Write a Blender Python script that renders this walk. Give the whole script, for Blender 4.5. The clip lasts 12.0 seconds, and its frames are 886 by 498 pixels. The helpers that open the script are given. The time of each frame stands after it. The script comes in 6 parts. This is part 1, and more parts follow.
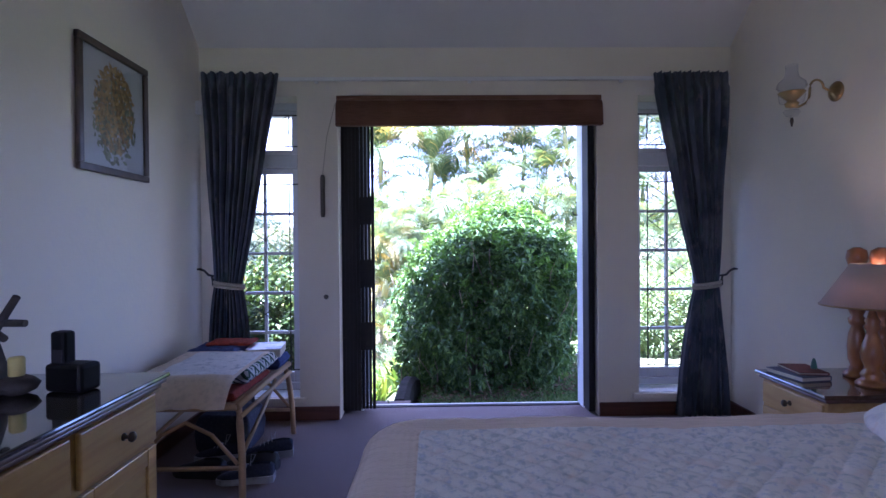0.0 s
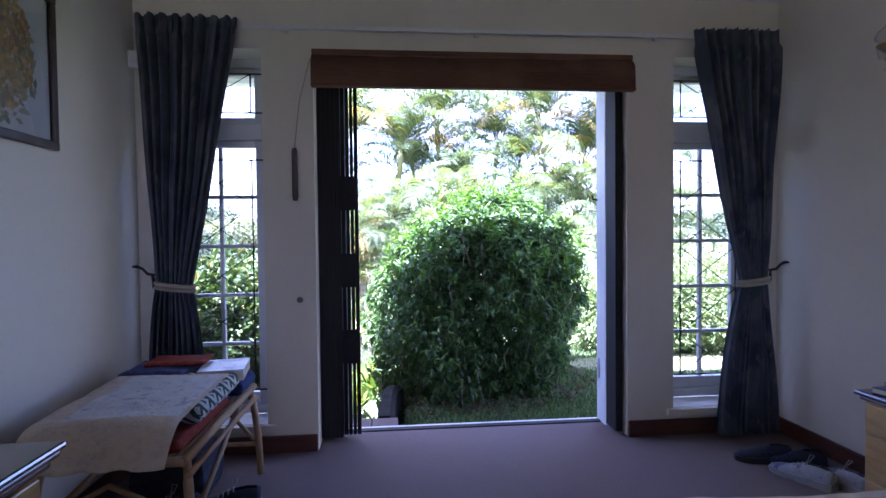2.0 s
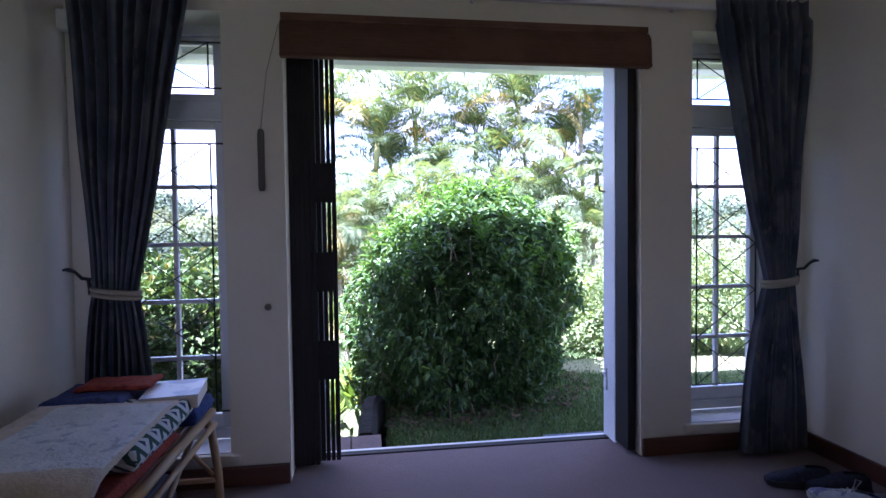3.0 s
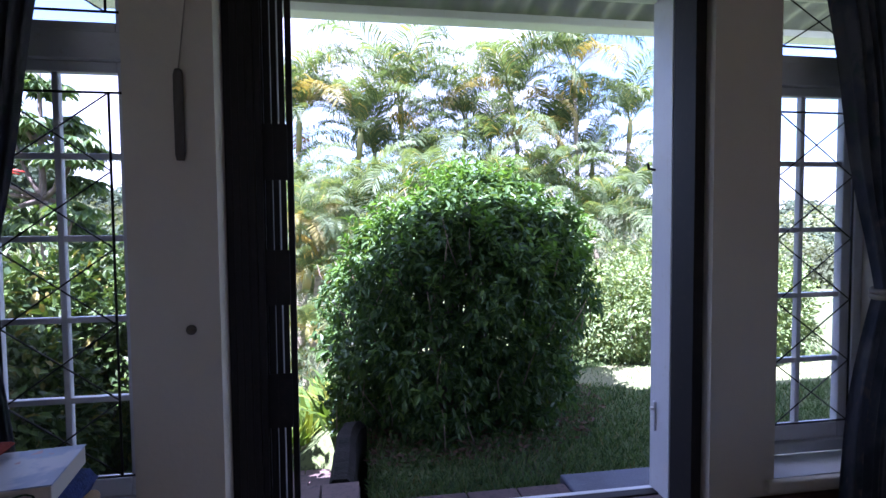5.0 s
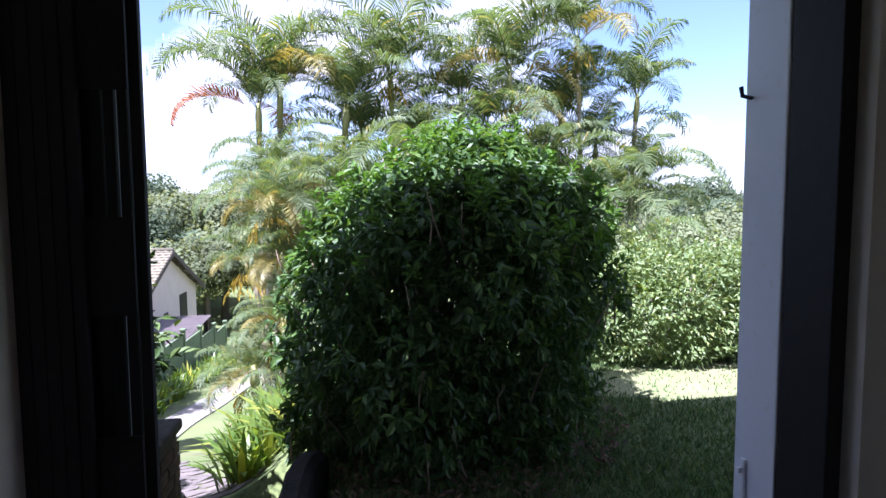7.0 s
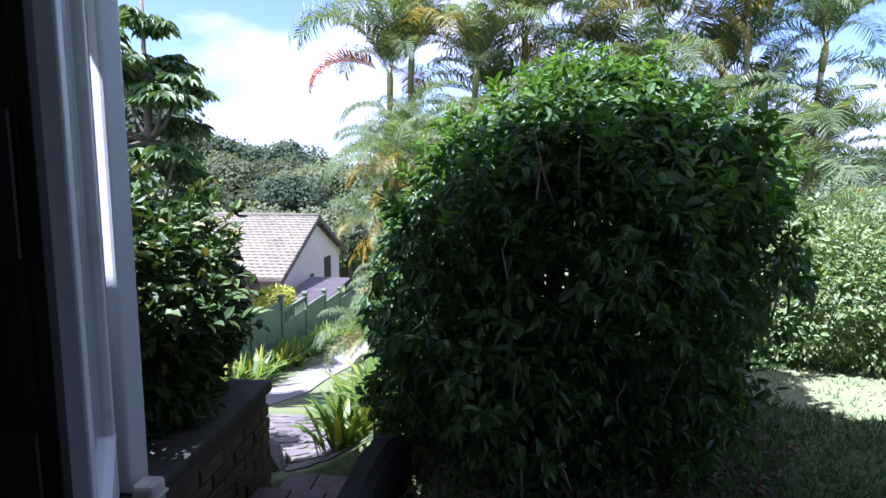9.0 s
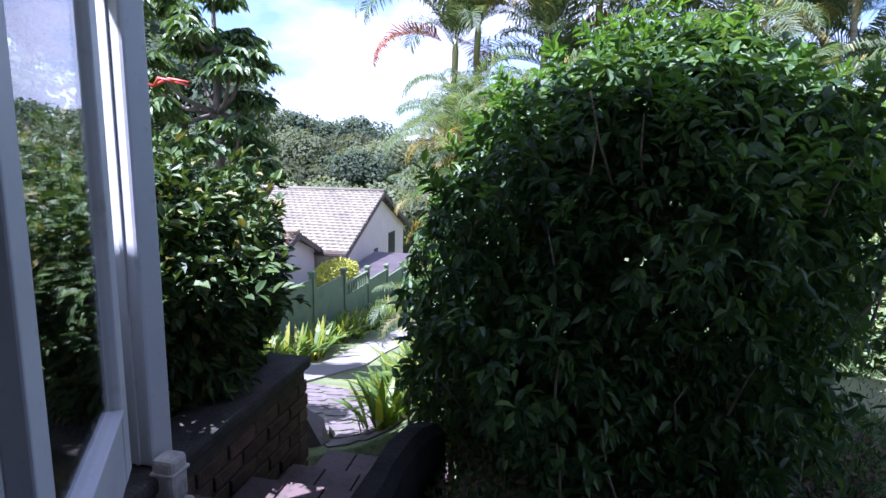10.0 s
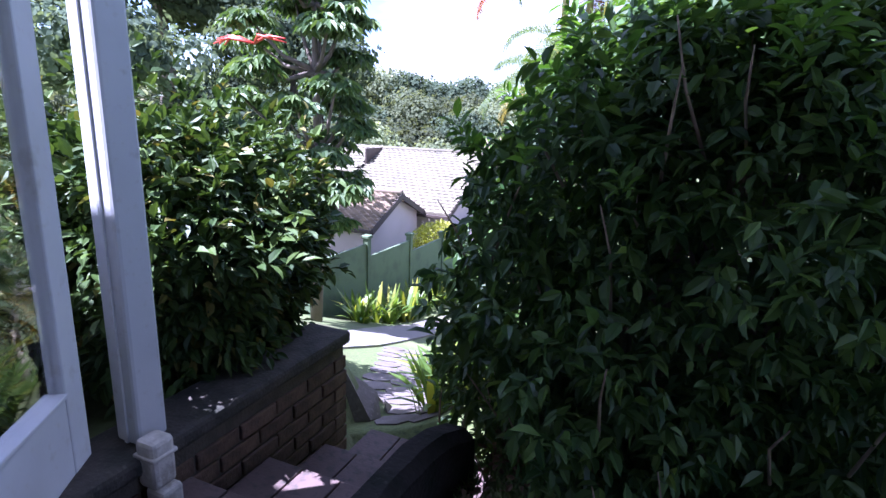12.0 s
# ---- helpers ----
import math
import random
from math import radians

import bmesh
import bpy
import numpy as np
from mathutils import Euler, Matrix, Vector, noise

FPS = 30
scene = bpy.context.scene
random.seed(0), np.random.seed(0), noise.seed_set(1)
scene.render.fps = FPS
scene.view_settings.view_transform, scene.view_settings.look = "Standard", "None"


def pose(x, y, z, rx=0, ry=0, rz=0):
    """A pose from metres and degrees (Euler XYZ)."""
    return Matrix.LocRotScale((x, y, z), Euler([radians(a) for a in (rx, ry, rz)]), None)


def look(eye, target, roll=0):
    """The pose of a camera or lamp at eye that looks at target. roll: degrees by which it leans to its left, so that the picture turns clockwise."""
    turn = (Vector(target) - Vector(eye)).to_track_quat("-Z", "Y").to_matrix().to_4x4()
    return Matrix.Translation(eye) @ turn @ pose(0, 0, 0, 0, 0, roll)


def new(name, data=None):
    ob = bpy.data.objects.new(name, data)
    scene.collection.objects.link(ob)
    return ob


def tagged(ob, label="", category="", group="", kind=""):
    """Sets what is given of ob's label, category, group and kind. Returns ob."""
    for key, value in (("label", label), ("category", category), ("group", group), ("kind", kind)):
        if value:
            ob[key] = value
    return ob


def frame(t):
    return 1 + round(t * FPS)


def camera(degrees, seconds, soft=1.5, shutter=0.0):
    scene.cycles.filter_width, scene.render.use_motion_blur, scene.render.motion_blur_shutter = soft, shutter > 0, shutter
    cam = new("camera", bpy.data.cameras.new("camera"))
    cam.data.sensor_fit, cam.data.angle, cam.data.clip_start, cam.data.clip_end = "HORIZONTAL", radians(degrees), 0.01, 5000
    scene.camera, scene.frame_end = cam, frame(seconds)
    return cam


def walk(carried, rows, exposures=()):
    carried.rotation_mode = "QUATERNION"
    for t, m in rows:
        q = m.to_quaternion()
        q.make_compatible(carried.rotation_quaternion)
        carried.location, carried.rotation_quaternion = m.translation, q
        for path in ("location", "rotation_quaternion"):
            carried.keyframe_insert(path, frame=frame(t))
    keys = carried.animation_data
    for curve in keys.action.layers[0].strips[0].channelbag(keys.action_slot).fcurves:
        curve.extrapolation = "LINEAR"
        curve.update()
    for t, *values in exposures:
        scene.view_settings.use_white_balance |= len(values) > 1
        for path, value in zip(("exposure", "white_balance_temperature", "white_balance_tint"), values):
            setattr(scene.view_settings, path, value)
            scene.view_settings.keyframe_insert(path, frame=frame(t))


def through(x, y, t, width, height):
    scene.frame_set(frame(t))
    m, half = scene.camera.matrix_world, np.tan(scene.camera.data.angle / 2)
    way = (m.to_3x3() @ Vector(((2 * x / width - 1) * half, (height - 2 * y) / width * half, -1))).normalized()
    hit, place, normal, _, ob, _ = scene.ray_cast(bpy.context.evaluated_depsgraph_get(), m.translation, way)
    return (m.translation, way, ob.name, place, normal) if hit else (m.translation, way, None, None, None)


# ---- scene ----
cam = camera(78.7, 12.0)
PATH = [
    (0, (-0.011, -0.075, 1.214), (0.026, 1.924, 1.192), -0.5),
    (0.5, (-0.084, 0.069, 1.205), (-0.001, 2.068, 1.18), -0.6),
    (1, (-0.144, 0.248, 1.203), (-0.022, 2.244, 1.169), -0.6),
    (1.5, (-0.178, 0.419, 1.207), (-0.03, 2.413, 1.165), -0.6),
    (2, (-0.227, 0.607, 1.205), (-0.046, 2.598, 1.151), -0.6),
    (2.5, (-0.285, 0.821, 1.207), (-0.051, 2.807, 1.144), -0.6),
    (3, (-0.272, 1.015, 1.204), (0.0, 2.995, 1.135), -0.7),
    (3.2, (-0.259, 1.115, 1.205), (0.023, 3.094, 1.135), -0.6),
    (5, (-0.223, 1.795, 1.191), (0.104, 3.766, 1.096), -0.5),
    (5.5, (-0.175, 2.006, 1.186), (0.168, 3.973, 1.069), -0.3),
    (6, (-0.156, 2.202, 1.15), (0.201, 4.166, 1.023), 0.1),
    (6.5, (-0.104, 2.44, 1.142), (0.251, 4.404, 1.004), 0.1),
    (6.7, (-0.075, 2.528, 1.131), (0.28, 4.491, 0.993), -0.1),
    (8.3, (0.178, 2.928, 1.037), (0.347, 4.91, 0.837), -0.8),
    (8.5, (0.187, 2.99, 1.037), (0.303, 4.975, 0.822), -0.7),
    (9, (0.181, 3.126, 1.006), (0.026, 5.105, 0.763), 0.3),
    (9.5, (0.205, 3.236, 0.992), (-0.111, 5.191, 0.712), 0.9),
    (10, (0.263, 3.337, 0.981), (-0.128, 5.271, 0.655), 1.2),
    (10.5, (0.332, 3.453, 0.975), (-0.183, 5.348, 0.598), 1.4),
    (11, (0.396, 3.559, 0.967), (-0.243, 5.409, 0.553), 1.6),
    (11.5, (0.422, 3.665, 0.959), (-0.295, 5.479, 0.518), 1.7),
    (12, (0.425, 3.808, 0.957), (-0.335, 5.597, 0.49), 1.9),
]
walk(cam, [(t, look(eye, target, roll)) for t, eye, target, roll in PATH],
     exposures=[(0.0, 4.32, 4720, 48), (1.5, 4.18, 4820, 46), (3.0, 3.75, 4980, 41), (5.0, 3.14, 5100, 39), (6.5, 2.46, 5420, 31), (8.5, 2.12, 5180, 29), (10.0, 2.16, 5040, 33), (12.0, 2.62, 4980, 38)])

# ---- sky and sun ----
SUN_FROM = Vector((-0.43, -0.35, 1.0)).normalized()
world = bpy.data.worlds.new("sky")
scene.world = world
world.use_nodes = True
wn, wl = world.node_tree.nodes, world.node_tree.links
wn.clear()
w_out = wn.new("ShaderNodeOutputWorld")
w_bg = wn.new("ShaderNodeBackground")
w_sky = wn.new("ShaderNodeTexSky")
w_sky.sky_type = "NISHITA"
w_sky.sun_disc = False
w_sky.sun_elevation = math.asin(SUN_FROM.z)
w_sky.sun_rotation = math.atan2(SUN_FROM.x, SUN_FROM.y)
w_sky.air_density, w_sky.dust_density = 1.0, 1.2
w_co = wn.new("ShaderNodeTexCoord")
w_map = wn.new("ShaderNodeMapping")
w_map.inputs["Scale"].default_value = (1.0, 1.0, 2.6)
w_noise = wn.new("ShaderNodeTexNoise")
w_noise.inputs["Scale"].default_value = 2.2
w_noise.inputs["Detail"].default_value = 7.0
w_noise.inputs["Roughness"].default_value = 0.52
w_ramp = wn.new("ShaderNodeValToRGB")
w_ramp.color_ramp.elements[0].position = 0.45
w_ramp.color_ramp.elements[1].position = 0.58
w_mix = wn.new("ShaderNodeMix")
w_mix.data_type = "RGBA"
w_mix.inputs["B"].default_value = (5.2, 5.3, 5.5, 1)
w_bg.inputs["Strength"].default_value = 0.065
wl.new(w_co.outputs["Generated"], w_map.inputs["Vector"])
wl.new(w_map.outputs["Vector"], w_noise.inputs["Vector"])
wl.new(w_noise.outputs["Fac"], w_ramp.inputs["Fac"])
wl.new(w_ramp.outputs["Color"], w_mix.inputs["Factor"])
wl.new(w_sky.outputs["Color"], w_mix.inputs["A"])
wl.new(w_mix.outputs["Result"], w_bg.inputs["Color"])
wl.new(w_bg.outputs["Background"], w_out.inputs["Surface"])

sun = new("sun", bpy.data.lights.new("sun", "SUN"))
sun.data.energy, sun.data.angle, sun.data.color = 5.0, radians(0.5), (1.0, 0.95, 0.87)
sun.matrix_world = look(SUN_FROM * 40, (0, 0, 0))


# ---- materials ----
def material(name, base, rough=0.6, metal=0.0, spots=(), bump=0.0, bump_scale=60.0, island=0.0, obj=0.0, wave=None, sheen=0.0, spec=0.5, coat=0.0):
    """Principled material with noise layers. spots: (scale, colour, low, high[, stretch]) layers mixed over the base."""
    m = bpy.data.materials.new(name)
    m.use_nodes = True
    n, l = m.node_tree.nodes, m.node_tree.links
    p = n["Principled BSDF"]
    p.inputs["Roughness"].default_value = rough
    p.inputs["Metallic"].default_value = metal
    p.inputs["Specular IOR Level"].default_value = spec
    p.inputs["Sheen Weight"].default_value = sheen
    p.inputs["Coat Weight"].default_value = coat
    co = n.new("ShaderNodeTexCoord").outputs["Object"]
    rgb = n.new("ShaderNodeRGB")
    rgb.outputs[0].default_value = (*base, 1)
    colour = rgb.outputs[0]
    for k, (scale, tint, low, high, *stretch) in enumerate(spots):
        mp = n.new("ShaderNodeMapping")
        mp.inputs["Scale"].default_value = stretch[0] if stretch else (1, 1, 1)
        mp.inputs["Location"].default_value = (3.1 * k, 1.7 * k, 0.6 * k)
        no = n.new("ShaderNodeTexNoise")
        no.inputs["Scale"].default_value = scale
        no.inputs["Detail"].default_value = 5
        ra = n.new("ShaderNodeMapRange")
        ra.inputs["From Min"].default_value, ra.inputs["From Max"].default_value = low, high
        mx = n.new("ShaderNodeMix")
        mx.data_type = "RGBA"
        mx.inputs["B"].default_value = (*tint, 1)
        l.new(co, mp.inputs["Vector"])
        l.new(mp.outputs["Vector"], no.inputs["Vector"])
        l.new(no.outputs["Fac"], ra.inputs["Value"])
        l.new(ra.outputs["Result"], mx.inputs["Factor"])
        l.new(colour, mx.inputs["A"])
        colour = mx.outputs["Result"]
    for amount, source in ((island, "ShaderNodeNewGeometry"), (obj, "ShaderNodeObjectInfo")):
        if amount:
            rnd = n.new(source).outputs["Random Per Island" if source.endswith("Geometry") else "Random"]
            ra = n.new("ShaderNodeMapRange")
            ra.inputs["To Min"].default_value, ra.inputs["To Max"].default_value = 1 - amount, 1 + amount
            hs = n.new("ShaderNodeHueSaturation")
            l.new(rnd, ra.inputs["Value"])
            l.new(ra.outputs["Result"], hs.inputs["Value"])
            l.new(colour, hs.inputs["Color"])
            colour = hs.outputs["Color"]
    l.new(colour, p.inputs["Base Color"])
    if bump:
        no = n.new("ShaderNodeTexNoise")
        no.inputs["Scale"].default_value = bump_scale
        no.inputs["Detail"].default_value = 4
        bp = n.new("ShaderNodeBump")
        bp.inputs["Strength"].default_value = bump
        bp.inputs["Distance"].default_value = 0.01
        l.new(co, no.inputs["Vector"])
        l.new(no.outputs["Fac"], bp.inputs["Height"])
        l.new(bp.outputs["Normal"], p.inputs["Normal"])
    return m


def leaf_material(name, dark, light, glow, rough=0.42, through=0.35, old=None, vary=0.0, spec=0.5):
    """Leaf: each leaf its own shade between dark and light, light comes partly through."""
    m = bpy.data.materials.new(name)
    m.use_nodes = True
    n, l = m.node_tree.nodes, m.node_tree.links
    p, out = n["Principled BSDF"], n["Material Output"]
    p.inputs["Roughness"].default_value = rough
    p.inputs["Specular IOR Level"].default_value = spec
    rnd = n.new("ShaderNodeNewGeometry").outputs["Random Per Island"]
    ramp = n.new("ShaderNodeValToRGB")
    ramp.color_ramp.elements[0].color = (*dark, 1)
    ramp.color_ramp.elements[1].color = (*light, 1)
    if old:
        ramp.color_ramp.elements[1].position = 0.9
        e = ramp.color_ramp.elements.new(0.97)
        e.color = (*old, 1)
    l.new(rnd, ramp.inputs["Fac"])
    tone = ramp.outputs["Color"]
    if vary:
        hsv, mr = n.new("ShaderNodeHueSaturation"), n.new("ShaderNodeMapRange")
        mr.inputs["To Min"].default_value, mr.inputs["To Max"].default_value = 1 - vary, 1 + vary
        l.new(n.new("ShaderNodeObjectInfo").outputs["Random"], mr.inputs["Value"])
        l.new(mr.outputs["Result"], hsv.inputs["Value"])
        l.new(tone, hsv.inputs["Color"])
        tone = hsv.outputs["Color"]
    l.new(tone, p.inputs["Base Color"])
    tr = n.new("ShaderNodeBsdfTranslucent")
    mixc = n.new("ShaderNodeMix")
    mixc.data_type, mixc.blend_type = "RGBA", "MULTIPLY"
    mixc.inputs["Factor"].default_value = 1.0
    mixc.inputs["B"].default_value = (*glow, 1)
    l.new(tone, mixc.inputs["A"])
    l.new(mixc.outputs["Result"], tr.inputs["Color"])
    mx = n.new("ShaderNodeMixShader")
    mx.inputs["Fac"].default_value = through
    l.new(p.outputs["BSDF"], mx.inputs[1])
    l.new(tr.outputs["BSDF"], mx.inputs[2])
    l.new(mx.outputs["Shader"], out.inputs["Surface"])
    return m


def glass_material(name, tint=(1, 1, 1), rough=0.0):
    m = bpy.data.materials.new(name)
    m.use_nodes = True
    n, l = m.node_tree.nodes, m.node_tree.links
    n.remove(n["Principled BSDF"])
    tr = n.new("ShaderNodeBsdfTransparent")
    tr.inputs["Color"].default_value = (*tint, 1)
    gl = n.new("ShaderNodeBsdfGlossy")
    gl.inputs["Roughness"].default_value = rough
    lw = n.new("ShaderNodeLayerWeight")
    pw = n.new("ShaderNodeMath")
    pw.operation, pw.inputs[1].default_value = "POWER", 5.0
    fr = n.new("ShaderNodeMapRange")
    fr.inputs["To Min"].default_value, fr.inputs["To Max"].default_value = 0.045, 1.0
    l.new(lw.outputs["Facing"], pw.inputs[0])
    l.new(pw.outputs[0], fr.inputs["Value"])
    mx = n.new("ShaderNodeMixShader")
    l.new(fr.outputs["Result"], mx.inputs["Fac"])
    l.new(tr.outputs["BSDF"], mx.inputs[1])
    l.new(gl.outputs["BSDF"], mx.inputs[2])
    l.new(mx.outputs["Shader"], n["Material Output"].inputs["Surface"])
    return m


M = {}
M["wall"] = material("cream_plaster", (0.75, 0.70, 0.58), 0.75, spots=((1.3, (0.70, 0.65, 0.53), 0.45, 0.75), (14, (0.72, 0.68, 0.60), 0.5, 0.8)), bump=0.12, bump_scale=45)
M["outer"] = material("outer_plaster", (0.72, 0.70, 0.64), 0.8, spots=((2, (0.6, 0.57, 0.5), 0.5, 0.8),), bump=0.25, bump_scale=50)
M["ceiling"] = material("white_ceiling_paint", (0.70, 0.69, 0.68), 0.8, spots=((1.1, (0.64, 0.63, 0.62), 0.45, 0.7),), bump=0.08, bump_scale=30)
M["carpet"] = material("mauve_carpet", (0.19, 0.135, 0.13), 0.95, spots=((180, (0.12, 0.085, 0.085), 0.4, 0.65), (3, (0.16, 0.115, 0.115), 0.45, 0.7), (60, (0.24, 0.18, 0.17), 0.55, 0.8)), bump=0.8, bump_scale=260, sheen=0.2)
M["skirting"] = material("red_brown_varnish", (0.115, 0.042, 0.022), 0.4, spots=((9, (0.06, 0.022, 0.012), 0.4, 0.7, (0.3, 0.3, 6)),), bump=0.1)
M["white"] = material("white_gloss_paint", (0.76, 0.77, 0.78), 0.35, spots=((3, (0.66, 0.66, 0.65), 0.5, 0.8), (40, (0.70, 0.69, 0.66), 0.6, 0.75)), bump=0.06, bump_scale=25)
# white of door leaf and downpipe, house shade put into its colour
M["shaded_white"] = material("shaded_blue_white_paint", (0.50, 0.515, 0.54), 0.5, spots=((3, (0.43, 0.44, 0.45), 0.5, 0.8), (40, (0.45, 0.45, 0.45), 0.6, 0.75), (14, (0.36, 0.35, 0.33), 0.62, 0.78)), bump=0.1, bump_scale=30)
# paler than the soil: sunlight on the lawn put into the colour
M["sunlit_lawn"] = material("pale_sunlit_lawn_edge", (0.18, 0.185, 0.09), 0.95, spots=((2.0, (0.12, 0.155, 0.06), 0.42, 0.66), (40, (0.15, 0.155, 0.075), 0.48, 0.7)), bump=0.35, bump_scale=50)
M["old_white"] = material("dirty_weathered_white_paint", (0.50, 0.48, 0.44), 0.7, spots=((9, (0.28, 0.25, 0.21), 0.45, 0.66), (40, (0.60, 0.58, 0.54), 0.55, 0.75)), bump=0.3, bump_scale=60)
M["gate"] = material("brown_painted_steel", (0.008, 0.0065, 0.006), 0.7, spots=((30, (0.018, 0.012, 0.010), 0.55, 0.75),))
M["black"] = material("black_iron", (0.012, 0.012, 0.013), 0.5, spots=((50, (0.03, 0.022, 0.018), 0.55, 0.8),))
M["blind"] = material("brown_woven_blind", (0.16, 0.075, 0.042), 0.85, spots=((70, (0.09, 0.04, 0.022), 0.4, 0.65, (0.15, 1, 9)), (4, (0.19, 0.095, 0.055), 0.45, 0.7)), bump=0.4, bump_scale=150)
M["curtain"] = material("blue_grey_patterned_curtain", (0.068, 0.08, 0.108), 0.9, spots=((9, (0.115, 0.125, 0.14), 0.50, 0.60, (1, 1, 0.5)), (6, (0.03, 0.042, 0.062), 0.50, 0.60, (1.4, 1, 0.6)), (24, (0.13, 0.12, 0.125), 0.60, 0.66, (1, 1, 0.45)), (15, (0.055, 0.085, 0.085), 0.58, 0.66, (1, 1, 0.6))), bump=0.3, bump_scale=240, sheen=0.15)
M["cord"] = material("beige_cord", (0.42, 0.38, 0.30), 0.8, bump=0.5, bump_scale=120)
M["glass"] = glass_material("window_glass")
M["brick"] = material("brown_brick", (0.115, 0.072, 0.050), 0.9, spots=((25, (0.06, 0.040, 0.030), 0.42, 0.7), (6, (0.15, 0.105, 0.075), 0.5, 0.75)), bump=0.6, bump_scale=70, obj=0.25)
M["mortar"] = material("weathered_mortar", (0.09, 0.078, 0.062), 0.95, spots=((12, (0.05, 0.046, 0.038), 0.45, 0.7),), bump=0.5, bump_scale=90)
M["coping"] = material("dark_mossy_coping", (0.05, 0.044, 0.038), 0.9, spots=((12, (0.022, 0.024, 0.018), 0.4, 0.65), (50, (0.085, 0.078, 0.066), 0.6, 0.8)), bump=0.6, bump_scale=60)
M["edging"] = material("near_black_stone", (0.022, 0.02, 0.018), 0.95, spots=((9, (0.012, 0.014, 0.010), 0.4, 0.65), (45, (0.04, 0.036, 0.03), 0.6, 0.8)), bump=0.7, bump_scale=50, spec=0.2)
M["paving"] = material("grey_stone_paving", (0.14, 0.118, 0.112), 0.85, spots=((4, (0.09, 0.076, 0.07), 0.4, 0.65), (40, (0.18, 0.16, 0.15), 0.55, 0.75)), bump=0.4, bump_scale=50, obj=0.18)
M["quarry"] = material("dull_red_quarry_tile", (0.105, 0.07, 0.066), 0.75, spots=((8, (0.08, 0.055, 0.05), 0.4, 0.7), (30, (0.05, 0.042, 0.038), 0.52, 0.7)), bump=0.3, obj=0.15)
M["slab"] = material("blue_grey_concrete", (0.11, 0.12, 0.155), 0.8, spots=((5, (0.08, 0.085, 0.11), 0.4, 0.7), (60, (0.14, 0.145, 0.17), 0.55, 0.8)), bump=0.3, bump_scale=80)
M["soil"] = material("brown_soil_and_lawn", (0.105, 0.135, 0.045), 0.95, spots=((1.1, (0.065, 0.05, 0.03), 0.55, 0.75), (30, (0.045, 0.065, 0.02), 0.45, 0.7), (0.35, (0.15, 0.17, 0.07), 0.5, 0.75)), bump=0.8, bump_scale=40)
M["drive"] = material("pale_driveway_concrete", (0.19, 0.17, 0.155), 0.9, spots=((2, (0.13, 0.145, 0.13), 0.45, 0.7), (0.8, (0.15, 0.17, 0.07), 0.54, 0.64)), bump=0.3, bump_scale=30)
M["fence"] = material("green_painted_concrete", (0.105, 0.150, 0.080), 0.75, spots=((3, (0.075, 0.105, 0.06), 0.45, 0.7), (40, (0.13, 0.175, 0.10), 0.55, 0.8)), bump=0.2, obj=0.08)
M["rooftile"] = material("weathered_clay_roof_tile", (0.165, 0.147, 0.103), 0.85, spots=((1.2, (0.12, 0.11, 0.08), 0.42, 0.7), (10, (0.20, 0.175, 0.125), 0.5, 0.75)), island=0.1)
M["rooftile_red"] = material("orange_clay_roof_tile", (0.29, 0.225, 0.155), 0.85, spots=((2, (0.21, 0.17, 0.125), 0.42, 0.7),), island=0.25)
M["housewall"] = material("pale_pink_plaster", (0.56, 0.47, 0.43), 0.85, spots=((0.8, (0.50, 0.42, 0.38), 0.45, 0.7),))
M["bargeboard"] = material("dark_brown_bargeboard", (0.055, 0.04, 0.032), 0.6, spots=((4, (0.08, 0.06, 0.05), 0.5, 0.8),))
M["corrugated"] = material("brown_grey_corrugated_sheet", (0.15, 0.125, 0.125), 0.7, 0.0, spots=((2, (0.11, 0.09, 0.09), 0.4, 0.7),))
M["verandah"] = material("grey_fibre_cement_sheet", (0.42, 0.43, 0.41), 0.8, spots=((3, (0.30, 0.31, 0.29), 0.45, 0.7),))
M["trunk"] = material("grey_brown_bark", (0.17, 0.14, 0.11), 0.9, spots=((6, (0.09, 0.075, 0.055), 0.4, 0.65, (1, 1, 0.3)),), bump=0.7, bump_scale=35)
M["cane"] = material("pale_ringed_palm_stem", (0.30, 0.27, 0.19), 0.75, spots=((14, (0.18, 0.15, 0.10), 0.45, 0.65, (0.2, 0.2, 2.5)),), bump=0.3, bump_scale=30)
M["shaft"] = material("yellow_green_crownshaft", (0.23, 0.24, 0.075), 0.5, spots=((5, (0.30, 0.22, 0.07), 0.5, 0.75),))
M["leaf_bush"] = leaf_material("glossy_dark_green_leaf", (0.022, 0.060, 0.016), (0.076, 0.142, 0.036), (1.6, 1.5, 0.5), 0.5, 0.30, (0.12, 0.20, 0.05), spec=0.4)
M["leaf_young"] = leaf_material("bright_young_leaf", (0.05, 0.12, 0.018), (0.10, 0.19, 0.032), (1.5, 1.5, 0.5), 0.5, 0.35, spec=0.35)
M["leaf_hedge"] = leaf_material("pale_green_hedge_leaf", (0.09, 0.145, 0.05), (0.20, 0.27, 0.11), (1.4, 1.3, 0.5), 0.5, 0.35, (0.22, 0.24, 0.08))
M["leaf_camellia"] = leaf_material("leathery_green_leaf", (0.018, 0.042, 0.011), (0.085, 0.135, 0.034), (1.5, 1.5, 0.5), 0.5, 0.16, (0.17, 0.15, 0.04), spec=0.28)
M["leaf_palm"] = leaf_material("palm_leaflet_green", (0.055, 0.092, 0.036), (0.125, 0.168, 0.068), (1.5, 1.5, 0.7), 0.6, 0.4, (0.26, 0.22, 0.06))
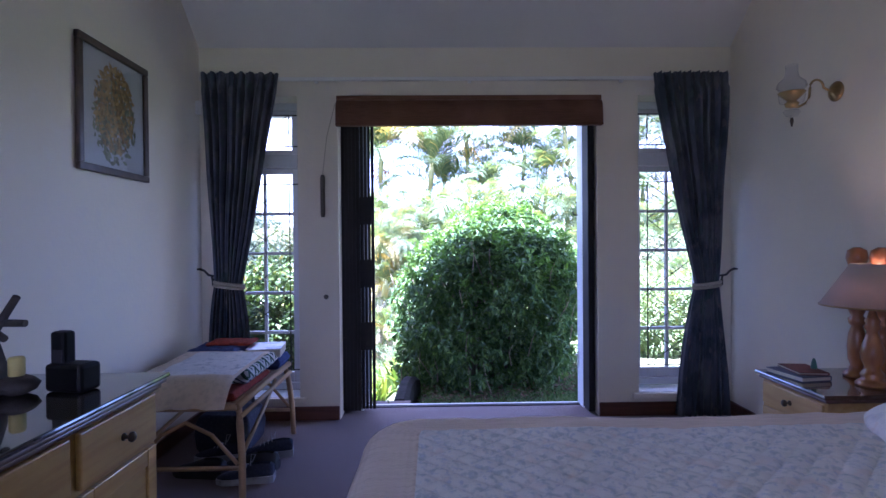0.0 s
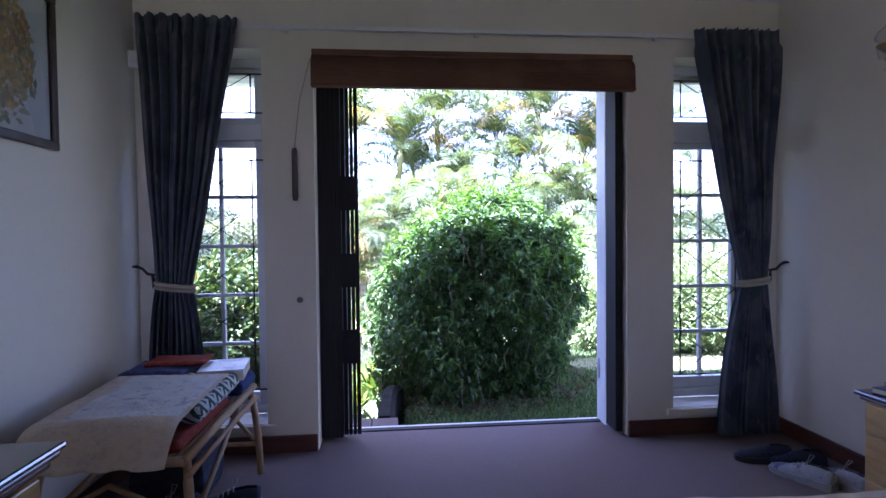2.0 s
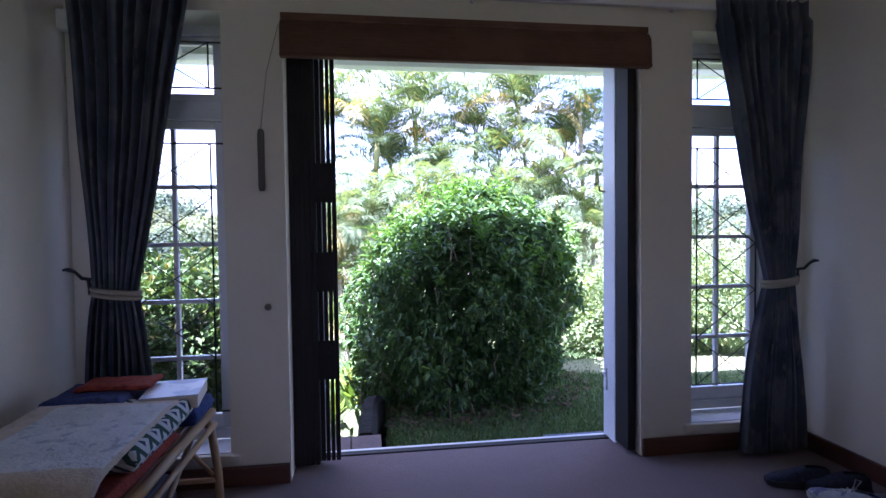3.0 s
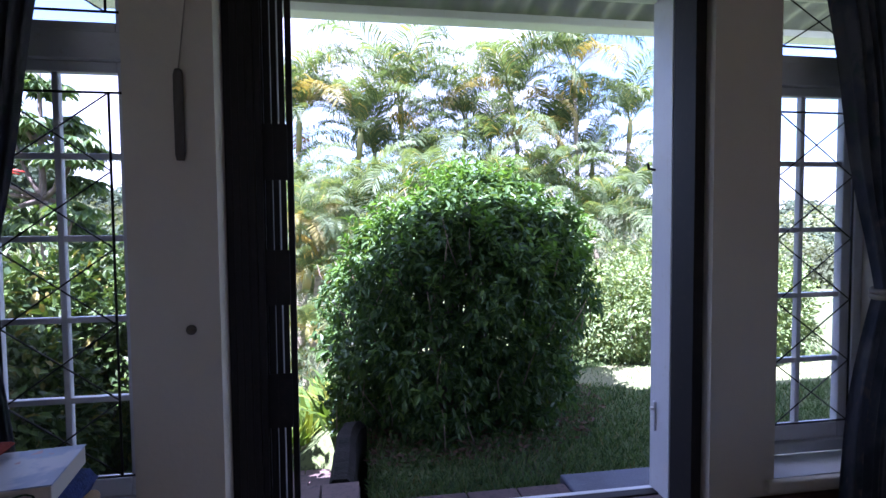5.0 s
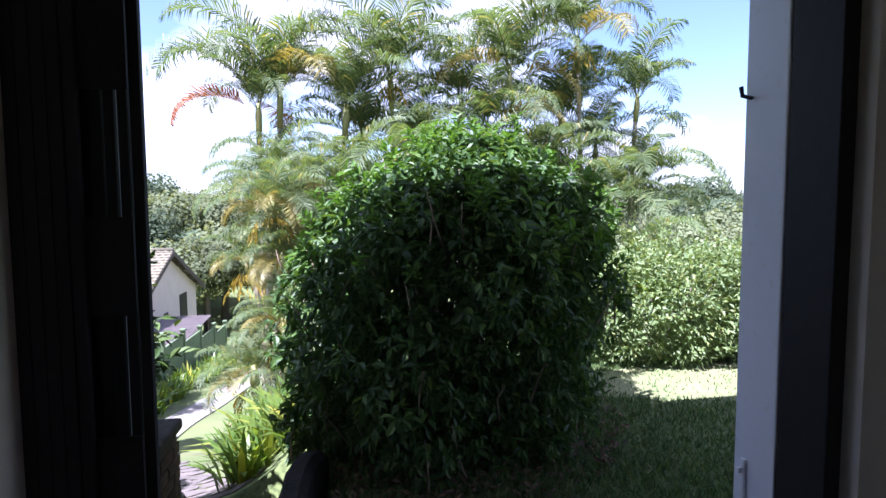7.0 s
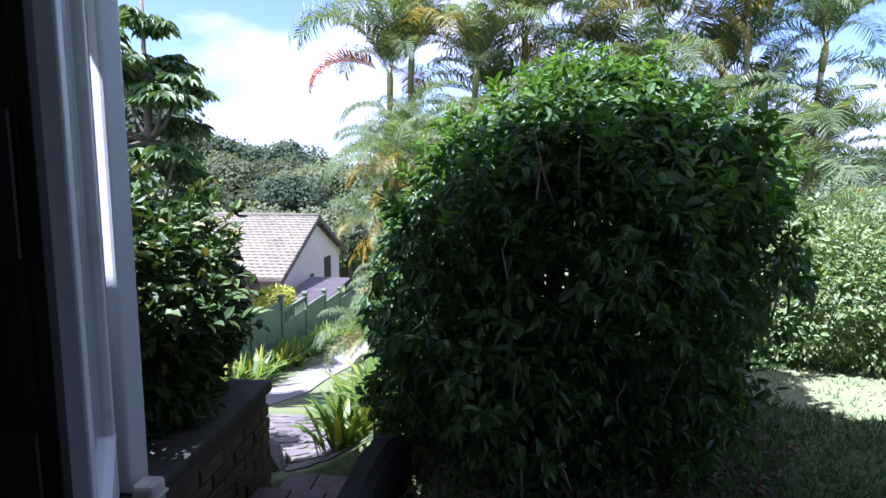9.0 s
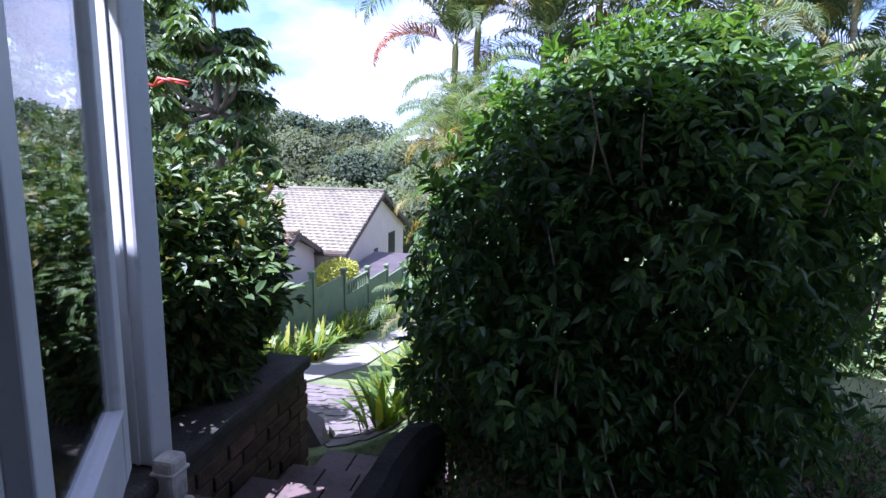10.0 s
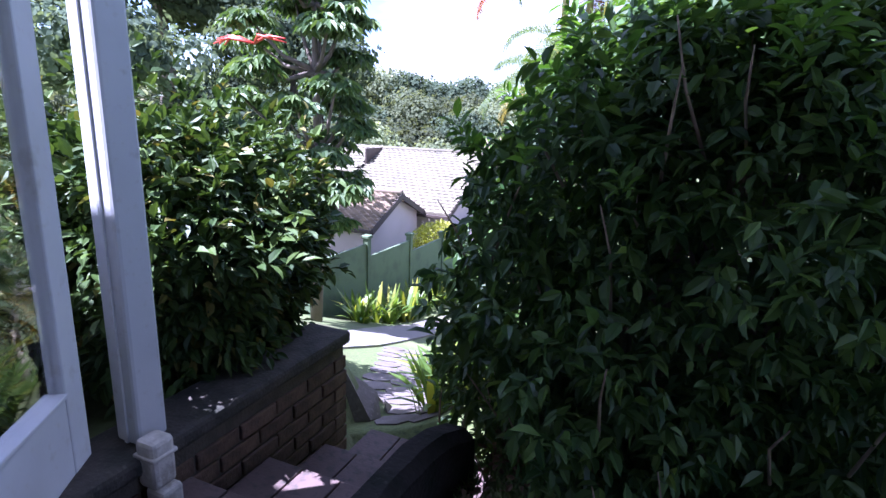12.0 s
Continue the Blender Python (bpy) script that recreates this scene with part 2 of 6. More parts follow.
M["leaf_palm_old"] = leaf_material("palm_leaflet_yellow", (0.17, 0.15, 0.04), (0.25, 0.23, 0.08), (1.5, 1.3, 0.5), 0.5, 0.4)
M["fruit_yellow"] = leaf_material("yellow_fruit_strand", (0.34, 0.24, 0.03), (0.46, 0.36, 0.06), (1.3, 1.2, 0.4), 0.6, 0.2)
M["leaf_palm_dead"] = leaf_material("palm_leaflet_rust", (0.22, 0.065, 0.025), (0.30, 0.12, 0.045), (1.3, 1.0, 0.6), 0.6, 0.3)
M["leaf_umbrella"] = leaf_material("umbrella_tree_leaf", (0.04, 0.085, 0.022), (0.11, 0.165, 0.05), (1.5, 1.5, 0.5), 0.5, 0.3)
M["leaf_far"] = leaf_material("distant_olive_leaf", (0.12, 0.15, 0.085), (0.18, 0.205, 0.12), (1.2, 1.15, 0.6), 1.0, 0.45, vary=0.6, spec=0.1)
M["leaf_far_dark"] = leaf_material("distant_dark_leaf", (0.06, 0.085, 0.055), (0.095, 0.125, 0.08), (1.2, 1.15, 0.6), 1.0, 0.4, vary=0.5, spec=0.1)
M["leaf_strap"] = leaf_material("strap_leaf_green", (0.06, 0.12, 0.022), (0.16, 0.22, 0.04), (1.6, 1.6, 0.4), 0.4, 0.4, (0.34, 0.33, 0.06))
M["grass"] = leaf_material("lawn_grass_blade", (0.036, 0.074, 0.026), (0.105, 0.165, 0.06), (1.4, 1.4, 0.6), 0.7, 0.3, (0.16, 0.15, 0.07), spec=0.25)
M["twig"] = material("pale_brown_twig", (0.26, 0.20, 0.14), 0.85, spots=((20, (0.15, 0.11, 0.08), 0.4, 0.65),), bump=0.3)
M["leaf_litter"] = leaf_material("dry_fallen_leaf", (0.06, 0.04, 0.022), (0.15, 0.10, 0.06), (1.2, 1.0, 0.6), 0.8, 0.2)
M["flower_red"] = material("red_flower_spike", (0.50, 0.035, 0.02), 0.5, spots=((20, (0.6, 0.12, 0.06), 0.45, 0.7),))
M["hedge_yellow"] = leaf_material("golden_hedge_leaf", (0.26, 0.28, 0.03), (0.40, 0.40, 0.06), (1.4, 1.4, 0.4), 0.5, 0.35)


# ---- builders ----
def bm_box(bm, x0, x1, y0, y1, z0, z1, bevel=0.0, m=None):
    made = bmesh.ops.create_cube(bm, size=1.0)["verts"]
    bmesh.ops.scale(bm, vec=(x1 - x0, y1 - y0, z1 - z0), verts=made)
    bmesh.ops.translate(bm, vec=((x0 + x1) / 2, (y0 + y1) / 2, (z0 + z1) / 2), verts=made)
    if m is not None:
        bmesh.ops.transform(bm, matrix=m, verts=made)
    if bevel:
        edges = {e for v in made for e in v.link_edges}
        bmesh.ops.bevel(bm, geom=list(edges), offset=bevel, segments=2, affect="EDGES", profile=0.5)
    return bm


def bm_tube(bm, points, radius, sides=8, caps=True):
    """A round bar along points; radius a number or one a point."""
    pts = [Vector(p) for p in points]
    rings = []
    for i, p in enumerate(pts):
        way = (pts[min(i + 1, len(pts) - 1)] - pts[max(i - 1, 0)]).normalized()
        side = way.cross(Vector((0, 0, 1)) if abs(way.z) < 0.95 else Vector((1, 0, 0))).normalized()
        up = side.cross(way)
        r = radius[i] if isinstance(radius, (list, tuple)) else radius
        rings.append([bm.verts.new(p + r * (math.cos(a) * side + math.sin(a) * up)) for a in (2 * math.pi * k / sides for k in range(sides))])
    for a, b in zip(rings, rings[1:]):
        for k in range(sides):
            f = bm.faces.new((a[k], a[(k + 1) % sides], b[(k + 1) % sides], b[k]))
            f.smooth = True
    if caps:
        bm.faces.new(rings[0][::-1])
        bm.faces.new(rings[-1])
    return bm


def bm_lathe(bm, profile, sides=24, at=(0, 0, 0)):
    """A turned piece from (radius, height) rows round z."""
    rings = [[bm.verts.new((at[0] + max(r, 1e-4) * math.cos(2 * math.pi * k / sides), at[1] + max(r, 1e-4) * math.sin(2 * math.pi * k / sides), at[2] + z)) for k in range(sides)] for r, z in profile]
    for a, b in zip(rings, rings[1:]):
        for k in range(sides):
            f = bm.faces.new((a[k], a[(k + 1) % sides], b[(k + 1) % sides], b[k]))
            f.smooth = True
    bm.faces.new(rings[0][::-1])
    bm.faces.new(rings[-1])
    return bm


def mesh_of(bm, name, mat):
    me = bpy.data.meshes.new(name)
    bmesh.ops.recalc_face_normals(bm, faces=bm.faces)
    bm.to_mesh(me)
    bm.free()
    if mat:
        me.materials.append(mat)
    return me


def part(name, bm, mat, parent, label=""):
    ob = new(name, mesh_of(bm, name, mat))
    ob.parent = parent
    return tagged(ob, label)


def thing(name, label, category, at=(0, 0, 0), turn=0.0, group="", kind=""):
    ob = new(name)
    ob.matrix_basis = pose(*at, 0, 0, turn)
    return tagged(ob, label, category, group, kind)


def single(name, bm, mat, label, category, at=(0, 0, 0), turn=0.0, group="", kind=""):
    ob = new(name, mesh_of(bm, name, mat))
    ob.matrix_basis = pose(*at, 0, 0, turn)
    return tagged(ob, label, category, group, kind)


def box(*args, **kw):
    return bm_box(bmesh.new(), *args, **kw)


def array_mesh(name, verts, faces, mat):
    me = bpy.data.meshes.new(name)
    me.from_pydata(verts, [], faces)
    me.materials.append(mat)
    me.update()
    return me


LEAF = np.array([(0, 0, 0), (0.5, 0.33, 0.10), (0.42, 0.68, 0.08), (0, 1, -0.10), (-0.42, 0.68, 0.08), (-0.5, 0.33, 0.10), (0, 0.34, 0), (0, 0.68, -0.02)], float)
LEAF_FACES = [(0, 1, 6), (0, 6, 5), (1, 2, 7, 6), (6, 7, 4, 5), (2, 3, 7), (7, 3, 4)]


def leaf_mesh(name, pts, ways, lengths, widths, mat, rng, droop=0.0, template=LEAF, faces=LEAF_FACES):
    """Leaves at pts that point along ways; each is a folded blade."""
    n = len(pts)
    w = ways + np.array([0, 0, -droop])
    w /= np.linalg.norm(w, axis=1)[:, None]
    side = np.cross(w, np.array([0, 0, 1.0]) + rng.normal(0, 0.45, (n, 3)))
    side /= np.linalg.norm(side, axis=1)[:, None] + 1e-9
    up = np.cross(side, w)
    v = (pts[:, None, :] + side[:, None, :] * (template[None, :, 0:1] * widths[:, None, None]) + w[:, None, :] * (template[None, :, 1:2] * lengths[:, None, None])
         + up[:, None, :] * (template[None, :, 2:3] * lengths[:, None, None]))
    k = len(template)
    f = [tuple(i * k + a for a in face) for i in range(n) for face in faces]
    return array_mesh(name, v.reshape(-1, 3), f, mat)


def blob_points(rng, count, centre, radii, power=2.6, shell=0.35, lumps=0.16, seed=1.0, floor=None):
    """Points near the skin of a lumpy rounded block, with the way outwards."""
    d = rng.normal(0, 1, (count, 3))
    d /= np.linalg.norm(d, axis=1)[:, None]
    r = 1.0 / (np.abs(d) ** power).sum(1) ** (1 / power)
    lump = np.array([noise.noise(Vector((a * 2.3 + seed, b * 2.3, c * 2.3))) + 0.5 * noise.noise(Vector((a * 5.5, b * 5.5 + seed, c * 5.5))) for a, b, c in d])
    depth = 1 - shell * rng.random(count) ** 1.6
    p = d * (r * (1 + lumps * lump) * depth)[:, None] * np.array(radii) + np.array(centre)
    if floor is not None:
        keep = p[:, 2] > floor
        p, d = p[keep], d[keep]
    return p, d


# ---- the room ----
LEFT, RIGHT, BACK, FRONT, OUT = -1.60, 2.07, -1.6, 3.665, 3.95
DOOR_L, DOOR_R, HEAD = -0.66, 1.135, 2.19
WIN = ((-1.52, -0.937), (1.42, 2.0))
SILL, WTOP = 0.164, 2.23

tagged(new("floor", mesh_of(box(LEFT, RIGHT, BACK, FRONT + 0.19, -0.12, 0.0), "floor", M["carpet"])), "mauve brown short-pile carpet on the bedroom floor", "floor", kind="structure")


def front_wall():
    bm = bmesh.new()
    top = 2.75
    spans = [(LEFT - 0.25, WIN[0][0]), (WIN[0][1], DOOR_L), (DOOR_R, WIN[1][0]), (WIN[1][1], RIGHT + 0.25)]
    for a, b in spans:
        bm_box(bm, a, b, FRONT, OUT, -0.6, top)
    for a, b in WIN:
        bm_box(bm, a, b, FRONT, OUT, -0.6, SILL - 0.03)
        bm_box(bm, a, b, FRONT, OUT, WTOP, top)
    bm_box(bm, DOOR_L, DOOR_R, FRONT, OUT, HEAD, top)
    bm_box(bm, DOOR_L, DOOR_R, FRONT + 0.19, OUT, -0.6, -0.03)
    return bm


tagged(new("wall_north", mesh_of(front_wall(), "wall_north", M["wall"])), "cream plastered wall with a doorway and two tall windows", "wall", kind="structure")
tagged(new("wall_west", mesh_of(box(LEFT - 0.25, LEFT, BACK - 0.25, FRONT - 0.003, -0.12, 3.3), "wall_west", M["wall"])), "cream plastered side wall behind the dresser", "wall", kind="structure")


def south_wall():
    """With an unseen opening added to light the room from behind the walker."""
    bm = bmesh.new()
    for x0, x1, z0, z1 in ((LEFT, -1.25, -0.12, 3.3), (-0.30, RIGHT, -0.12, 3.3), (-1.25, -0.30, -0.12, 0.95), (-1.25, -0.30, 1.98, 3.3)):
        bm_box(bm, x0, x1, BACK - 0.25, BACK, z0, z1)
    return bm


tagged(new("wall_east", mesh_of(box(RIGHT, RIGHT + 0.25, BACK - 0.25, FRONT - 0.003, -0.12, 3.3), "wall_east", M["wall"])), "cream plastered side wall behind the bed head", "wall", kind="structure")
tagged(new("wall_south", mesh_of(south_wall(), "wall_south", M["wall"])), "plain cream plastered wall with an unseen opening added for fill light", "wall", kind="structure")


def ceiling():
    """Raked along the front wall, flat beyond."""
    bm = bmesh.new()
    y = [FRONT + 0.02, FRONT - 0.62, BACK - 0.02]
    z = [2.545, 3.07, 3.07]
    rows = [[bm.verts.new((x, a, b)) for x in (LEFT - 0.02, RIGHT + 0.02)] for a, b in zip(y, z)]
    tops = [[bm.verts.new((x, a, b + 0.15)) for x in (LEFT - 0.02, RIGHT + 0.02)] for a, b in zip(y, z)]
    for s in (rows, tops):
        for a, b in zip(s, s[1:]):
            bm.faces.new((a[0], a[1], b[1], b[0]))
    for i in (0, -1):
        bm.faces.new((rows[i][0], rows[i][1], tops[i][1], tops[i][0]))
    return bm


tagged(new("ceiling", mesh_of(ceiling(), "ceiling", M["ceiling"])), "white painted ceiling, raked down to the window wall", "ceiling", kind="structure")
# roof over the room, closing it from the sky
tagged(new("roof", mesh_of(box(LEFT - 0.4, RIGHT + 0.4, BACK - 0.5, OUT - 0.1, 3.31, 3.45), "roof", M["rooftile"])), "house roof over the bedroom", "roof", kind="structure")


def skirting(name, x0, x1, y0, y1):
    tagged(new(name, mesh_of(box(x0, x1, y0, y1, 0.0, 0.095, bevel=0.006), name, M["skirting"])), "red-brown varnished wooden skirting board", "skirting board", kind="structure")


# eave added out of view past the verandah, shades pipe foot and steps
tagged(new("eave", mesh_of(box(-3.6, -1.68, OUT - 0.6, 4.22, 2.42, 2.52), "eave", M["white"])), "plain white eave added out of view to shade the pipe foot", "eave", kind="structure")
skirting("baseboard", DOOR_R + 0.004, RIGHT - 0.022, FRONT - 0.02, FRONT - 0.001)
skirting("baseboard", LEFT + 0.022, DOOR_L - 0.004, FRONT - 0.02, FRONT - 0.001)
skirting("baseboard", RIGHT - 0.02, RIGHT - 0.001, BACK, FRONT - 0.004)
skirting("baseboard", LEFT + 0.001, LEFT + 0.02, BACK, FRONT - 0.004)


# ---- windows: tall sashes with small panes and diamond burglar bars ----
def window(name, x0, x1):
    w = thing(name, "tall white wooden window with small panes behind diamond burglar bars", "window", kind="structure")
    y = OUT - 0.085
    bm = bmesh.new()
    for a, b in ((x0, x0 + 0.045), (x1 - 0.045, x1)):
        bm_box(bm, a, b, y - 0.02, y + 0.075, SILL, WTOP, bevel=0.004)
    for a, b in ((SILL, SILL + 0.05), (1.765, 1.86), (WTOP - 0.05, WTOP)):
        bm_box(bm, x0 + 0.045, x1 - 0.045, y - 0.018, y + 0.07, a, b, bevel=0.004)
    part("window_frame", bm, M["white"], w)
    for zlo, zhi, rows in ((SILL + 0.052, 1.763, 5), (1.862, WTOP - 0.052, 1)):
        xa, xb = x0 + 0.047, x1 - 0.047
        sash = bmesh.new()
        for a, b in ((xa, xa + 0.042), (xb - 0.042, xb)):
            bm_box(sash, a, b, y, y + 0.04, zlo, zhi, bevel=0.005)
        low = 0.07 if rows > 1 else 0.035
        bm_box(sash, xa + 0.042, xb - 0.042, y + 0.001, y + 0.039, zlo, zlo + low, bevel=0.005)
        bm_box(sash, xa + 0.042, xb - 0.042, y + 0.001, y + 0.039, zhi - 0.04, zhi, bevel=0.005)
        sash_ob = part("sash", sash, M["white"], w)
        za, zb = zlo + low, zhi - 0.04
        if rows > 1:
            mid = (xa + xb) / 2
            part("glazing_bar", box(mid - 0.011, mid + 0.011, y + 0.006, y + 0.034, za, zb, bevel=0.004), M["white"], sash_ob)
            for r in range(1, rows):
                zc = za + (zb - za) * r / rows
                part("glazing_bar", box(xa + 0.042, xb - 0.042, y + 0.007, y + 0.033, zc - 0.011, zc + 0.011, bevel=0.004), M["white"], sash_ob)
        pane = part("pane", box(xa + 0.042, xb - 0.042, y + 0.018, y + 0.022, za, zb), M["glass"], sash_ob)
        pane.visible_shadow = False
        # diamond bars inside the reveal
        yb = y - 0.055
        a, b, c, d = xa + 0.03, xb - 0.005, zlo + (0.10 if rows > 1 else 0.05), zhi - (0.12 if rows > 1 else 0.045)
        bars = bmesh.new()
        for zz in (c, d):
            bm_tube(bars, [(a - 0.06, yb, zz), (b + 0.03, yb, zz)], 0.0045, 6)
        for xx in (a + 0.045, b - 0.045):
            bm_tube(bars, [(xx, yb, c), (xx, yb, d)], 0.0045, 6)
        part("bar_frame", bars, M["black"], w, "black iron burglar bar frame")
        n = 5 if rows > 1 else 1
        xl, xr = a + 0.045, b - 0.045
        for k in range(n):
            z0, z1 = c + (d - c) * k / n, c + (d - c) * (k + 1) / n
            part("diagonal_bar", bm_tube(bmesh.new(), [(xl, yb, z0), (xr, yb, z1)], 0.0031, 5), M["black"], w)
            part("diagonal_bar", bm_tube(bmesh.new(), [(xr, yb + 0.006, z0), (xl, yb + 0.006, z1)], 0.0031, 5), M["black"], w)
    part("window_sill", box(x0 - 0.0, x1 + 0.0, FRONT - 0.0, y - 0.022, SILL - 0.03, SILL - 0.002), M["white"], w, "white painted inner sill")
    part("sill_nosing", box(x0 - 0.05, x1 + 0.05, FRONT - 0.035, FRONT - 0.001, SILL - 0.045, SILL - 0.004, bevel=0.006), M["wall"], w)
    return w


window("window_1", *WIN[0])
window("window_2", *WIN[1])

# ---- the doorway: frame, open leaf, folded security gate, sill ----
door = thing("door_1", "white glazed garden door standing open to the outside", "door", kind="structure")
fr = bmesh.new()
for a, b in ((DOOR_L + 0.001, DOOR_L + 0.135), (DOOR_R - 0.055, DOOR_R - 0.001)):
    bm_box(fr, a, b, OUT - 0.095, OUT + 0.055, -0.02, HEAD - 0.001, bevel=0.006)
bm_box(fr, DOOR_L + 0.135, DOOR_R - 0.055, OUT - 0.094, OUT + 0.054, HEAD - 0.06, HEAD - 0.001, bevel=0.005)
part("door_frame", fr, M["white"], door)
part("door_sill", box(DOOR_L + 0.136, DOOR_R - 0.056, OUT + 0.022, OUT + 0.05, -0.05, 0.004, bevel=0.005), M["white"], door, "worn white painted door sill")
part("threshold", box(DOOR_L + 0.137, DOOR_R - 0.057, OUT - 0.03, OUT + 0.02, -0.03, 0.006, bevel=0.004), M["gate"], door, "dark brown gate track")
LEAF_TURN = 124.3
tagged(new("floor_strip", mesh_of(box(DOOR_L + 0.004, DOOR_R - 0.004, FRONT + 0.192, OUT - 0.032, -0.025, -0.001), "floor_strip", M["carpet"])), "mauve brown carpet running up to the door sill", "floor", kind="structure")
leaf = new("leaf")
leaf.parent = door
leaf.matrix_basis = pose(-0.507, 3.945, 0, 0, 0, LEAF_TURN)
LW, LH = 0.83, 2.10
for nm, args in (("stile", (0, 0.09, -0.02, 0.022, 0.03, LH)), ("stile", (LW - 0.09, LW, -0.02, 0.022, 0.03, LH)),
                 ("bottom_rail", (0.09, LW - 0.09, -0.018, 0.02, 0.03, 0.25)), ("top_rail", (0.09, LW - 0.09, -0.018, 0.02, LH - 0.10, LH))):
    part(nm, box(*args, bevel=0.005), M["shaded_white"], leaf)
for a, b in ((0.25, 0.262), (LH - 0.112, LH - 0.10)):
    part("glazing_bead", box(0.09, LW - 0.09, -0.026, 0.028, a, b, bevel=0.003), M["shaded_white"], leaf)
pane = part("pane", box(0.09, LW - 0.09, -0.003, 0.003, 0.25, LH - 0.10), M["glass"], leaf)
pane.visible_shadow = False
part("bolt", box(LW - 0.002, LW + 0.014, -0.012, 0.012, 0.20, 0.30, bevel=0.004), M["black"], leaf, "black door bolt")
latch = bmesh.new()
bm_box(latch, DOOR_R - 0.066, DOOR_R - 0.056, OUT - 0.0, OUT + 0.018, 0.27, 0.40, bevel=0.003)
bm_box(latch, DOOR_R - 0.08, DOOR_R - 0.066, OUT + 0.003, OUT + 0.015, 0.36, 0.375, bevel=0.002)
part("strike_bolt", latch, M["white"], door, "small painted bolt")
hook = bm_tube(bmesh.new(), [(DOOR_R - 0.056, OUT + 0.03, 1.415), (DOOR_R - 0.085, OUT + 0.03, 1.42), (DOOR_R - 0.09, OUT + 0.03, 1.445)], 0.006, 6)
part("cabin_hook", hook, M["black"], door, "black cabin hook")

gate = thing("security_gate", "dark brown steel trellis gate folded against the door jamb", "security gate", at=(DOOR_L, FRONT + 0.15, 0))
for k in range(9):
    x = 0.012 + 0.0255 * k
    dx = 0.0125 if k < 4 else (0.0110, 0.0115, 0.0098, 0.0092, 0.0112)[k - 4]
    for yy in ((-0.03, 0.012) if k < 5 else (0.012,)):
        part("upright", box(x - dx, x + dx, yy, yy + 0.018, 0.02, 2.12, bevel=0.002), M["gate"], gate)
for z in (0.55, 1.0, 1.45):
    for k in range(4):
        part("lattice_link", box(0.01 + 0.05 * k, 0.06 + 0.05 * k, -0.010, -0.004, z - 0.10, z + 0.10, bevel=0.001), M["gate"], gate)
part("guide_rail", box(0.0, DOOR_R - DOOR_L, -0.035, 0.035, 2.12, 2.17, bevel=0.003), M["gate"], gate)
part("lock_post", box(DOOR_R - DOOR_L - 0.056, DOOR_R - DOOR_L - 0.012, -0.115, 0.03, 0.017, 2.119, bevel=0.003), M["gate"], gate, "dark brown lock channel on the jamb")

# ---- outside: ground, step, wall, fence ----
def ground_z(x, y):
    left = 1 / (1 + math.exp((x + 0.55) / 0.22))
    flat = -0.30 - 0.02 * (y - 4.5)
    if y > 9.5:
        flat -= 0.10 * (y - 9.5)
    d = y - 5.2
    slope = -0.55 - (0.34 * d if d > 0 else 0.1 * d)
    slope = max(slope, -3.6 - 0.14 * (y - 14.2))
    far = min(max((y - 8.5) / 4, 0), 1) * min(max((3.5 - x) / 5, 0), 1)
    left = max(left, far)
    z = flat * (1 - left) + slope * left
    if y > 45:
        z = max(z, -9) + (y - 45) * 0.12
    if x < -1.3 and y < 9:
        k = min(max((-1.15 - x) / 0.2, 0), 1) * min(max((7.0 - y) / 0.75, 0), 1)
        z = z * (1 - k) + (-0.22 - 0.03 * (y - 4)) * k
    if -1.08 < x < -0.16 and y < 6.3:
        z = min(z, -1.05)
    return z + 0.05 * noise.noise(Vector((x * 0.4, y * 0.4, 0))) * (1 if y > 5.6 else 0.3)


def ground():
    xs = np.concatenate([np.linspace(-140, -12, 24), np.linspace(-11, -3, 22), np.linspace(-2.8, 4.6, 50), np.linspace(5, 12, 14), np.linspace(15, 140, 22)])
    ys = np.concatenate([np.linspace(-30, 3, 8), np.linspace(3.6, 10, 60), np.linspace(10.4, 30, 40), np.linspace(32, 160, 30)])
    v = [(x, y, ground_z(x, y) if y > 3.8 else min(ground_z(x, y), -0.55)) for y in ys for x in xs]
    n = len(xs)
    f = [(j * n + i, j * n + i + 1, (j + 1) * n + i + 1, (j + 1) * n + i) for j in range(len(ys) - 1) for i in range(n - 1)]
    me = array_mesh("ground", v, f, M["soil"])
    me.polygons.foreach_set("use_smooth", [True] * len(f))
    return me


tagged(new("ground", ground()), "sloping garden ground of lawn and brown soil", "ground", kind="structure")

tagged(new("porch_slab", mesh_of(box(0.93, 3.2, OUT + 0.002, 4.70, -0.6, -0.262, bevel=0.01), "porch_slab", M["slab"])), "blue-grey concrete slab outside the garden door", "slab", kind="structure")


def step(x0, x1, y0, y1, z):
    st = thing("garden_step", "garden step of dull red quarry tiles", "step", group="steps down to the path")
    part("riser", box(x0, x1, y0, y1, z - 0.6, z - 0.022), M["mortar"], st)
    n = 4
    for k in range(n):
        a, b = x0 + (x1 - x0) * k / n, x0 + (x1 - x0) * (k + 1) / n
        part("tile", box(a + 0.004, b - 0.004, y0 + 0.003, y1 + 0.012, z - 0.022, z, bevel=0.004), M["quarry"], st)


step(-0.98, -0.21, OUT + 0.01, 4.56, -0.14)
step(-0.205, 0.925, OUT + 0.01, 4.60, -0.272)
step(-1.04, -0.32, 4.575, 5.0, -0.31)
step(-1.04, -0.30, 5.015, 5.4, -0.48)
step(-1.04, -0.26, 5.415, 5.8, -0.65)
step(-1.04, -0.24, 5.815, 6.25, -0.82)


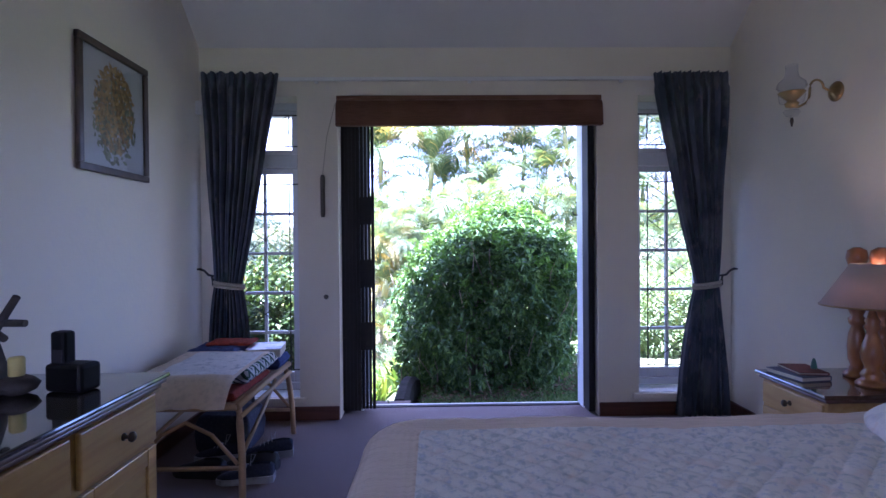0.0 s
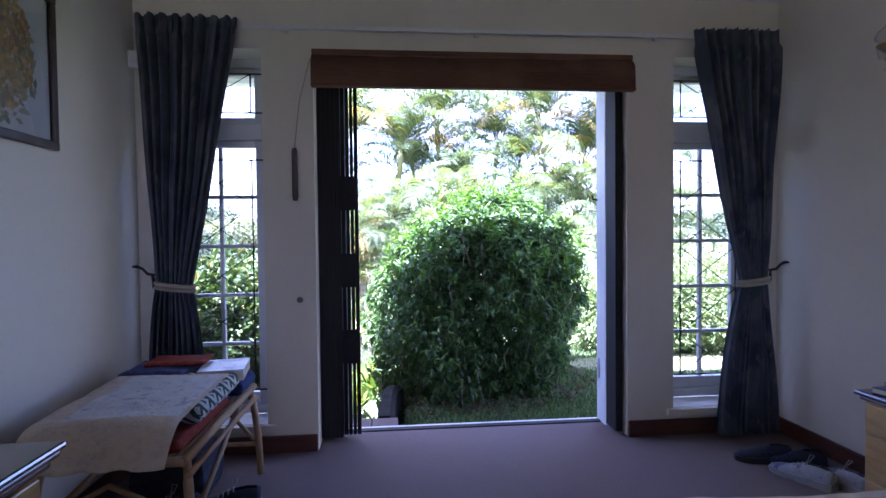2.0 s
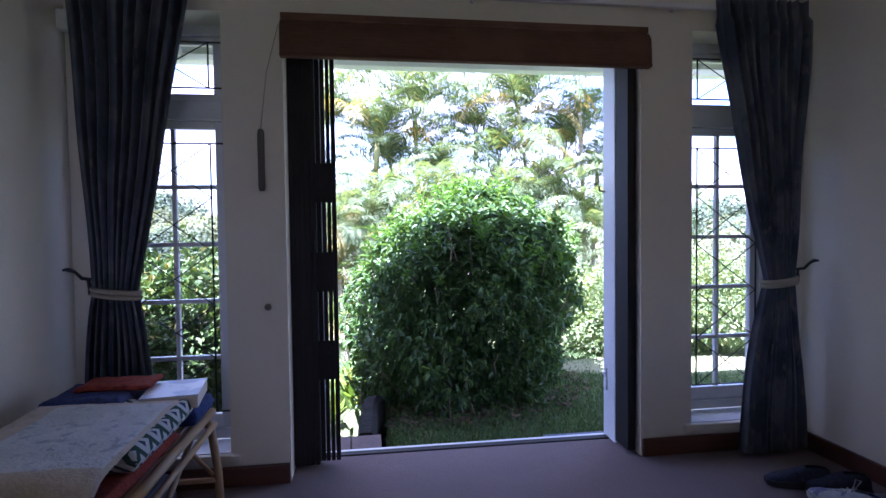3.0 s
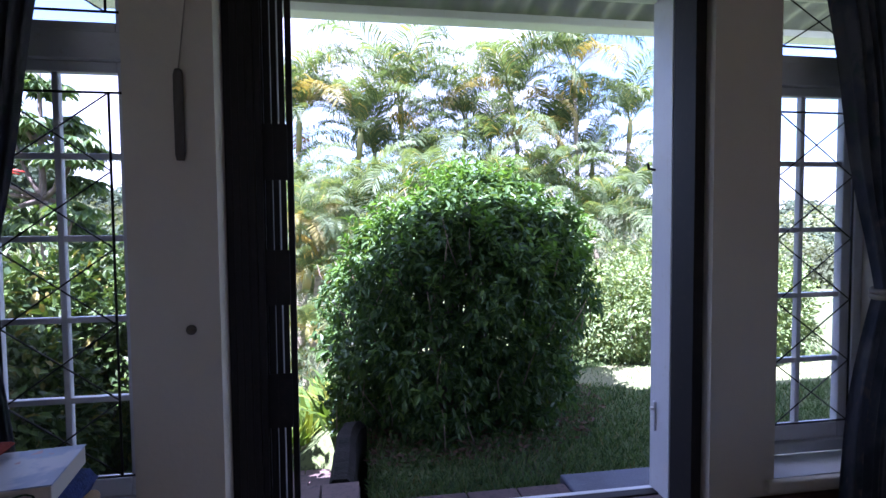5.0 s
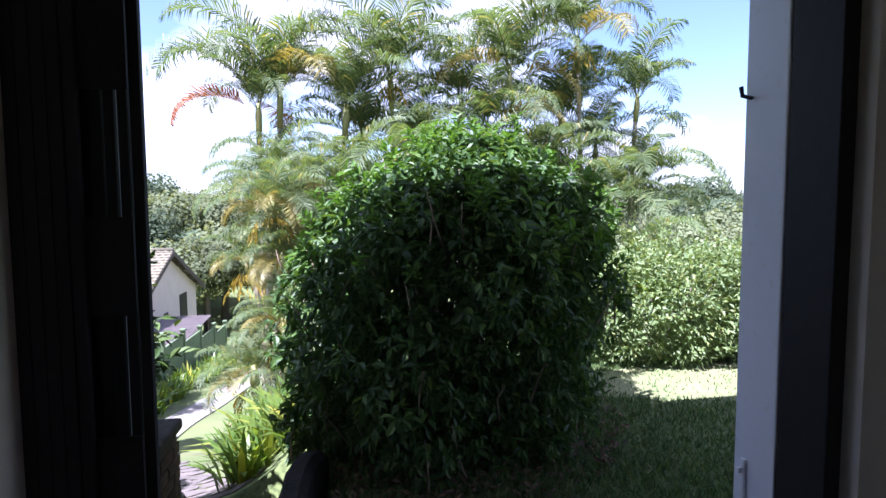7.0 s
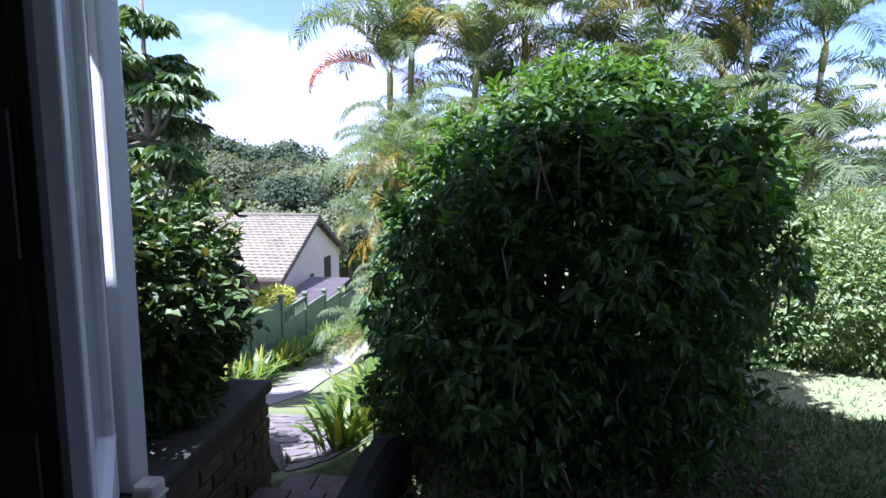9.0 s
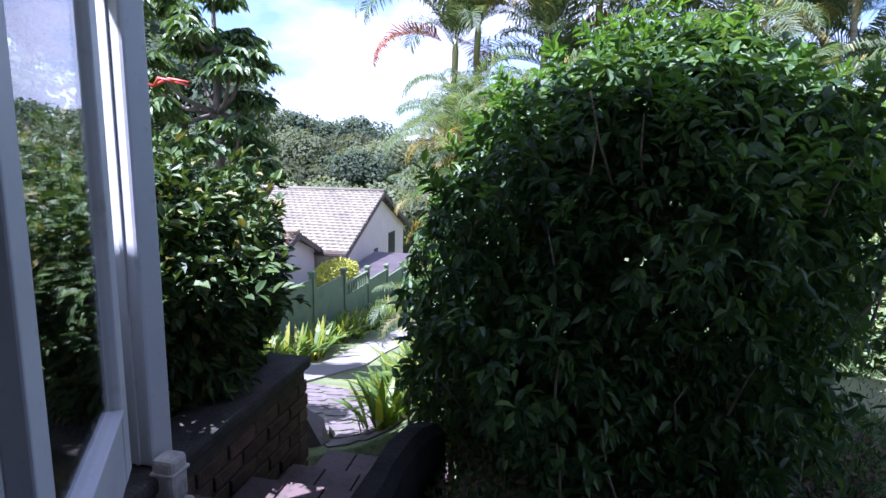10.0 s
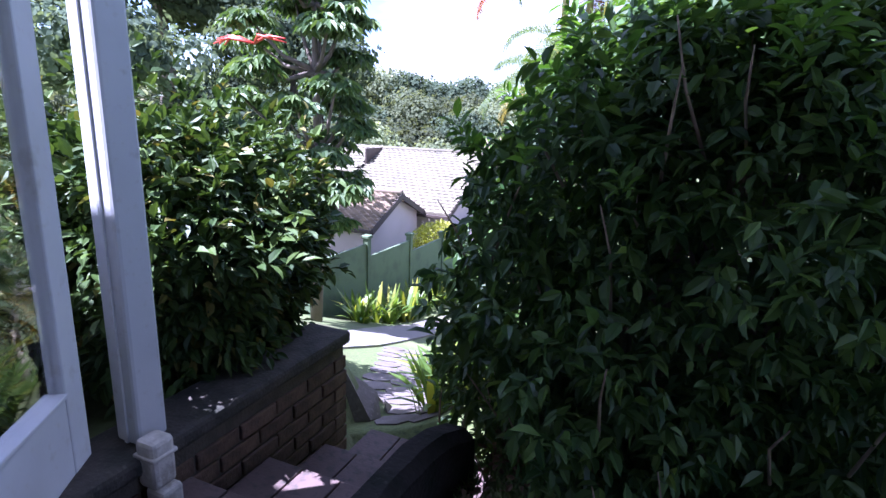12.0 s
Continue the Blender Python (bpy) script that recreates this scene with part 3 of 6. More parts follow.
def brick_wall(name, label, x, y0, y1, z0, z1, thick):
    w = thing(name, label, "garden wall", at=(x, y0, z0), kind="structure")
    L, H = y1 - y0, z1 - z0
    part("mortar", box(-thick + 0.012, -0.012, 0.012, L - 0.012, 0, H - 0.07), M["mortar"], w)
    stretcher = mesh_of(box(-0.05, 0.05, -0.104, 0.104, -0.034, 0.034, bevel=0.006), "brick", M["brick"])
    header = mesh_of(box(-thick / 2, thick / 2, -0.05, 0.05, -0.034, 0.034, bevel=0.006), "brick", M["brick"])
    rows = int((H - 0.07) / 0.081)
    rnd = random.Random(4)
    for r in range(rows):
        z = 0.04 + r * 0.081
        n = int(L / 0.219)
        off = 0.11 if r % 2 else 0.0
        for k in range(n + 1):
            y = 0.11 + off + 0.219 * k
            if y + 0.10 > L:
                continue
            b = new("brick", stretcher)
            b.parent = w
            b.matrix_basis = pose(-0.05 + rnd.uniform(-0.003, 0.004), y, z, 0, 0, rnd.uniform(-1, 1))
        b = new("brick", header)
        b.parent = w
        b.matrix_basis = pose(-thick / 2, L - (0.05 if r % 2 else 0.052), z + 0.0005)
    part("coping", box(-thick - 0.02, 0.02, -0.01, L + 0.02, H - 0.068, H, bevel=0.018), M["coping"], w, "dark weathered coping")
    return w


brick_wall("brick_wall", "brown brick retaining wall with dark coping beside the steps", -1.056, 4.62, 6.04, -1.15, -0.13, 0.22)

edging = bmesh.new()
rows = []
for k in range(15):
    u = k / 14
    y, x = 4.60 + 0.94 * u, -0.315 + 0.03 * u + 0.05 * max(u - 0.7, 0) / 0.3
    top = -0.13 - 0.05 * max(u - 0.85, 0) / 0.15 + 0.012 * noise.noise(Vector((0, y * 6, 2)))
    half = 0.055 + 0.012 * noise.noise(Vector((3, y * 5, 0)))
    rows.append([edging.verts.new((x + p, y, q)) for p, q in ((-half, -1.15), (-half, top - 0.03), (-half * 0.6, top), (half * 0.7, top), (half + 0.02, top - 0.04), (half + 0.05, -1.15))])
for p, q in zip(rows, rows[1:]):
    for i in range(6):
        edging.faces.new((p[i], p[(i + 1) % 6], q[(i + 1) % 6], q[i]))
edging.faces.new(rows[0])
edging.faces.new(rows[-1][::-1])
single("edging_wall", edging, M["edging"], "dark low edging wall beside the steps", "edging wall", kind="structure")

# stone path and driveway on the slope
rnd = random.Random(7)
for k in range(33):
    y = 6.64 + 0.34 * (k // 3) + rnd.uniform(-0.03, 0.03)
    x = (-1.34, -1.06, -0.80)[k % 3] - 0.155 * (k // 3) + rnd.uniform(-0.03, 0.03)
    bm = bmesh.new()
    ring = [(x + 0.155 * (1 + rnd.uniform(-0.12, 0.1)) * math.cos(a), y + 0.185 * (1 + rnd.uniform(-0.12, 0.1)) * math.sin(a)) for a in (0.35, 1.2, 1.95, 2.8, 3.6, 4.3, 5.2, 5.9)]
    z = ground_z(x, y)
    lo = [bm.verts.new((a, b, ground_z(a, b) - 0.06)) for a, b in ring]
    hi = [bm.verts.new((a, b, ground_z(a, b) + 0.012)) for a, b in ring]
    bm.faces.new(hi)
    bm.faces.new(lo[::-1])
    for i in range(8):
        bm.faces.new((lo[i], lo[(i + 1) % 8], hi[(i + 1) % 8], hi[i]))
    single("paving_stone", bm, M["paving"], "flat grey paving stone of the garden path", "paving stone", group="stones of the garden path")


def driveway():
    v, f = [], []
    n = 26
    for k in range(n + 1):
        s = k / n
        y = 8.4 + 20 * s
        xc = -3.55 - 0.55 * min(max((y - 10) / 4, 0), 1) + 0.08 * max(y - 15, 0)
        for u in (-0.49, -0.46, 0.0, 0.46, 0.49):
            x = xc + u
            v.append((x, y, ground_z(x, y) + (0.03 if abs(u) < 0.47 else -0.25)))
    for k in range(n):
        for i in range(4):
            a = k * 5 + i
            f.append((a, a + 1, a + 6, a + 5))
    return array_mesh("driveway", v, f, M["drive"])


tagged(new("driveway", driveway()), "pale concrete driveway strip with grass down the slope", "driveway", kind="structure")

fence = thing("boundary_wall", "green painted precast concrete panel wall stepping down the slope", "boundary wall", kind="structure")
FX, FY, FSTEP = -5.85, 12.0, 2.15


def fence_base(y):
    return -3.44 - 0.155 * (y - 15.5)


for k in range(9):
    y = FY + FSTEP * k
    zb = fence_base(y)
    part("post", box(FX - 0.07, FX + 0.07, y - 0.07, y + 0.07, zb - 0.5, zb + 1.50, bevel=0.012), M["fence"], fence)
    part("post_cap", box(FX - 0.10, FX + 0.10, y - 0.10, y + 0.10, zb + 1.50, zb + 1.58, bevel=0.02), M["fence"], fence)
    if k == 8:
        break
    y1 = y + FSTEP
    za, zc = zb, fence_base(y1)
    bm = bmesh.new()
    open_top = k == 3
    hi0, hi1 = (1.38, 1.38) if not open_top else (1.00, 1.00)
    q = [(y + 0.07, za - 0.5), (y1 - 0.07, zc - 0.5), (y1 - 0.07, zc + hi1), (y + 0.07, zc + hi0 + 0.02)]
    lo = [bm.verts.new((FX - 0.03, a, b)) for a, b in q]
    hi = [bm.verts.new((FX + 0.03, a, b)) for a, b in q]
    bm.faces.new(lo)
    bm.faces.new(hi[::-1])
    for i in range(4):
        bm.faces.new((lo[i], hi[i], hi[(i + 1) % 4], lo[(i + 1) % 4]))
    part("panel", bm, M["fence"], fence)
    if open_top:
        for j in range(9):
            yy = y + 0.25 + j * (FSTEP - 0.5) / 8
            part("baluster", box(FX - 0.03, FX + 0.03, yy - 0.035, yy + 0.035, zc + 0.99, zc + 1.34, bevel=0.008), M["fence"], fence)
        part("rail", box(FX - 0.045, FX + 0.045, y + 0.07, y1 - 0.07, zc + 1.34, zc + 1.42, bevel=0.01), M["fence"], fence)


# ---- the neighbour's house ----
def tiled_slope(x0, x1, y_eave, y_ridge, z_eave, z_ridge, mat, rows, seed):
    """Overlapping tile courses as real steps, each tile an island."""
    rng = np.random.default_rng(seed)
    v, f = [], []
    n = int((x1 - x0) / 0.30)
    dy, dz = (y_ridge - y_eave) / rows, (z_ridge - z_eave) / rows
    for r in range(rows):
        for k in range(n):
            a = x0 + (k + 0.5 * (r % 2)) * 0.30
            b = min(a + 0.292, x1)
            j = rng.uniform(-0.008, 0.008)
            y0, z0 = y_eave + r * dy, z_eave + r * dz + 0.065 + j
            y1, z1 = y0 + 1.12 * dy, z0 + 1.12 * dz - 0.06
            i = len(v)
            v += [(a, y0, z0 - 0.075), (b, y0, z0 - 0.075), (b, y0, z0), (a, y0, z0), (b, y1, z1), (a, y1, z1), ((a + b) / 2, y0, z0 + 0.03), ((a + b) / 2, y1, z1 + 0.03)]
            f += [(i, i + 1, i + 2, i + 6, i + 3), (i + 3, i + 6, i + 7, i + 5), (i + 6, i + 2, i + 4, i + 7)]
    return array_mesh("roof_tiles", v, f, mat)


def gabled(name, label, x0, x1, y0, y1, zb, ze, zr, mat, seed, over=0.35):
    h = thing(name, label, "house")
    ym = (y0 + y1) / 2
    bm = bmesh.new()
    prof = [(y0, zb), (y1, zb), (y1, ze), (ym, zr - 0.12), (y0, ze)]
    a = [bm.verts.new((x0, p, q)) for p, q in prof]
    b = [bm.verts.new((x1, p, q)) for p, q in prof]
    bm.faces.new(a)
    bm.faces.new(b[::-1])
    for i in range(5):
        bm.faces.new((a[i], b[i], b[(i + 1) % 5], a[(i + 1) % 5]))
    part("wall", bm, M["housewall"], h)
    slope = (zr - ze) / (ym - y0)
    roof = new("roof", tiled_slope(x0, x1 + over, y0 - over, ym, ze - over * slope + 0.06, zr + 0.06, mat, 22, seed))
    roof.parent = h
    tagged(roof, "weathered clay tile slope")
    back = new("roof", tiled_slope(x0, x1 + over, y1 + over, ym, ze - over * slope + 0.06, zr + 0.06, mat, 10, seed + 1))
    back.parent = h
    part("ridge", bm_tube(bmesh.new(), [(x0, ym, zr + 0.08), (x1 + over, ym, zr + 0.08)], 0.12, 8), mat, h)
    for s, ya in ((-1, y0 - over), (1, y1 + over)):
        bm = bmesh.new()
        za = ze - over * slope
        pts = [(ya, za - 0.16), (ym, zr - 0.14), (ym, zr + 0.08), (ya, za + 0.06)]
        lo = [bm.verts.new((x1 + over - 0.03, p, q)) for p, q in pts]
        hi = [bm.verts.new((x1 + over + 0.02, p, q)) for p, q in pts]
        bm.faces.new(lo)
        bm.faces.new(hi[::-1])
        for i in range(4):
            bm.faces.new((lo[i], hi[i], hi[(i + 1) % 4], lo[(i + 1) % 4]))
        part("bargeboard", bm, M["bargeboard"], h)
    part("gutter", box(x0, x1 + over, y0 - over - 0.09, y0 - over + 0.03, ze - over * slope - 0.10, ze - over * slope + 0.03, bevel=0.02), M["bargeboard"], h)
    return h


house = gabled("neighbour_house", "neighbour's pale pink house with a weathered tile roof", -24, -8.15, 24.0, 33.2, -7.0, -2.72, -0.68, M["rooftile"], 3)
for y, z, w, hh in ((28.3, -3.75, 0.5, 0.75), (30.9, -3.55, 1.1, 1.35)):
    win = part("window", box(-8.17, -8.105, y - w / 2, y + w / 2, z - hh / 2, z + hh / 2, bevel=0.01), M["bargeboard"], house, "dark framed window")
    part("pane", box(-8.10, -8.095, y - w / 2 + 0.06, y + w / 2 - 0.06, z - hh / 2 + 0.06, z + hh / 2 - 0.06), M["black"], win)
raised = new("roof", tiled_slope(-27, -13.65, 24.9, 28.7, -2.0, -0.52, M["rooftile"], 12, 9))
raised.parent = house
part("gable_end", box(-13.70, -13.63, 26.9, 30.4, -1.8, -0.55), M["bargeboard"], house)
gabled("garage", "neighbour's garage with a small gable and orange tile roof", -18, -9.2, 19.8, 23.6, -6.5, -2.72, -1.87, M["rooftile_red"], 5, 0.3)

carport = thing("carport", "carport with a brown corrugated sheet roof beside the house", "carport")
v, f = [], []
n = 90
for k in range(n + 1):
    x = -7.9 + 1.9 * k / n
    z = 0.03 * math.sin(k * math.pi / 2.5)
    v += [(x, 22.6, -3.66 + z), (x, 27.4, -3.38 + z)]
for k in range(n):
    f.append((2 * k, 2 * k + 2, 2 * k + 3, 2 * k + 1))
cr = new("roof_sheet", array_mesh("roof_sheet", v, f, M["corrugated"]))
cr.parent = carport
for x in (-7.7, -6.15):
    for y in (22.8, 27.2):
        part("post", box(x - 0.05, x + 0.05, y - 0.05, y + 0.05, -6.6, -3.7 if y < 25 else -3.45), M["bargeboard"], carport)

# ---- verandah roof over the door ----
ver = thing("verandah_roof", "grey corrugated fibre cement verandah roof on white beams", "verandah roof")
v, f = [], []
n = 187
for k in range(n + 1):
    x = -1.64 + 5.5 * k / n
    z = 0.022 * math.sin(k * math.pi / 3)
    v += [(x, OUT - 0.05, 2.74 + z), (x, 5.16, 2.455 + z)]
for k in range(n):
    f.append((2 * k, 2 * k + 1, 2 * k + 3, 2 * k + 2))
me = array_mesh("roof_sheet", v, f, M["verandah"])
me.polygons.foreach_set("use_smooth", [True] * len(f))
sheet = new("roof_sheet", me)
sheet.parent = ver
part("beam", box(-1.60, 3.85, 4.98, 5.06, 2.395, 2.445, bevel=0.008), M["white"], ver)
for x in (-1.55, 3.5):
    bm = box(x - 0.025, x + 0.025, OUT + 0.001, 5.0, -0.05, 0.05, bevel=0.004)
    bmesh.ops.transform(bm, matrix=Matrix.Translation((0, 4.47, 2.545)) @ Matrix.Rotation(math.atan2(-0.285, 1.2), 4, "X") @ Matrix.Translation((0, -4.47, 0)), verts=bm.verts)
    part("rafter", bm, M["white"], ver)

part("gutter", box(-1.66, 3.9, 5.12, 5.23, 2.435, 2.52, bevel=0.01), M["white"], ver)

pipe = thing("downpipe", "white painted square rainwater pipe with a kicked shoe", "downpipe", at=(-1.14, 4.925, 0))
part("pipe", box(-0.055, 0.055, -0.055, 0.055, -0.125, 2.395, bevel=0.012), M["shaded_white"], pipe)
part("seam", box(-0.008, 0.008, -0.062, -0.054, -0.12, 2.395, bevel=0.002), M["shaded_white"], pipe)
sh = bmesh.new()
bm_box(sh, -0.04, 0.045, -0.045, 0.04, -0.24, -0.07, bevel=0.016, m=Matrix.Translation((0.115, -0.045, 0)))
bm_box(sh, -0.045, 0.05, -0.05, 0.045, -0.135, -0.12, bevel=0.005, m=Matrix.Translation((0.115, -0.045, 0)))
bm_box(sh, -0.03, 0.055, -0.04, 0.04, -0.33, -0.235, bevel=0.014, m=Matrix.Translation((0.135, -0.05, 0)))
part("shoe", sh, M["old_white"], pipe, "weathered white pipe shoe")


# ---- planting ----
def shrub(name, label, centre, radii, count, size, mat, seed, power=2.6, stems=9, floor=None, lumps=0.16, shell=0.4, droop=0.25, spread=0.8, category="bush", shoots=0):
    rng = np.random.default_rng(seed)
    base = ground_z(centre[0], centre[1])
    b = thing(name, label, category, at=(centre[0], centre[1], base))
    lo = floor - base if floor is not None else 0.05
    p, d = blob_points(rng, count, (0, 0, centre[2] - base), radii, power, shell, lumps, seed * 1.37, lo)
    if shoots:
        sp, sd = blob_points(rng, shoots, (0, 0, centre[2] - base), radii, power, 0.05, lumps, seed * 1.37, lo + 0.15)
        tips = sd * np.array((0.8, 0.8, 0.7)) + np.array((0, 0, 0.55)) + rng.normal(0, 0.35, sd.shape)
        tips /= np.linalg.norm(tips, axis=1)[:, None]
        reach = rng.uniform(0.06, 0.26, len(sp)) * (0.5 + 0.7 * (sd[:, 2] > 0.1))
        k = rng.random((len(sp), 13))
        extra = sp[:, None, :] + tips[:, None, :] * (k * reach[:, None])[:, :, None] + rng.normal(0, 0.010, (len(sp), 13, 3))
        p = np.concatenate([p, extra.reshape(-1, 3)])
        d = np.concatenate([d, np.repeat(tips, 13, axis=0)])
    ways = d + rng.normal(0, spread, d.shape)
    ways /= np.linalg.norm(ways, axis=1)[:, None]
    L = size * rng.uniform(0.65, 1.25, len(p))
    ob = new("foliage", leaf_mesh("foliage", p, ways, L, L * rng.uniform(0.36, 0.5, len(p)), mat, rng, droop))
    ob.parent = b
    tagged(ob, kind="stuff")
    for k in range(stems):
        a, r = rng.uniform(0, 6.28), rng.uniform(0.05, 0.35)
        e = rng.uniform(0.4, 0.8)
        x0, y0 = r * math.cos(a) * radii[0], r * math.sin(a) * radii[1]
        x1, y1 = x0 + e * math.cos(a) * radii[0] * 0.8, y0 + e * math.sin(a) * radii[1] * 0.8
        top = (centre[2] - base) + radii[2] * rng.uniform(0.1, 0.7)
        part("stem", bm_tube(bmesh.new(), [(x0, y0, -0.05), ((2 * x0 + x1) / 3, (2 * y0 + y1) / 3, top * 0.45), (x1, y1, top)], [0.020, 0.012, 0.005], 6), M["trunk"], b)
    return b


def spray_leaves(rng, hubs, ways, per, length):
    """Whorls of drooping leaves round the tips of twigs: leaf roots, their ways and lengths."""
    n = len(hubs)
    side = np.cross(ways, rng.normal(0, 1, (n, 3)))
    side /= np.linalg.norm(side, axis=1)[:, None]
    other = np.cross(ways, side)
    a = (np.arange(per)[None, :] * 2.4 + rng.uniform(0, 6.283, (n, 1)))[:, :, None]
    w = ways[:, None, :] * rng.uniform(0.25, 0.8, (n, per, 1)) + side[:, None, :] * np.cos(a) + other[:, None, :] * np.sin(a) + rng.normal(0, 0.22, (n, per, 3))
    w /= np.linalg.norm(w, axis=2)[:, :, None]
    p = hubs[:, None, :] - ways[:, None, :] * (np.arange(per)[None, :, None] * 0.011) + rng.normal(0, 0.006, (n, per, 3))
    return p.reshape(-1, 3), w.reshape(-1, 3), np.repeat(length * rng.uniform(0.72, 1.2, n), per) * rng.uniform(0.8, 1.15, n * per)


# outline of the big bush: height, west and east edge
BUSH_ROWS = ((-0.48, -0.28, 1.46), (-0.15, -0.39, 1.53), (0.20, -0.44, 1.60), (0.62, -0.42, 1.74), (0.92, -0.28, 1.69), (1.18, -0.04, 1.55), (1.38, 0.24, 1.36), (1.55, 0.62, 1.08))


def garden_bush(at, depth, sprays, seed):
    rng = np.random.default_rng(seed)
    base = ground_z(*at)
    b = thing("garden_bush", "large dense evergreen bush with drooping leaves before the garden door", "bush", at=(at[0], at[1], base))
    zs, west, east = (np.array(c) for c in zip(*BUSH_ROWS))

    def skin(n, shell):
        """Points near the skin, the way outwards, and how deep they lie."""
        z = rng.uniform(zs[0], zs[-1] + 0.02, n)
        cap = rng.random(n) < 0.22
        z[cap] = 1.55 - 0.66 * rng.random(cap.sum()) ** 1.5
        lo, hi = np.interp(z, zs, west), np.interp(z, zs, east)
        a = rng.uniform(0, 6.283, n)
        ca, sa = np.cos(a), np.sin(a)
        r = 1 / (np.abs(ca) ** 2.5 + np.abs(sa) ** 2.5) ** 0.4
        lump = np.array([noise.noise(Vector((p * 2.0, q * 2.0, h * 2.1))) + 0.55 * noise.noise(Vector((p * 4.5, q * 4.5 + 7, h * 4.6))) for p, q, h in zip(ca, sa, z)])
        deep = rng.random(n) ** 1.5
        r = r * (1 + 0.25 * lump) * (1 - shell * deep)
        r[cap] *= np.sqrt(rng.random(cap.sum()))
        half = (hi - lo) / 2
        p = np.stack([(lo + hi) / 2 - at[0] + half * r * ca, depth * (half / 1.06) * r * sa, z - base], 1)
        up = np.clip((z - 0.7) / 0.9, -0.35, 1.0)
        d = np.stack([ca, sa, up * 1.2], 1)
        d[cap] = d[cap] * np.array((0.5, 0.5, 1)) + np.array((0, 0, 0.5))
        return p, d / np.linalg.norm(d, axis=1)[:, None]
    hubs, d = skin(sprays, 0.50)
    ways = d + rng.normal(0, 0.42, d.shape) + np.array((0, 0, 0.25))
    ways /= np.linalg.norm(ways, axis=1)[:, None]
    p, w, size = spray_leaves(rng, hubs, ways, 7, 0.074)
    ob = new("foliage", leaf_mesh("foliage", p, w, size, size * rng.uniform(0.34, 0.46, len(p)), M["leaf_bush"], rng, 0.55))
    ob.parent = b
    tagged(ob, kind="stuff")
    # young upright shoots that break the outline
    sp, sd = skin(300, 0.03)
    keep = sp[:, 2] + base > 0.75
    sp, sd = sp[keep], sd[keep]
    tips = sd * 0.5 + np.array((0, 0, 0.8)) + rng.normal(0, 0.22, sd.shape)
    tips /= np.linalg.norm(tips, axis=1)[:, None]
    reach = rng.uniform(0.05, 0.20, (len(sp), 1))
    pts = np.concatenate([sp + tips * reach * f for f in (0.35, 0.7, 1.0)])
    p, w, size = spray_leaves(rng, pts, np.concatenate([tips] * 3), 5, 0.07)
    ob = new("young_shoot", leaf_mesh("young_shoot", p, w, size, size * 0.36, M["leaf_young"], rng, 0.05))
    ob.parent = b
    tagged(ob, "bright young leaf tips", kind="stuff")
    tw, td = skin(170, 0.3)
    bm = bmesh.new()
    for q, e in zip(tw, td):
        if q[2] + base > 1.15:
            continue
        up = Vector((e[0] * 0.3 + rng.normal(0, 0.2), e[1] * 0.3 + rng.normal(0, 0.2), 1.0)) * rng.uniform(0.08, 0.22)
        q = Vector(q)
        bm_tube(bm, [q - up, q + Vector(rng.normal(0, 0.014, 3)), q + up * 0.8], [0.006, 0.0045, 0.002], 5)
    tagged(part("twig", bm, M["twig"], b), kind="stuff")
    for k in range(44):
        a, r = rng.uniform(0, 6.283), rng.uniform(0.08, 0.55)
        x0, y0 = r * math.cos(a) * 0.75, r * math.sin(a) * 0.6
        x1, y1 = x0 * 1.5 + rng.normal(0, 0.12), y0 * 1.5 + rng.normal(0, 0.12)
        top = rng.uniform(1.2, 1.85)
        part("stem", bm_tube(bmesh.new(), [(x0, y0, -0.05), (x0 * 1.15 + rng.normal(0, 0.03), y0 * 1.15, top * 0.45), (x1, y1, top)], [0.016, 0.011, 0.004], 6), M["trunk"], b)
    return b


garden_bush((0.58, 6.20), 0.97, 8600, 3)
shrub("hedge_shrub", "broad sunlit pale green hedge shrub at the lawn's edge", (3.05, 7.65, 0.08), (0.95, 0.75, 0.62), 22000, 0.055, M["leaf_hedge"], 11, 2.6, lumps=0.26, shoots=260)
shrub("hedge_shrub", "broad sunlit pale green hedge shrub at the lawn's edge", (4.2, 7.5, 0.10), (0.78, 0.72, 0.64), 22000, 0.055, M["leaf_hedge"], 12, 2.6, lumps=0.26, shoots=260)
shrub("leafy_hedge", "dark leathery hedge growing above the brick wall", (-1.93, 5.62, 0.28), (0.80, 0.68, 0.65), 24000, 0.074, M["leaf_camellia"], 21, 2.5, stems=14, floor=-0.20, lumps=0.22, shoots=260)
shrub("leafy_hedge", "dark leathery hedge growing against the house corner", (-1.95, 4.46, 0.2), (0.50, 0.40, 0.55), 12000, 0.062, M["leaf_camellia"], 25, 2.5, stems=8, floor=-0.2, lumps=0.2)
shrub("leafy_hedge", "dark leathery hedge growing above the brick wall", (-3.4, 6.6, 0.2), (1.1, 1.0, 0.62), 16000, 0.085, M["leaf_camellia"], 22, 2.8, stems=10, lumps=0.2)
shrub("leafy_hedge", "dark leathery hedge growing beside the house", (-3.2, 4.9, 0.2), (0.8, 0.7, 0.62), 9000, 0.085, M["leaf_camellia"], 23, 2.8, stems=8, lumps=0.2)
shrub("golden_shrub", "clipped golden yellow shrub behind the boundary wall", (-6.9, 20.4, -3.0), (0.6, 1.2, 0.44), 2500, 0.12, M["hedge_yellow"], 24, 2.8, stems=5, floor=-4.0)


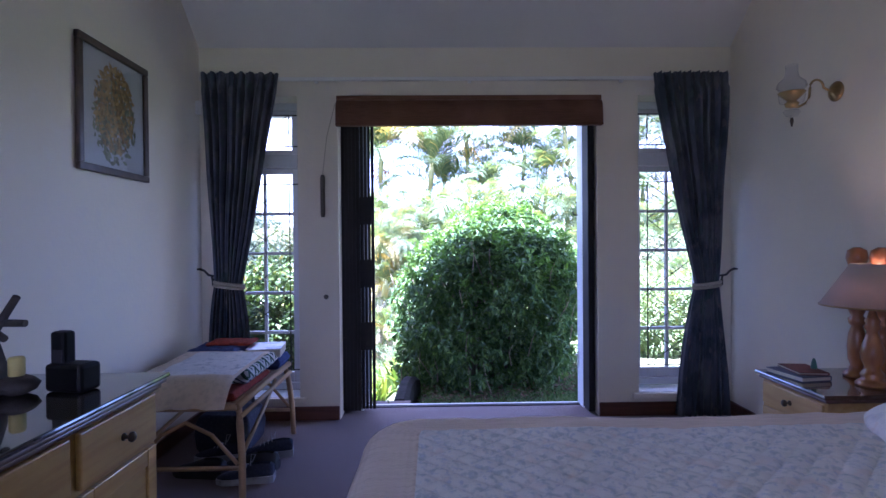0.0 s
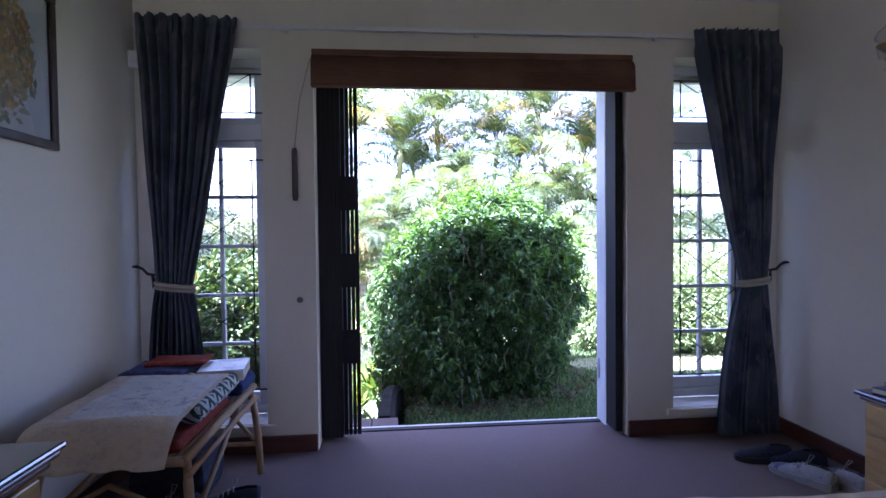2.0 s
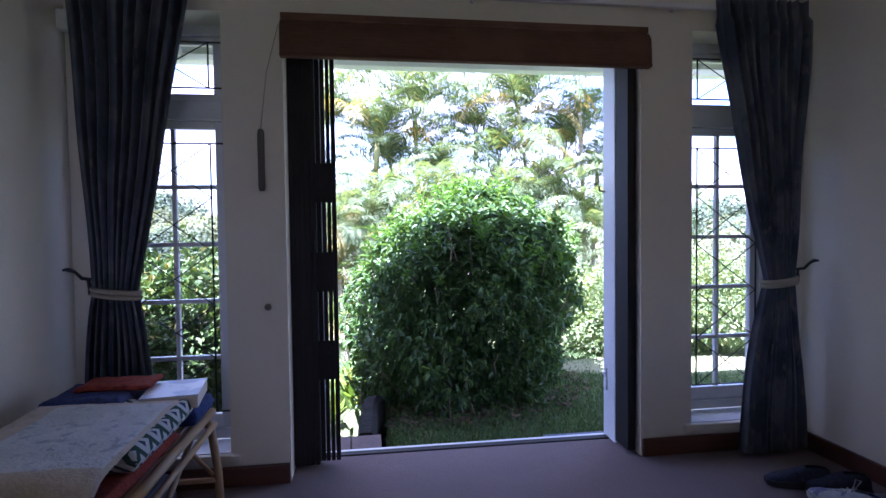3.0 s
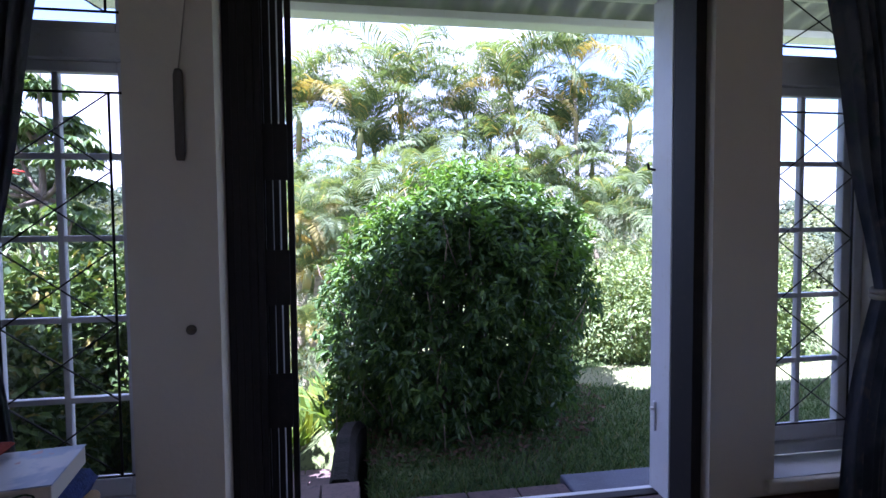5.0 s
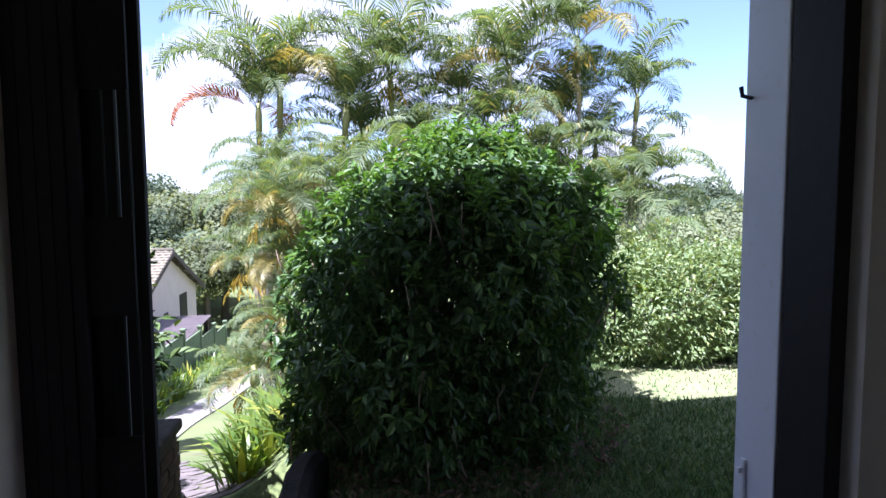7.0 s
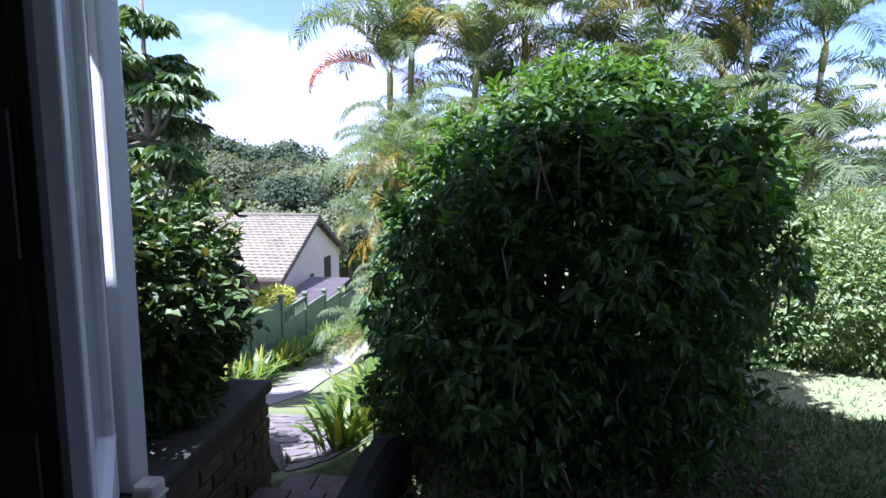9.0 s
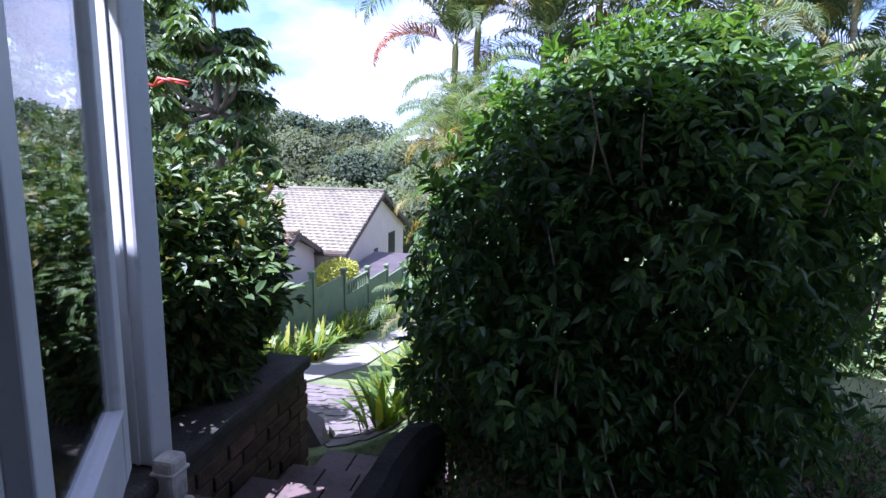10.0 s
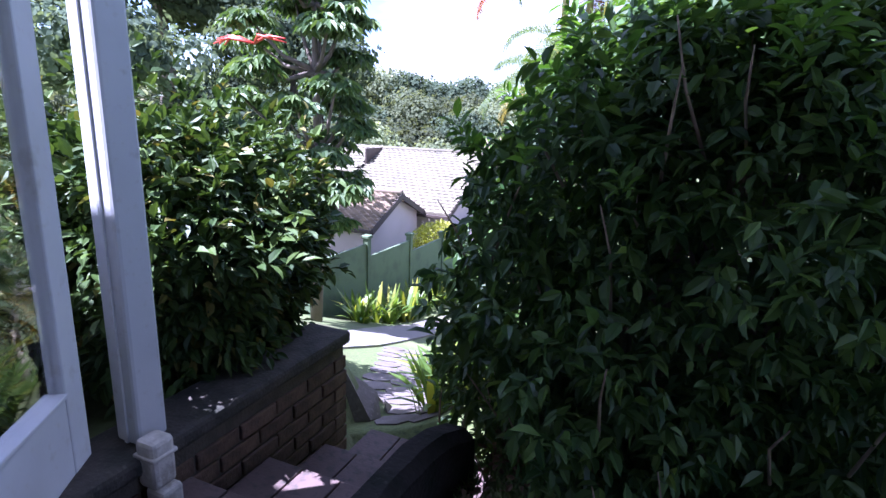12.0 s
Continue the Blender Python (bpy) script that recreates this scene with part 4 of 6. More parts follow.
# palms: stems share a few frond meshes
def frond_mesh(name, length, arch, mat, seed, pairs=66):
    """A feather frond: the rib rises, then bends over towards its tip; leaflets stand in a V and hang."""
    rng = np.random.default_rng(seed)
    pts = []
    p, ang = np.array([0.0, 0.0, 0.0]), radians(86)
    for k in range(pairs + 1):
        pts.append(p.copy())
        p = p + length / pairs * np.array([math.cos(ang), 0, math.sin(ang)])
        ang -= arch / pairs * 1.9 * (k / pairs) ** 0.9
    v, f = [], []
    for k in range(pairs):
        a, b = pts[k], pts[k + 1]
        r = 0.016 * (1 - 0.85 * k / pairs)
        i = len(v)
        v += [a + (0, r, 0), a + (0, -r, 0), a + (0, 0, r * 1.4), b + (0, r * 0.9, 0), b + (0, -r * 0.9, 0), b + (0, 0, r * 1.2)]
        f += [(i, i + 3, i + 5, i + 2), (i + 2, i + 5, i + 4, i + 1), (i + 1, i + 4, i + 3, i)]
        if k < 11:
            continue
        u = (k - 11) / (pairs - 11)
        ll = length * 0.33 * (0.35 + 0.65 * math.sin(math.pi * min(0.22 + 0.74 * u, 1)) ** 0.8) * rng.uniform(0.88, 1.08)
        way = (b - a) / np.linalg.norm(b - a)
        up = np.array([-way[2], 0, way[0]])
        for sgn in (-1, 1):
            q = way * 0.75 + np.array([0, sgn * 0.62, 0]) + up * 0.35 + rng.normal(0, 0.06, 3)
            q /= np.linalg.norm(q)
            g = q + np.array([0, 0, -0.55])
            h = q * 0.7 + np.array([0, 0, -1.15])
            m1 = a + q * ll * 0.4
            m2 = m1 + g / np.linalg.norm(g) * ll * 0.33
            tip = m2 + h / np.linalg.norm(h) * ll * 0.3
            wd = 0.0115 * way * (1 + 0.4 * rng.random())
            i = len(v)
            v += [a - wd * 0.4, a + wd * 0.4, m1 + wd, m1 - wd, m2 + wd * 0.8, m2 - wd * 0.8, tip]
            f += [(i, i + 1, i + 2, i + 3), (i + 3, i + 2, i + 4, i + 5), (i + 5, i + 4, i + 6)]
    return array_mesh(name, v, f, mat)


FRONDS = [frond_mesh("frond", L, A, M["leaf_palm"], s) for s, (L, A) in enumerate(((2.2, 1.7), (2.0, 2.1), (2.3, 1.9), (1.8, 1.4)))]
FROND_OLD = frond_mesh("frond", 1.7, 1.7, M["leaf_palm_old"], 9)
FROND_DEAD = frond_mesh("frond", 1.7, 1.8, M["leaf_palm_dead"], 10)


def palm(x, y, crown_z, scale, seed, fronds=10, old=1, dead=0, lean=0.0, spread=46):
    rnd = random.Random(seed)
    base = ground_z(x, y)
    t = thing("palm_tree", "golden cane palm with a ringed stem and arching feathery fronds", "palm tree", at=(x, y, base), group="palms behind the bush")
    h = crown_z - base
    lx, ly = lean * math.cos(seed), lean * math.sin(seed)
    part("trunk", bm_tube(bmesh.new(), [(lx * u * u, ly * u * u, h * u - 0.1 * (u == 0)) for u in (0, 0.25, 0.5, 0.75, 0.9)], [0.075, 0.06, 0.055, 0.05, 0.05], 8), M["cane"], t)
    part("crownshaft", bm_tube(bmesh.new(), [(lx * 0.81, ly * 0.81, h * 0.9 - 0.02), (lx, ly, h - 0.1), (lx, ly, h + 0.15)], [0.06, 0.07, 0.035], 8), M["shaft"], t)
    for k in range(fronds + old + dead):
        me = FRONDS[rnd.randrange(4)] if k < fronds else (FROND_OLD if k < fronds + old else FROND_DEAD)
        fr = new("frond", me)
        fr.parent = t
        s = scale * rnd.uniform(0.85, 1.12)
        tilt = 4 + spread * (k / fronds) ** 0.85 + rnd.uniform(-6, 6) if k < fronds else rnd.uniform(50, 78)
        if k == 0:
            tilt = 0
        fr.matrix_basis = pose(lx, ly, h - 0.02, 0, 0, 137.5 * k + rnd.uniform(-20, 20)) @ pose(0, 0, 0, 0, tilt, 0) @ Matrix.Scale(s, 4)
    if old and seed % 2 == 0:
        rng = np.random.default_rng(seed)
        n = 110
        u = rng.random(n)
        a = rng.uniform(0, 6.283, n)
        pts = np.stack([lx + (0.10 + 0.22 * u) * np.cos(a), ly - 0.12 + (0.10 + 0.22 * u) * np.sin(a), h - 0.16 - 0.35 * u * u], 1)
        w = np.stack([0.4 * np.cos(a), 0.4 * np.sin(a), np.full(n, -0.9)], 1)
        w /= np.linalg.norm(w, axis=1)[:, None]
        ob = new("fruit_bunch", leaf_mesh("fruit_bunch", pts, w, rng.uniform(0.10, 0.2, n), np.full(n, 0.022), M["fruit_yellow"], rng))
        ob.parent = t
        tagged(ob, "yellow hanging fruit bunch", kind="stuff")
    return t


for k, (x, y, z, s, o, d) in enumerate((
        (-1.51, 14.5, 3.6, 1.0, 1, 0), (1.05, 14.5, 4.0, 1.0, 1, 0), (3.95, 14.5, 4.1, 1.0, 2, 0), (5.32, 14.5, 4.75, 0.95, 2, 0), (6.45, 14.4, 3.6, 0.75, 0, 0),
        (-0.3, 14.3, 3.2, 0.8, 0, 0), (2.27, 14.6, 3.6, 0.7, 0, 0), (-1.75, 14.0, 3.2, 0.85, 0, 2), (0.5, 14.9, 2.7, 0.9, 0, 0), (1.7, 15.0, 2.5, 0.9, 1, 0),
        (3.1, 15.0, 2.9, 0.9, 1, 0), (4.6, 15.2, 3.2, 0.95, 1, 0), (5.7, 14.9, 2.6, 0.85, 0, 0), (6.3, 13.6, 1.7, 0.8, 0, 0), (6.9, 14.2, 1.2, 0.75, 0, 0),
        (-0.75, 13.2, 1.7, 0.7, 1, 0), (0.1, 13.0, 1.3, 0.85, 0, 0), (1.1, 13.2, 1.5, 0.85, 0, 0), (2.2, 13.4, 1.4, 0.85, 0, 0), (3.3, 13.5, 1.6, 0.85, 0, 0),
        (4.4, 13.6, 1.7, 0.85, 1, 0), (5.3, 13.2, 1.1, 0.8, 0, 0), (-1.25, 13.4, 1.4, 0.62, 2, 0), (-1.30, 11.2, 1.2, 0.5, 5, 0), (-1.15, 10.6, 0.4, 0.42, 5, 0),
        (-0.95, 11.0, 0.8, 0.5, 4, 0), (-0.5, 11.8, 1.4, 0.6, 2, 0), (-1.2, 11.6, 0.3, 0.42, 5, 0), (-0.75, 10.2, -0.4, 0.4, 5, 0), (-1.35, 10.4, -1.1, 0.42, 4, 0), (-1.0, 9.7, -1.3, 0.4, 3, 0), (-1.5, 11.1, -0.8, 0.42, 4, 0), (0.6, 11.6, 0.5, 0.7, 0, 0), (3.4, 12.2, 0.6, 0.7, 0, 0), (5.6, 12.0, 0.1, 0.6, 0, 0))):
    palm(x, y, z, s * (1.16 if z > 3 else 1.0 if x < -0.4 else 1.15), k + 1, (10 if z > 3 else 12) + k % 3, o, d, 0.2 + 0.08 * (k % 4), 40 if z > 3 else 66)


# umbrella tree and other mid-distance trees
def whorl_tree(name, label, x, y, trunk_pts, clusters, seed, mat, leaf=0.30):
    rng = np.random.default_rng(seed)
    base = ground_z(x, y)
    t = thing(name, label, "tree", at=(x, y, base))
    part("trunk", bm_tube(bmesh.new(), trunk_pts, [0.11 - 0.09 * i / (len(trunk_pts) - 1) for i in range(len(trunk_pts))], 9), M["trunk"], t)
    pts, ways, limbs = [], [], bmesh.new()
    for cx, cy, cz, r, n in clusters:
        i = min(range(len(trunk_pts)), key=lambda q: abs(trunk_pts[q][2] - (cz - 0.6)))
        bm_tube(limbs, [trunk_pts[i], ((trunk_pts[i][0] + cx) / 2, (trunk_pts[i][1] + cy) / 2, (trunk_pts[i][2] + cz) / 2 - 0.15), (cx, cy, cz)], [0.05, 0.035, 0.02], 6)
        for _ in range(n):
            d = rng.normal(0, 1, 3)
            d /= np.linalg.norm(d)
            d[2] = abs(d[2]) * 0.8 - 0.15
            hub = np.array((cx, cy, cz)) + d * r * rng.uniform(0.5, 1.0) * np.array((1, 1, 0.85))
            m = 9
            a0 = rng.uniform(0, 6.28)
            for q in range(m):
                a = a0 + 6.283 * q / m
                w = np.array((math.cos(a), math.sin(a), -0.75 + 0.35 * rng.random())) + 0.3 * d
                pts.append(hub)
                ways.append(w / np.linalg.norm(w))
    part("limb", limbs, M["trunk"], t)
    pts, ways = np.array(pts), np.array(ways)
    L = leaf * rng.uniform(0.75, 1.2, len(pts))
    ob = new("crown", leaf_mesh("crown", pts, ways, L, L * 0.30, mat, rng, 0.15))
    ob.parent = t
    tagged(ob, kind="stuff")
    return t


def umbrella_clusters():
    """Leaf heads through a tall uneven oval crown."""
    r = random.Random(17)
    out = [(0.1, 0, 5.95, 0.4, 26)]
    for k in range(26):
        h = 2.1 + 3.6 * (k + 0.5) / 26
        wide = 1.25 * math.sin(math.pi * min(max((h - 1.3) / 4.9, 0.08), 0.95)) ** 0.7
        a = 2.4 * k
        out.append((wide * r.uniform(0.45, 0.95) * math.cos(a) - 0.1, wide * r.uniform(0.45, 0.95) * math.sin(a), h + r.uniform(-0.15, 0.15), r.uniform(0.32, 0.5), r.randrange(22, 32)))
    return out + [(0.75, -0.3, 2.4, 0.5, 30), (0.5, -0.4, 1.9, 0.45, 24)]


TX, TY = -5.1, 11.2
tb = ground_z(TX, TY)
tree = whorl_tree("umbrella_tree", "umbrella tree with whorled drooping leaves and red flower spikes", TX, TY,
                  [(0, 0, -0.1), (0.1, 0, 1.6), (0.05, 0.1, 2.9), (0.1, 0, 4.2), (0.1, 0, 5.2), (0.12, 0, 6.6)],
                  umbrella_clusters(), 31, M["leaf_umbrella"], 0.25)
rnd = random.Random(2)
for k in range(8):
    a = rnd.uniform(-0.5, 0.5)
    bm = bm_tube(bmesh.new(), [(-0.25, -0.95, 4.5), (-0.25 + 0.36 * math.cos(a * 6 + k), -1.0 - 0.1 * rnd.random(), 4.56 + 0.05 * rnd.random()), (-0.25 + 0.78 * math.cos(a * 6 + k), -1.0 + 0.2 * math.sin(k), 4.5 + 0.08 * rnd.random())], [0.018, 0.022, 0.010], 6)
    part("flower_spike", bm, M["flower_red"], tree, "red flower spike")


def clump_mesh(name, mat, seed, count=7600, size=0.05, lobes=11):
    """A tree crown of about unit radius: rounded lobes of leaf sprays with hollows between them."""
    rng = np.random.default_rng(seed)
    ps, ds = [], []
    for k in range(lobes):
        c = rng.normal(0, 1, 3)
        c /= np.linalg.norm(c)
        c[2] = abs(c[2]) * 0.9 - 0.25
        r = rng.uniform(0.30, 0.54)
        p, d = blob_points(rng, count // lobes, c * rng.uniform(0.45, 0.72) * np.array((1, 1, 0.85)), (r, r, r * 0.85), 2.0, 0.3, 0.35, seed * 2.1 + k)
        ps.append(p)
        ds.append(d)
    p, d = np.concatenate(ps), np.concatenate(ds)
    out = d + np.array((0, 0, 0.15)) + rng.normal(0, 0.32, d.shape)
    out /= np.linalg.norm(out, axis=1)[:, None]
    t = np.cross(out, rng.normal(0, 1, d.shape))
    t /= np.linalg.norm(t, axis=1)[:, None]
    side = np.cross(t, out)
    L = (size * rng.uniform(0.7, 1.6, len(p)))[:, None, None]
    q = LEAF[None] - np.array((0, 0.5, 0))
    v = p[:, None, :] + L * (side[:, None, :] * q[:, :, 0:1] + t[:, None, :] * q[:, :, 1:2] + out[:, None, :] * q[:, :, 2:3])
    k = len(LEAF)
    return array_mesh(name, v.reshape(-1, 3), [tuple(i * k + c for c in face) for i in range(len(p)) for face in LEAF_FACES], mat)


CROWNS = [clump_mesh("crown", M["leaf_far"], 41), clump_mesh("crown", M["leaf_far"], 42), clump_mesh("crown", M["leaf_far_dark"], 43), clump_mesh("crown", M["leaf_far_dark"], 44)]
TRUNK = mesh_of(bm_tube(bmesh.new(), [(0, 0, -1.6), (0.03, 0.02, -0.8), (0, 0, 0)], [0.09, 0.07, 0.03], 7), "trunk", M["trunk"])


def far_tree(x, y, top, r, kind, turn, label="leafy tree on the far hillside", squash=1.0):
    t = thing("hillside_tree", label, "tree", at=(x, y, top - r * 0.85 * squash), turn=turn)
    for nm, me in (("crown", CROWNS[kind]), ("trunk", TRUNK)):
        o = new(nm, me)
        o.parent = t
        o.matrix_basis = Matrix.Diagonal((r, r, r * squash, 1))
    return t


rnd = random.Random(12)
# dark trees behind the umbrella tree and beyond the neighbour's house
for x, y, top, r, k in ((-9.2, 13.8, 2.0, 1.6, 2), (-8.8, 15.5, 4.2, 2.2, 3), (-8.0, 13.0, 1.6, 1.6, 3), (-11.5, 17.0, 6.2, 2.6, 2), (-14.0, 16.0, 7.5, 3.2, 3), (-11.0, 12.0, 3.8, 2.2, 2), (-13.5, 12.0, 6.0, 2.6, 2)):
    far_tree(x, y, top, r, k, rnd.uniform(0, 360), "dark leafy tree beyond the garden hedge")
# wooded hillside in four rows, the nearest lowest: count, distance, rise in degrees, crown radius, kinds
for n, far, rise, radius, kinds in ((22, 40, -1.6, (3.0, 4.4), (0, 1, 1)), (28, 52, 0.4, (4.2, 6.0), (0, 0, 1, 2)), (32, 68, 2.4, (5.0, 7.0), (0, 1, 1, 2)), (36, 95, 4.3, (6.5, 9.0), (0, 2, 2, 3, 1))):
    for k in range(n):
        deg = -66 + 112 * k / (n - 1) + rnd.uniform(-1.6, 1.6)
        a, dist = radians(deg), far + rnd.uniform(-0.07, 0.07) * far
        drop = min(max((deg + 26) / 14, 0), 1.3) * (0.35 + 0.3 * rise if rise > 0 else 0)
        top = 1.0 + dist * math.tan(radians(rise + 0.9 - drop + rnd.uniform(-1.3, 1.1)))
        far_tree(dist * math.sin(a), 3 + dist * math.cos(a), top, rnd.uniform(*radius), rnd.choice(kinds), rnd.uniform(0, 360))


# strap-leaved plants
def strap_plant(name, label, x, y, size, blades, seed, group="", zoff=0.0):
    rng = np.random.default_rng(seed)
    v, f = [], []
    for k in range(blades):
        a = rng.uniform(0, 6.283)
        lean = rng.uniform(0.15, 0.9)
        L = size * rng.uniform(0.6, 1.1)
        w = 0.028 * size / 0.5 * rng.uniform(0.7, 1.1)
        o = np.array((0.08 * math.cos(a), 0.08 * math.sin(a), 0)) * rng.random() * 2
        d = np.array((math.cos(a), math.sin(a), 0))
        sd = np.array((-math.sin(a), math.cos(a), 0))
        i = len(v)
        for u in (0, 0.35, 0.7, 1.0):
            c = o + d * L * lean * u ** 1.3 + np.array((0, 0, L * (u - lean * 0.62 * u * u)))
            ww = w * (0.7, 1.0, 0.8, 0.08)[(0, 0.35, 0.7, 1.0).index(u)]
            v += [c - sd * ww, c + sd * ww]
        f += [(i, i + 1, i + 3, i + 2), (i + 2, i + 3, i + 5, i + 4), (i + 4, i + 5, i + 7, i + 6)]
    return tagged(_place(new(name, array_mesh(name, v, f, M["leaf_strap"])), x, y, zoff), label, "plant", group)


def _place(ob, x, y, zoff):
    ob.matrix_basis = pose(x, y, ground_z(x, y) + zoff)
    return ob


rnd = random.Random(3)
for k in range(16):
    strap_plant("strap_leaf_plant", "bright green strap-leaved plant beside the path", -0.80 + rnd.uniform(-0.15, 0.3), 6.75 + 0.09 * k + rnd.uniform(-0.1, 0.1), rnd.uniform(0.42, 0.66), 24, 50 + k, "plants along the path")
for k in range(9):
    strap_plant("strap_leaf_plant", "bright green strap-leaved plant beside the path", -0.42 + rnd.uniform(-0.12, 0.12), 6.45 + 0.08 * k, rnd.uniform(0.32, 0.5), 22, 70 + k, "plants along the path")
for k in range(62):
    y = 12.3 + 0.23 * k
    strap_plant("strap_leaf_plant", "strap-leaved plant in the bed under the boundary wall", -5.2 + rnd.uniform(-0.3, 0.35), y + rnd.uniform(-0.15, 0.15), rnd.uniform(0.65, 0.95), 20, 290 + k, "plants under the boundary wall")


for k in range(6):
    strap_plant("broad_leaf_plant", "tall bright green strap-leaved plant behind the hedge", 2.5 + 0.45 * k + rnd.uniform(-0.2, 0.2), 8.9 + rnd.uniform(-0.3, 0.4), rnd.uniform(1.1, 1.5), 26, 140 + k, "plants behind the hedge")


# lawn blades near the door, one sheet of grass
def lawn():
    rng = np.random.default_rng(5)
    n = 60000
    x = rng.uniform(-0.22, 5.2, n)
    y = 4.60 + 3.55 * rng.random(n) ** 1.5
    keep = (x > -0.2) & ((y > 4.72) | (x > 3.2) | ((y > 4.63) & (x < 0.9)))
    # fewer blades over the pale sheet that stands for sunlit lawn
    bare = ((x - 3.45) / 1.7) ** 2 + ((y - 6.66) / 0.56) ** 2 < 1
    keep &= ~bare | (rng.random(n) < 0.12)
    x, y = x[keep], y[keep]
    z = np.array([ground_z(a, b) for a, b in zip(x, y)])
    p = np.stack([x, y, z], 1)
    w = np.stack([rng.normal(0, 0.55, len(x)), rng.normal(0, 0.55, len(x)), np.full(len(x), 0.8)], 1)
    w /= np.linalg.norm(w, axis=1)[:, None]
    blade = np.array([(-0.5, 0, 0), (0.5, 0, 0), (0.35, 0.55, 0.05), (-0.35, 0.55, 0.05), (0, 1, -0.08)], float)
    return leaf_mesh("grass", p, w, rng.uniform(0.035, 0.075, len(x)), rng.uniform(0.006, 0.011, len(x)), M["grass"], rng, 0, blade, [(0, 1, 2, 3), (3, 2, 4)])


def litter():
    rng = np.random.default_rng(8)
    n = 2600
    a, r = rng.uniform(0, 6.283, n), rng.uniform(0.55, 1.25, n)
    x, y = 0.5 + 1.05 * r * np.cos(a), 6.2 + 0.95 * r * np.sin(a)
    keep = (x > -0.15) & (y > 4.7)
    x, y = x[keep], y[keep]
    z = np.array([ground_z(q, w) + 0.012 for q, w in zip(x, y)]) + rng.uniform(0, 0.03, len(x))
    w = np.stack([rng.normal(0, 1, len(x)), rng.normal(0, 1, len(x)), rng.normal(0.05, 0.15, len(x))], 1)
    w /= np.linalg.norm(w, axis=1)[:, None]
    L = rng.uniform(0.03, 0.06, len(x))
    return leaf_mesh("leaf_litter", np.stack([x, y, z], 1), w, L, L * 0.45, M["leaf_litter"], rng)


# pale sheet laid where the sun falls on the lawn
def sunlit_patch():
    v, f, n = [], [], 22
    for j in range(n + 1):
        for i in range(n + 1):
            u, w = 2 * i / n - 1, 2 * j / n - 1
            r = 1 + 0.16 * noise.noise(Vector((u * 2, w * 2, 4.0)))
            x, y = 3.45 + 1.75 * u * math.sqrt(1 - w * w / 2) * r, 6.66 + 0.58 * w * math.sqrt(1 - u * u / 2) * r
            e = max(abs(u), abs(w))
            v.append((x, y, ground_z(x, y) + 0.012 - 0.05 * max(e - 0.8, 0)))
    for j in range(n):
        for i in range(n):
            a = j * (n + 1) + i
            f.append((a, a + 1, a + n + 2, a + n + 1))
    return array_mesh("sunlit_strip", v, f, M["sunlit_lawn"])


tagged(new("sunlit_strip", sunlit_patch()), "pale strip of lawn before the hedge, sunlight put into its colour", "bare earth", kind="structure")
tagged(new("leaf_litter", litter()), "dry brown fallen leaves under the bush", "leaf litter", kind="stuff")
tagged(new("grass", lawn()), "short coarse green lawn grass outside the door", "grass", kind="stuff")



# ---- materials of the furnishings ----
M["pine"] = material("honey_varnished_pine", (0.48, 0.31, 0.085), 0.38, spots=((5, (0.38, 0.22, 0.055), 0.42, 0.68, (7, 0.5, 7)), (2, (0.53, 0.36, 0.115), 0.5, 0.8)), bump=0.05, coat=0.3)
M["pine_pale"] = material("pale_waxed_pine", (0.55, 0.36, 0.14), 0.42, spots=((6, (0.46, 0.27, 0.09), 0.42, 0.7, (5, 0.4, 5)),), bump=0.05)
M["turned"] = material("orange_turned_wood", (0.36, 0.145, 0.045), 0.3, spots=((7, (0.24, 0.085, 0.025), 0.42, 0.7, (4, 4, 0.6)),), coat=0.5)
M["topglass"] = material("polished_dark_glass_top", (0.045, 0.036, 0.030), 0.06, spots=((2, (0.06, 0.05, 0.04), 0.45, 0.75),), coat=1.0)
M["polished_top"] = material("polished_brown_top", (0.15, 0.095, 0.058), 0.12, spots=((6, (0.10, 0.06, 0.035), 0.42, 0.7, (5, 0.5, 5)),), coat=0.8)
M["mahogany"] = material("red_brown_moulding", (0.17, 0.085, 0.05), 0.35, spots=((8, (0.10, 0.05, 0.03), 0.4, 0.7, (5, 0.5, 5)),), coat=0.4)
M["brass"] = material("aged_brass", (0.38, 0.27, 0.11), 0.35, 0.9, spots=((20, (0.22, 0.16, 0.07), 0.45, 0.75),))
M["bronze"] = material("dark_bronze_handle", (0.09, 0.07, 0.05), 0.4, 0.8)
M["quilt"] = material("pale_quilted_cotton", (0.74, 0.73, 0.71), 0.9, spots=((34, (0.50, 0.54, 0.56), 0.52, 0.64), (60, (0.55, 0.58, 0.66), 0.56, 0.68), (15, (0.74, 0.67, 0.63), 0.58, 0.7)), bump=0.25, bump_scale=160, sheen=0.1)
M["quilt_edge"] = material("cream_cotton_border", (0.72, 0.61, 0.52), 0.9, spots=((30, (0.60, 0.50, 0.42), 0.45, 0.7, (0.3, 6, 1)),), bump=0.3, bump_scale=140, sheen=0.1)
M["pillow"] = material("white_floral_cotton", (0.72, 0.69, 0.68), 0.9, spots=((10, (0.48, 0.46, 0.52), 0.5, 0.66), (24, (0.66, 0.56, 0.50), 0.56, 0.7)), bump=0.25, bump_scale=120)
M["shade"] = leaf_material("cream_lampshade", (0.40, 0.35, 0.30), (0.40, 0.35, 0.30), (0.8, 0.62, 0.42), 0.9, 0.14)
M["cane_furniture"] = material("honey_rattan_cane", (0.42, 0.27, 0.13), 0.5, spots=((10, (0.30, 0.18, 0.08), 0.42, 0.7, (1, 0.2, 1)),), bump=0.15)
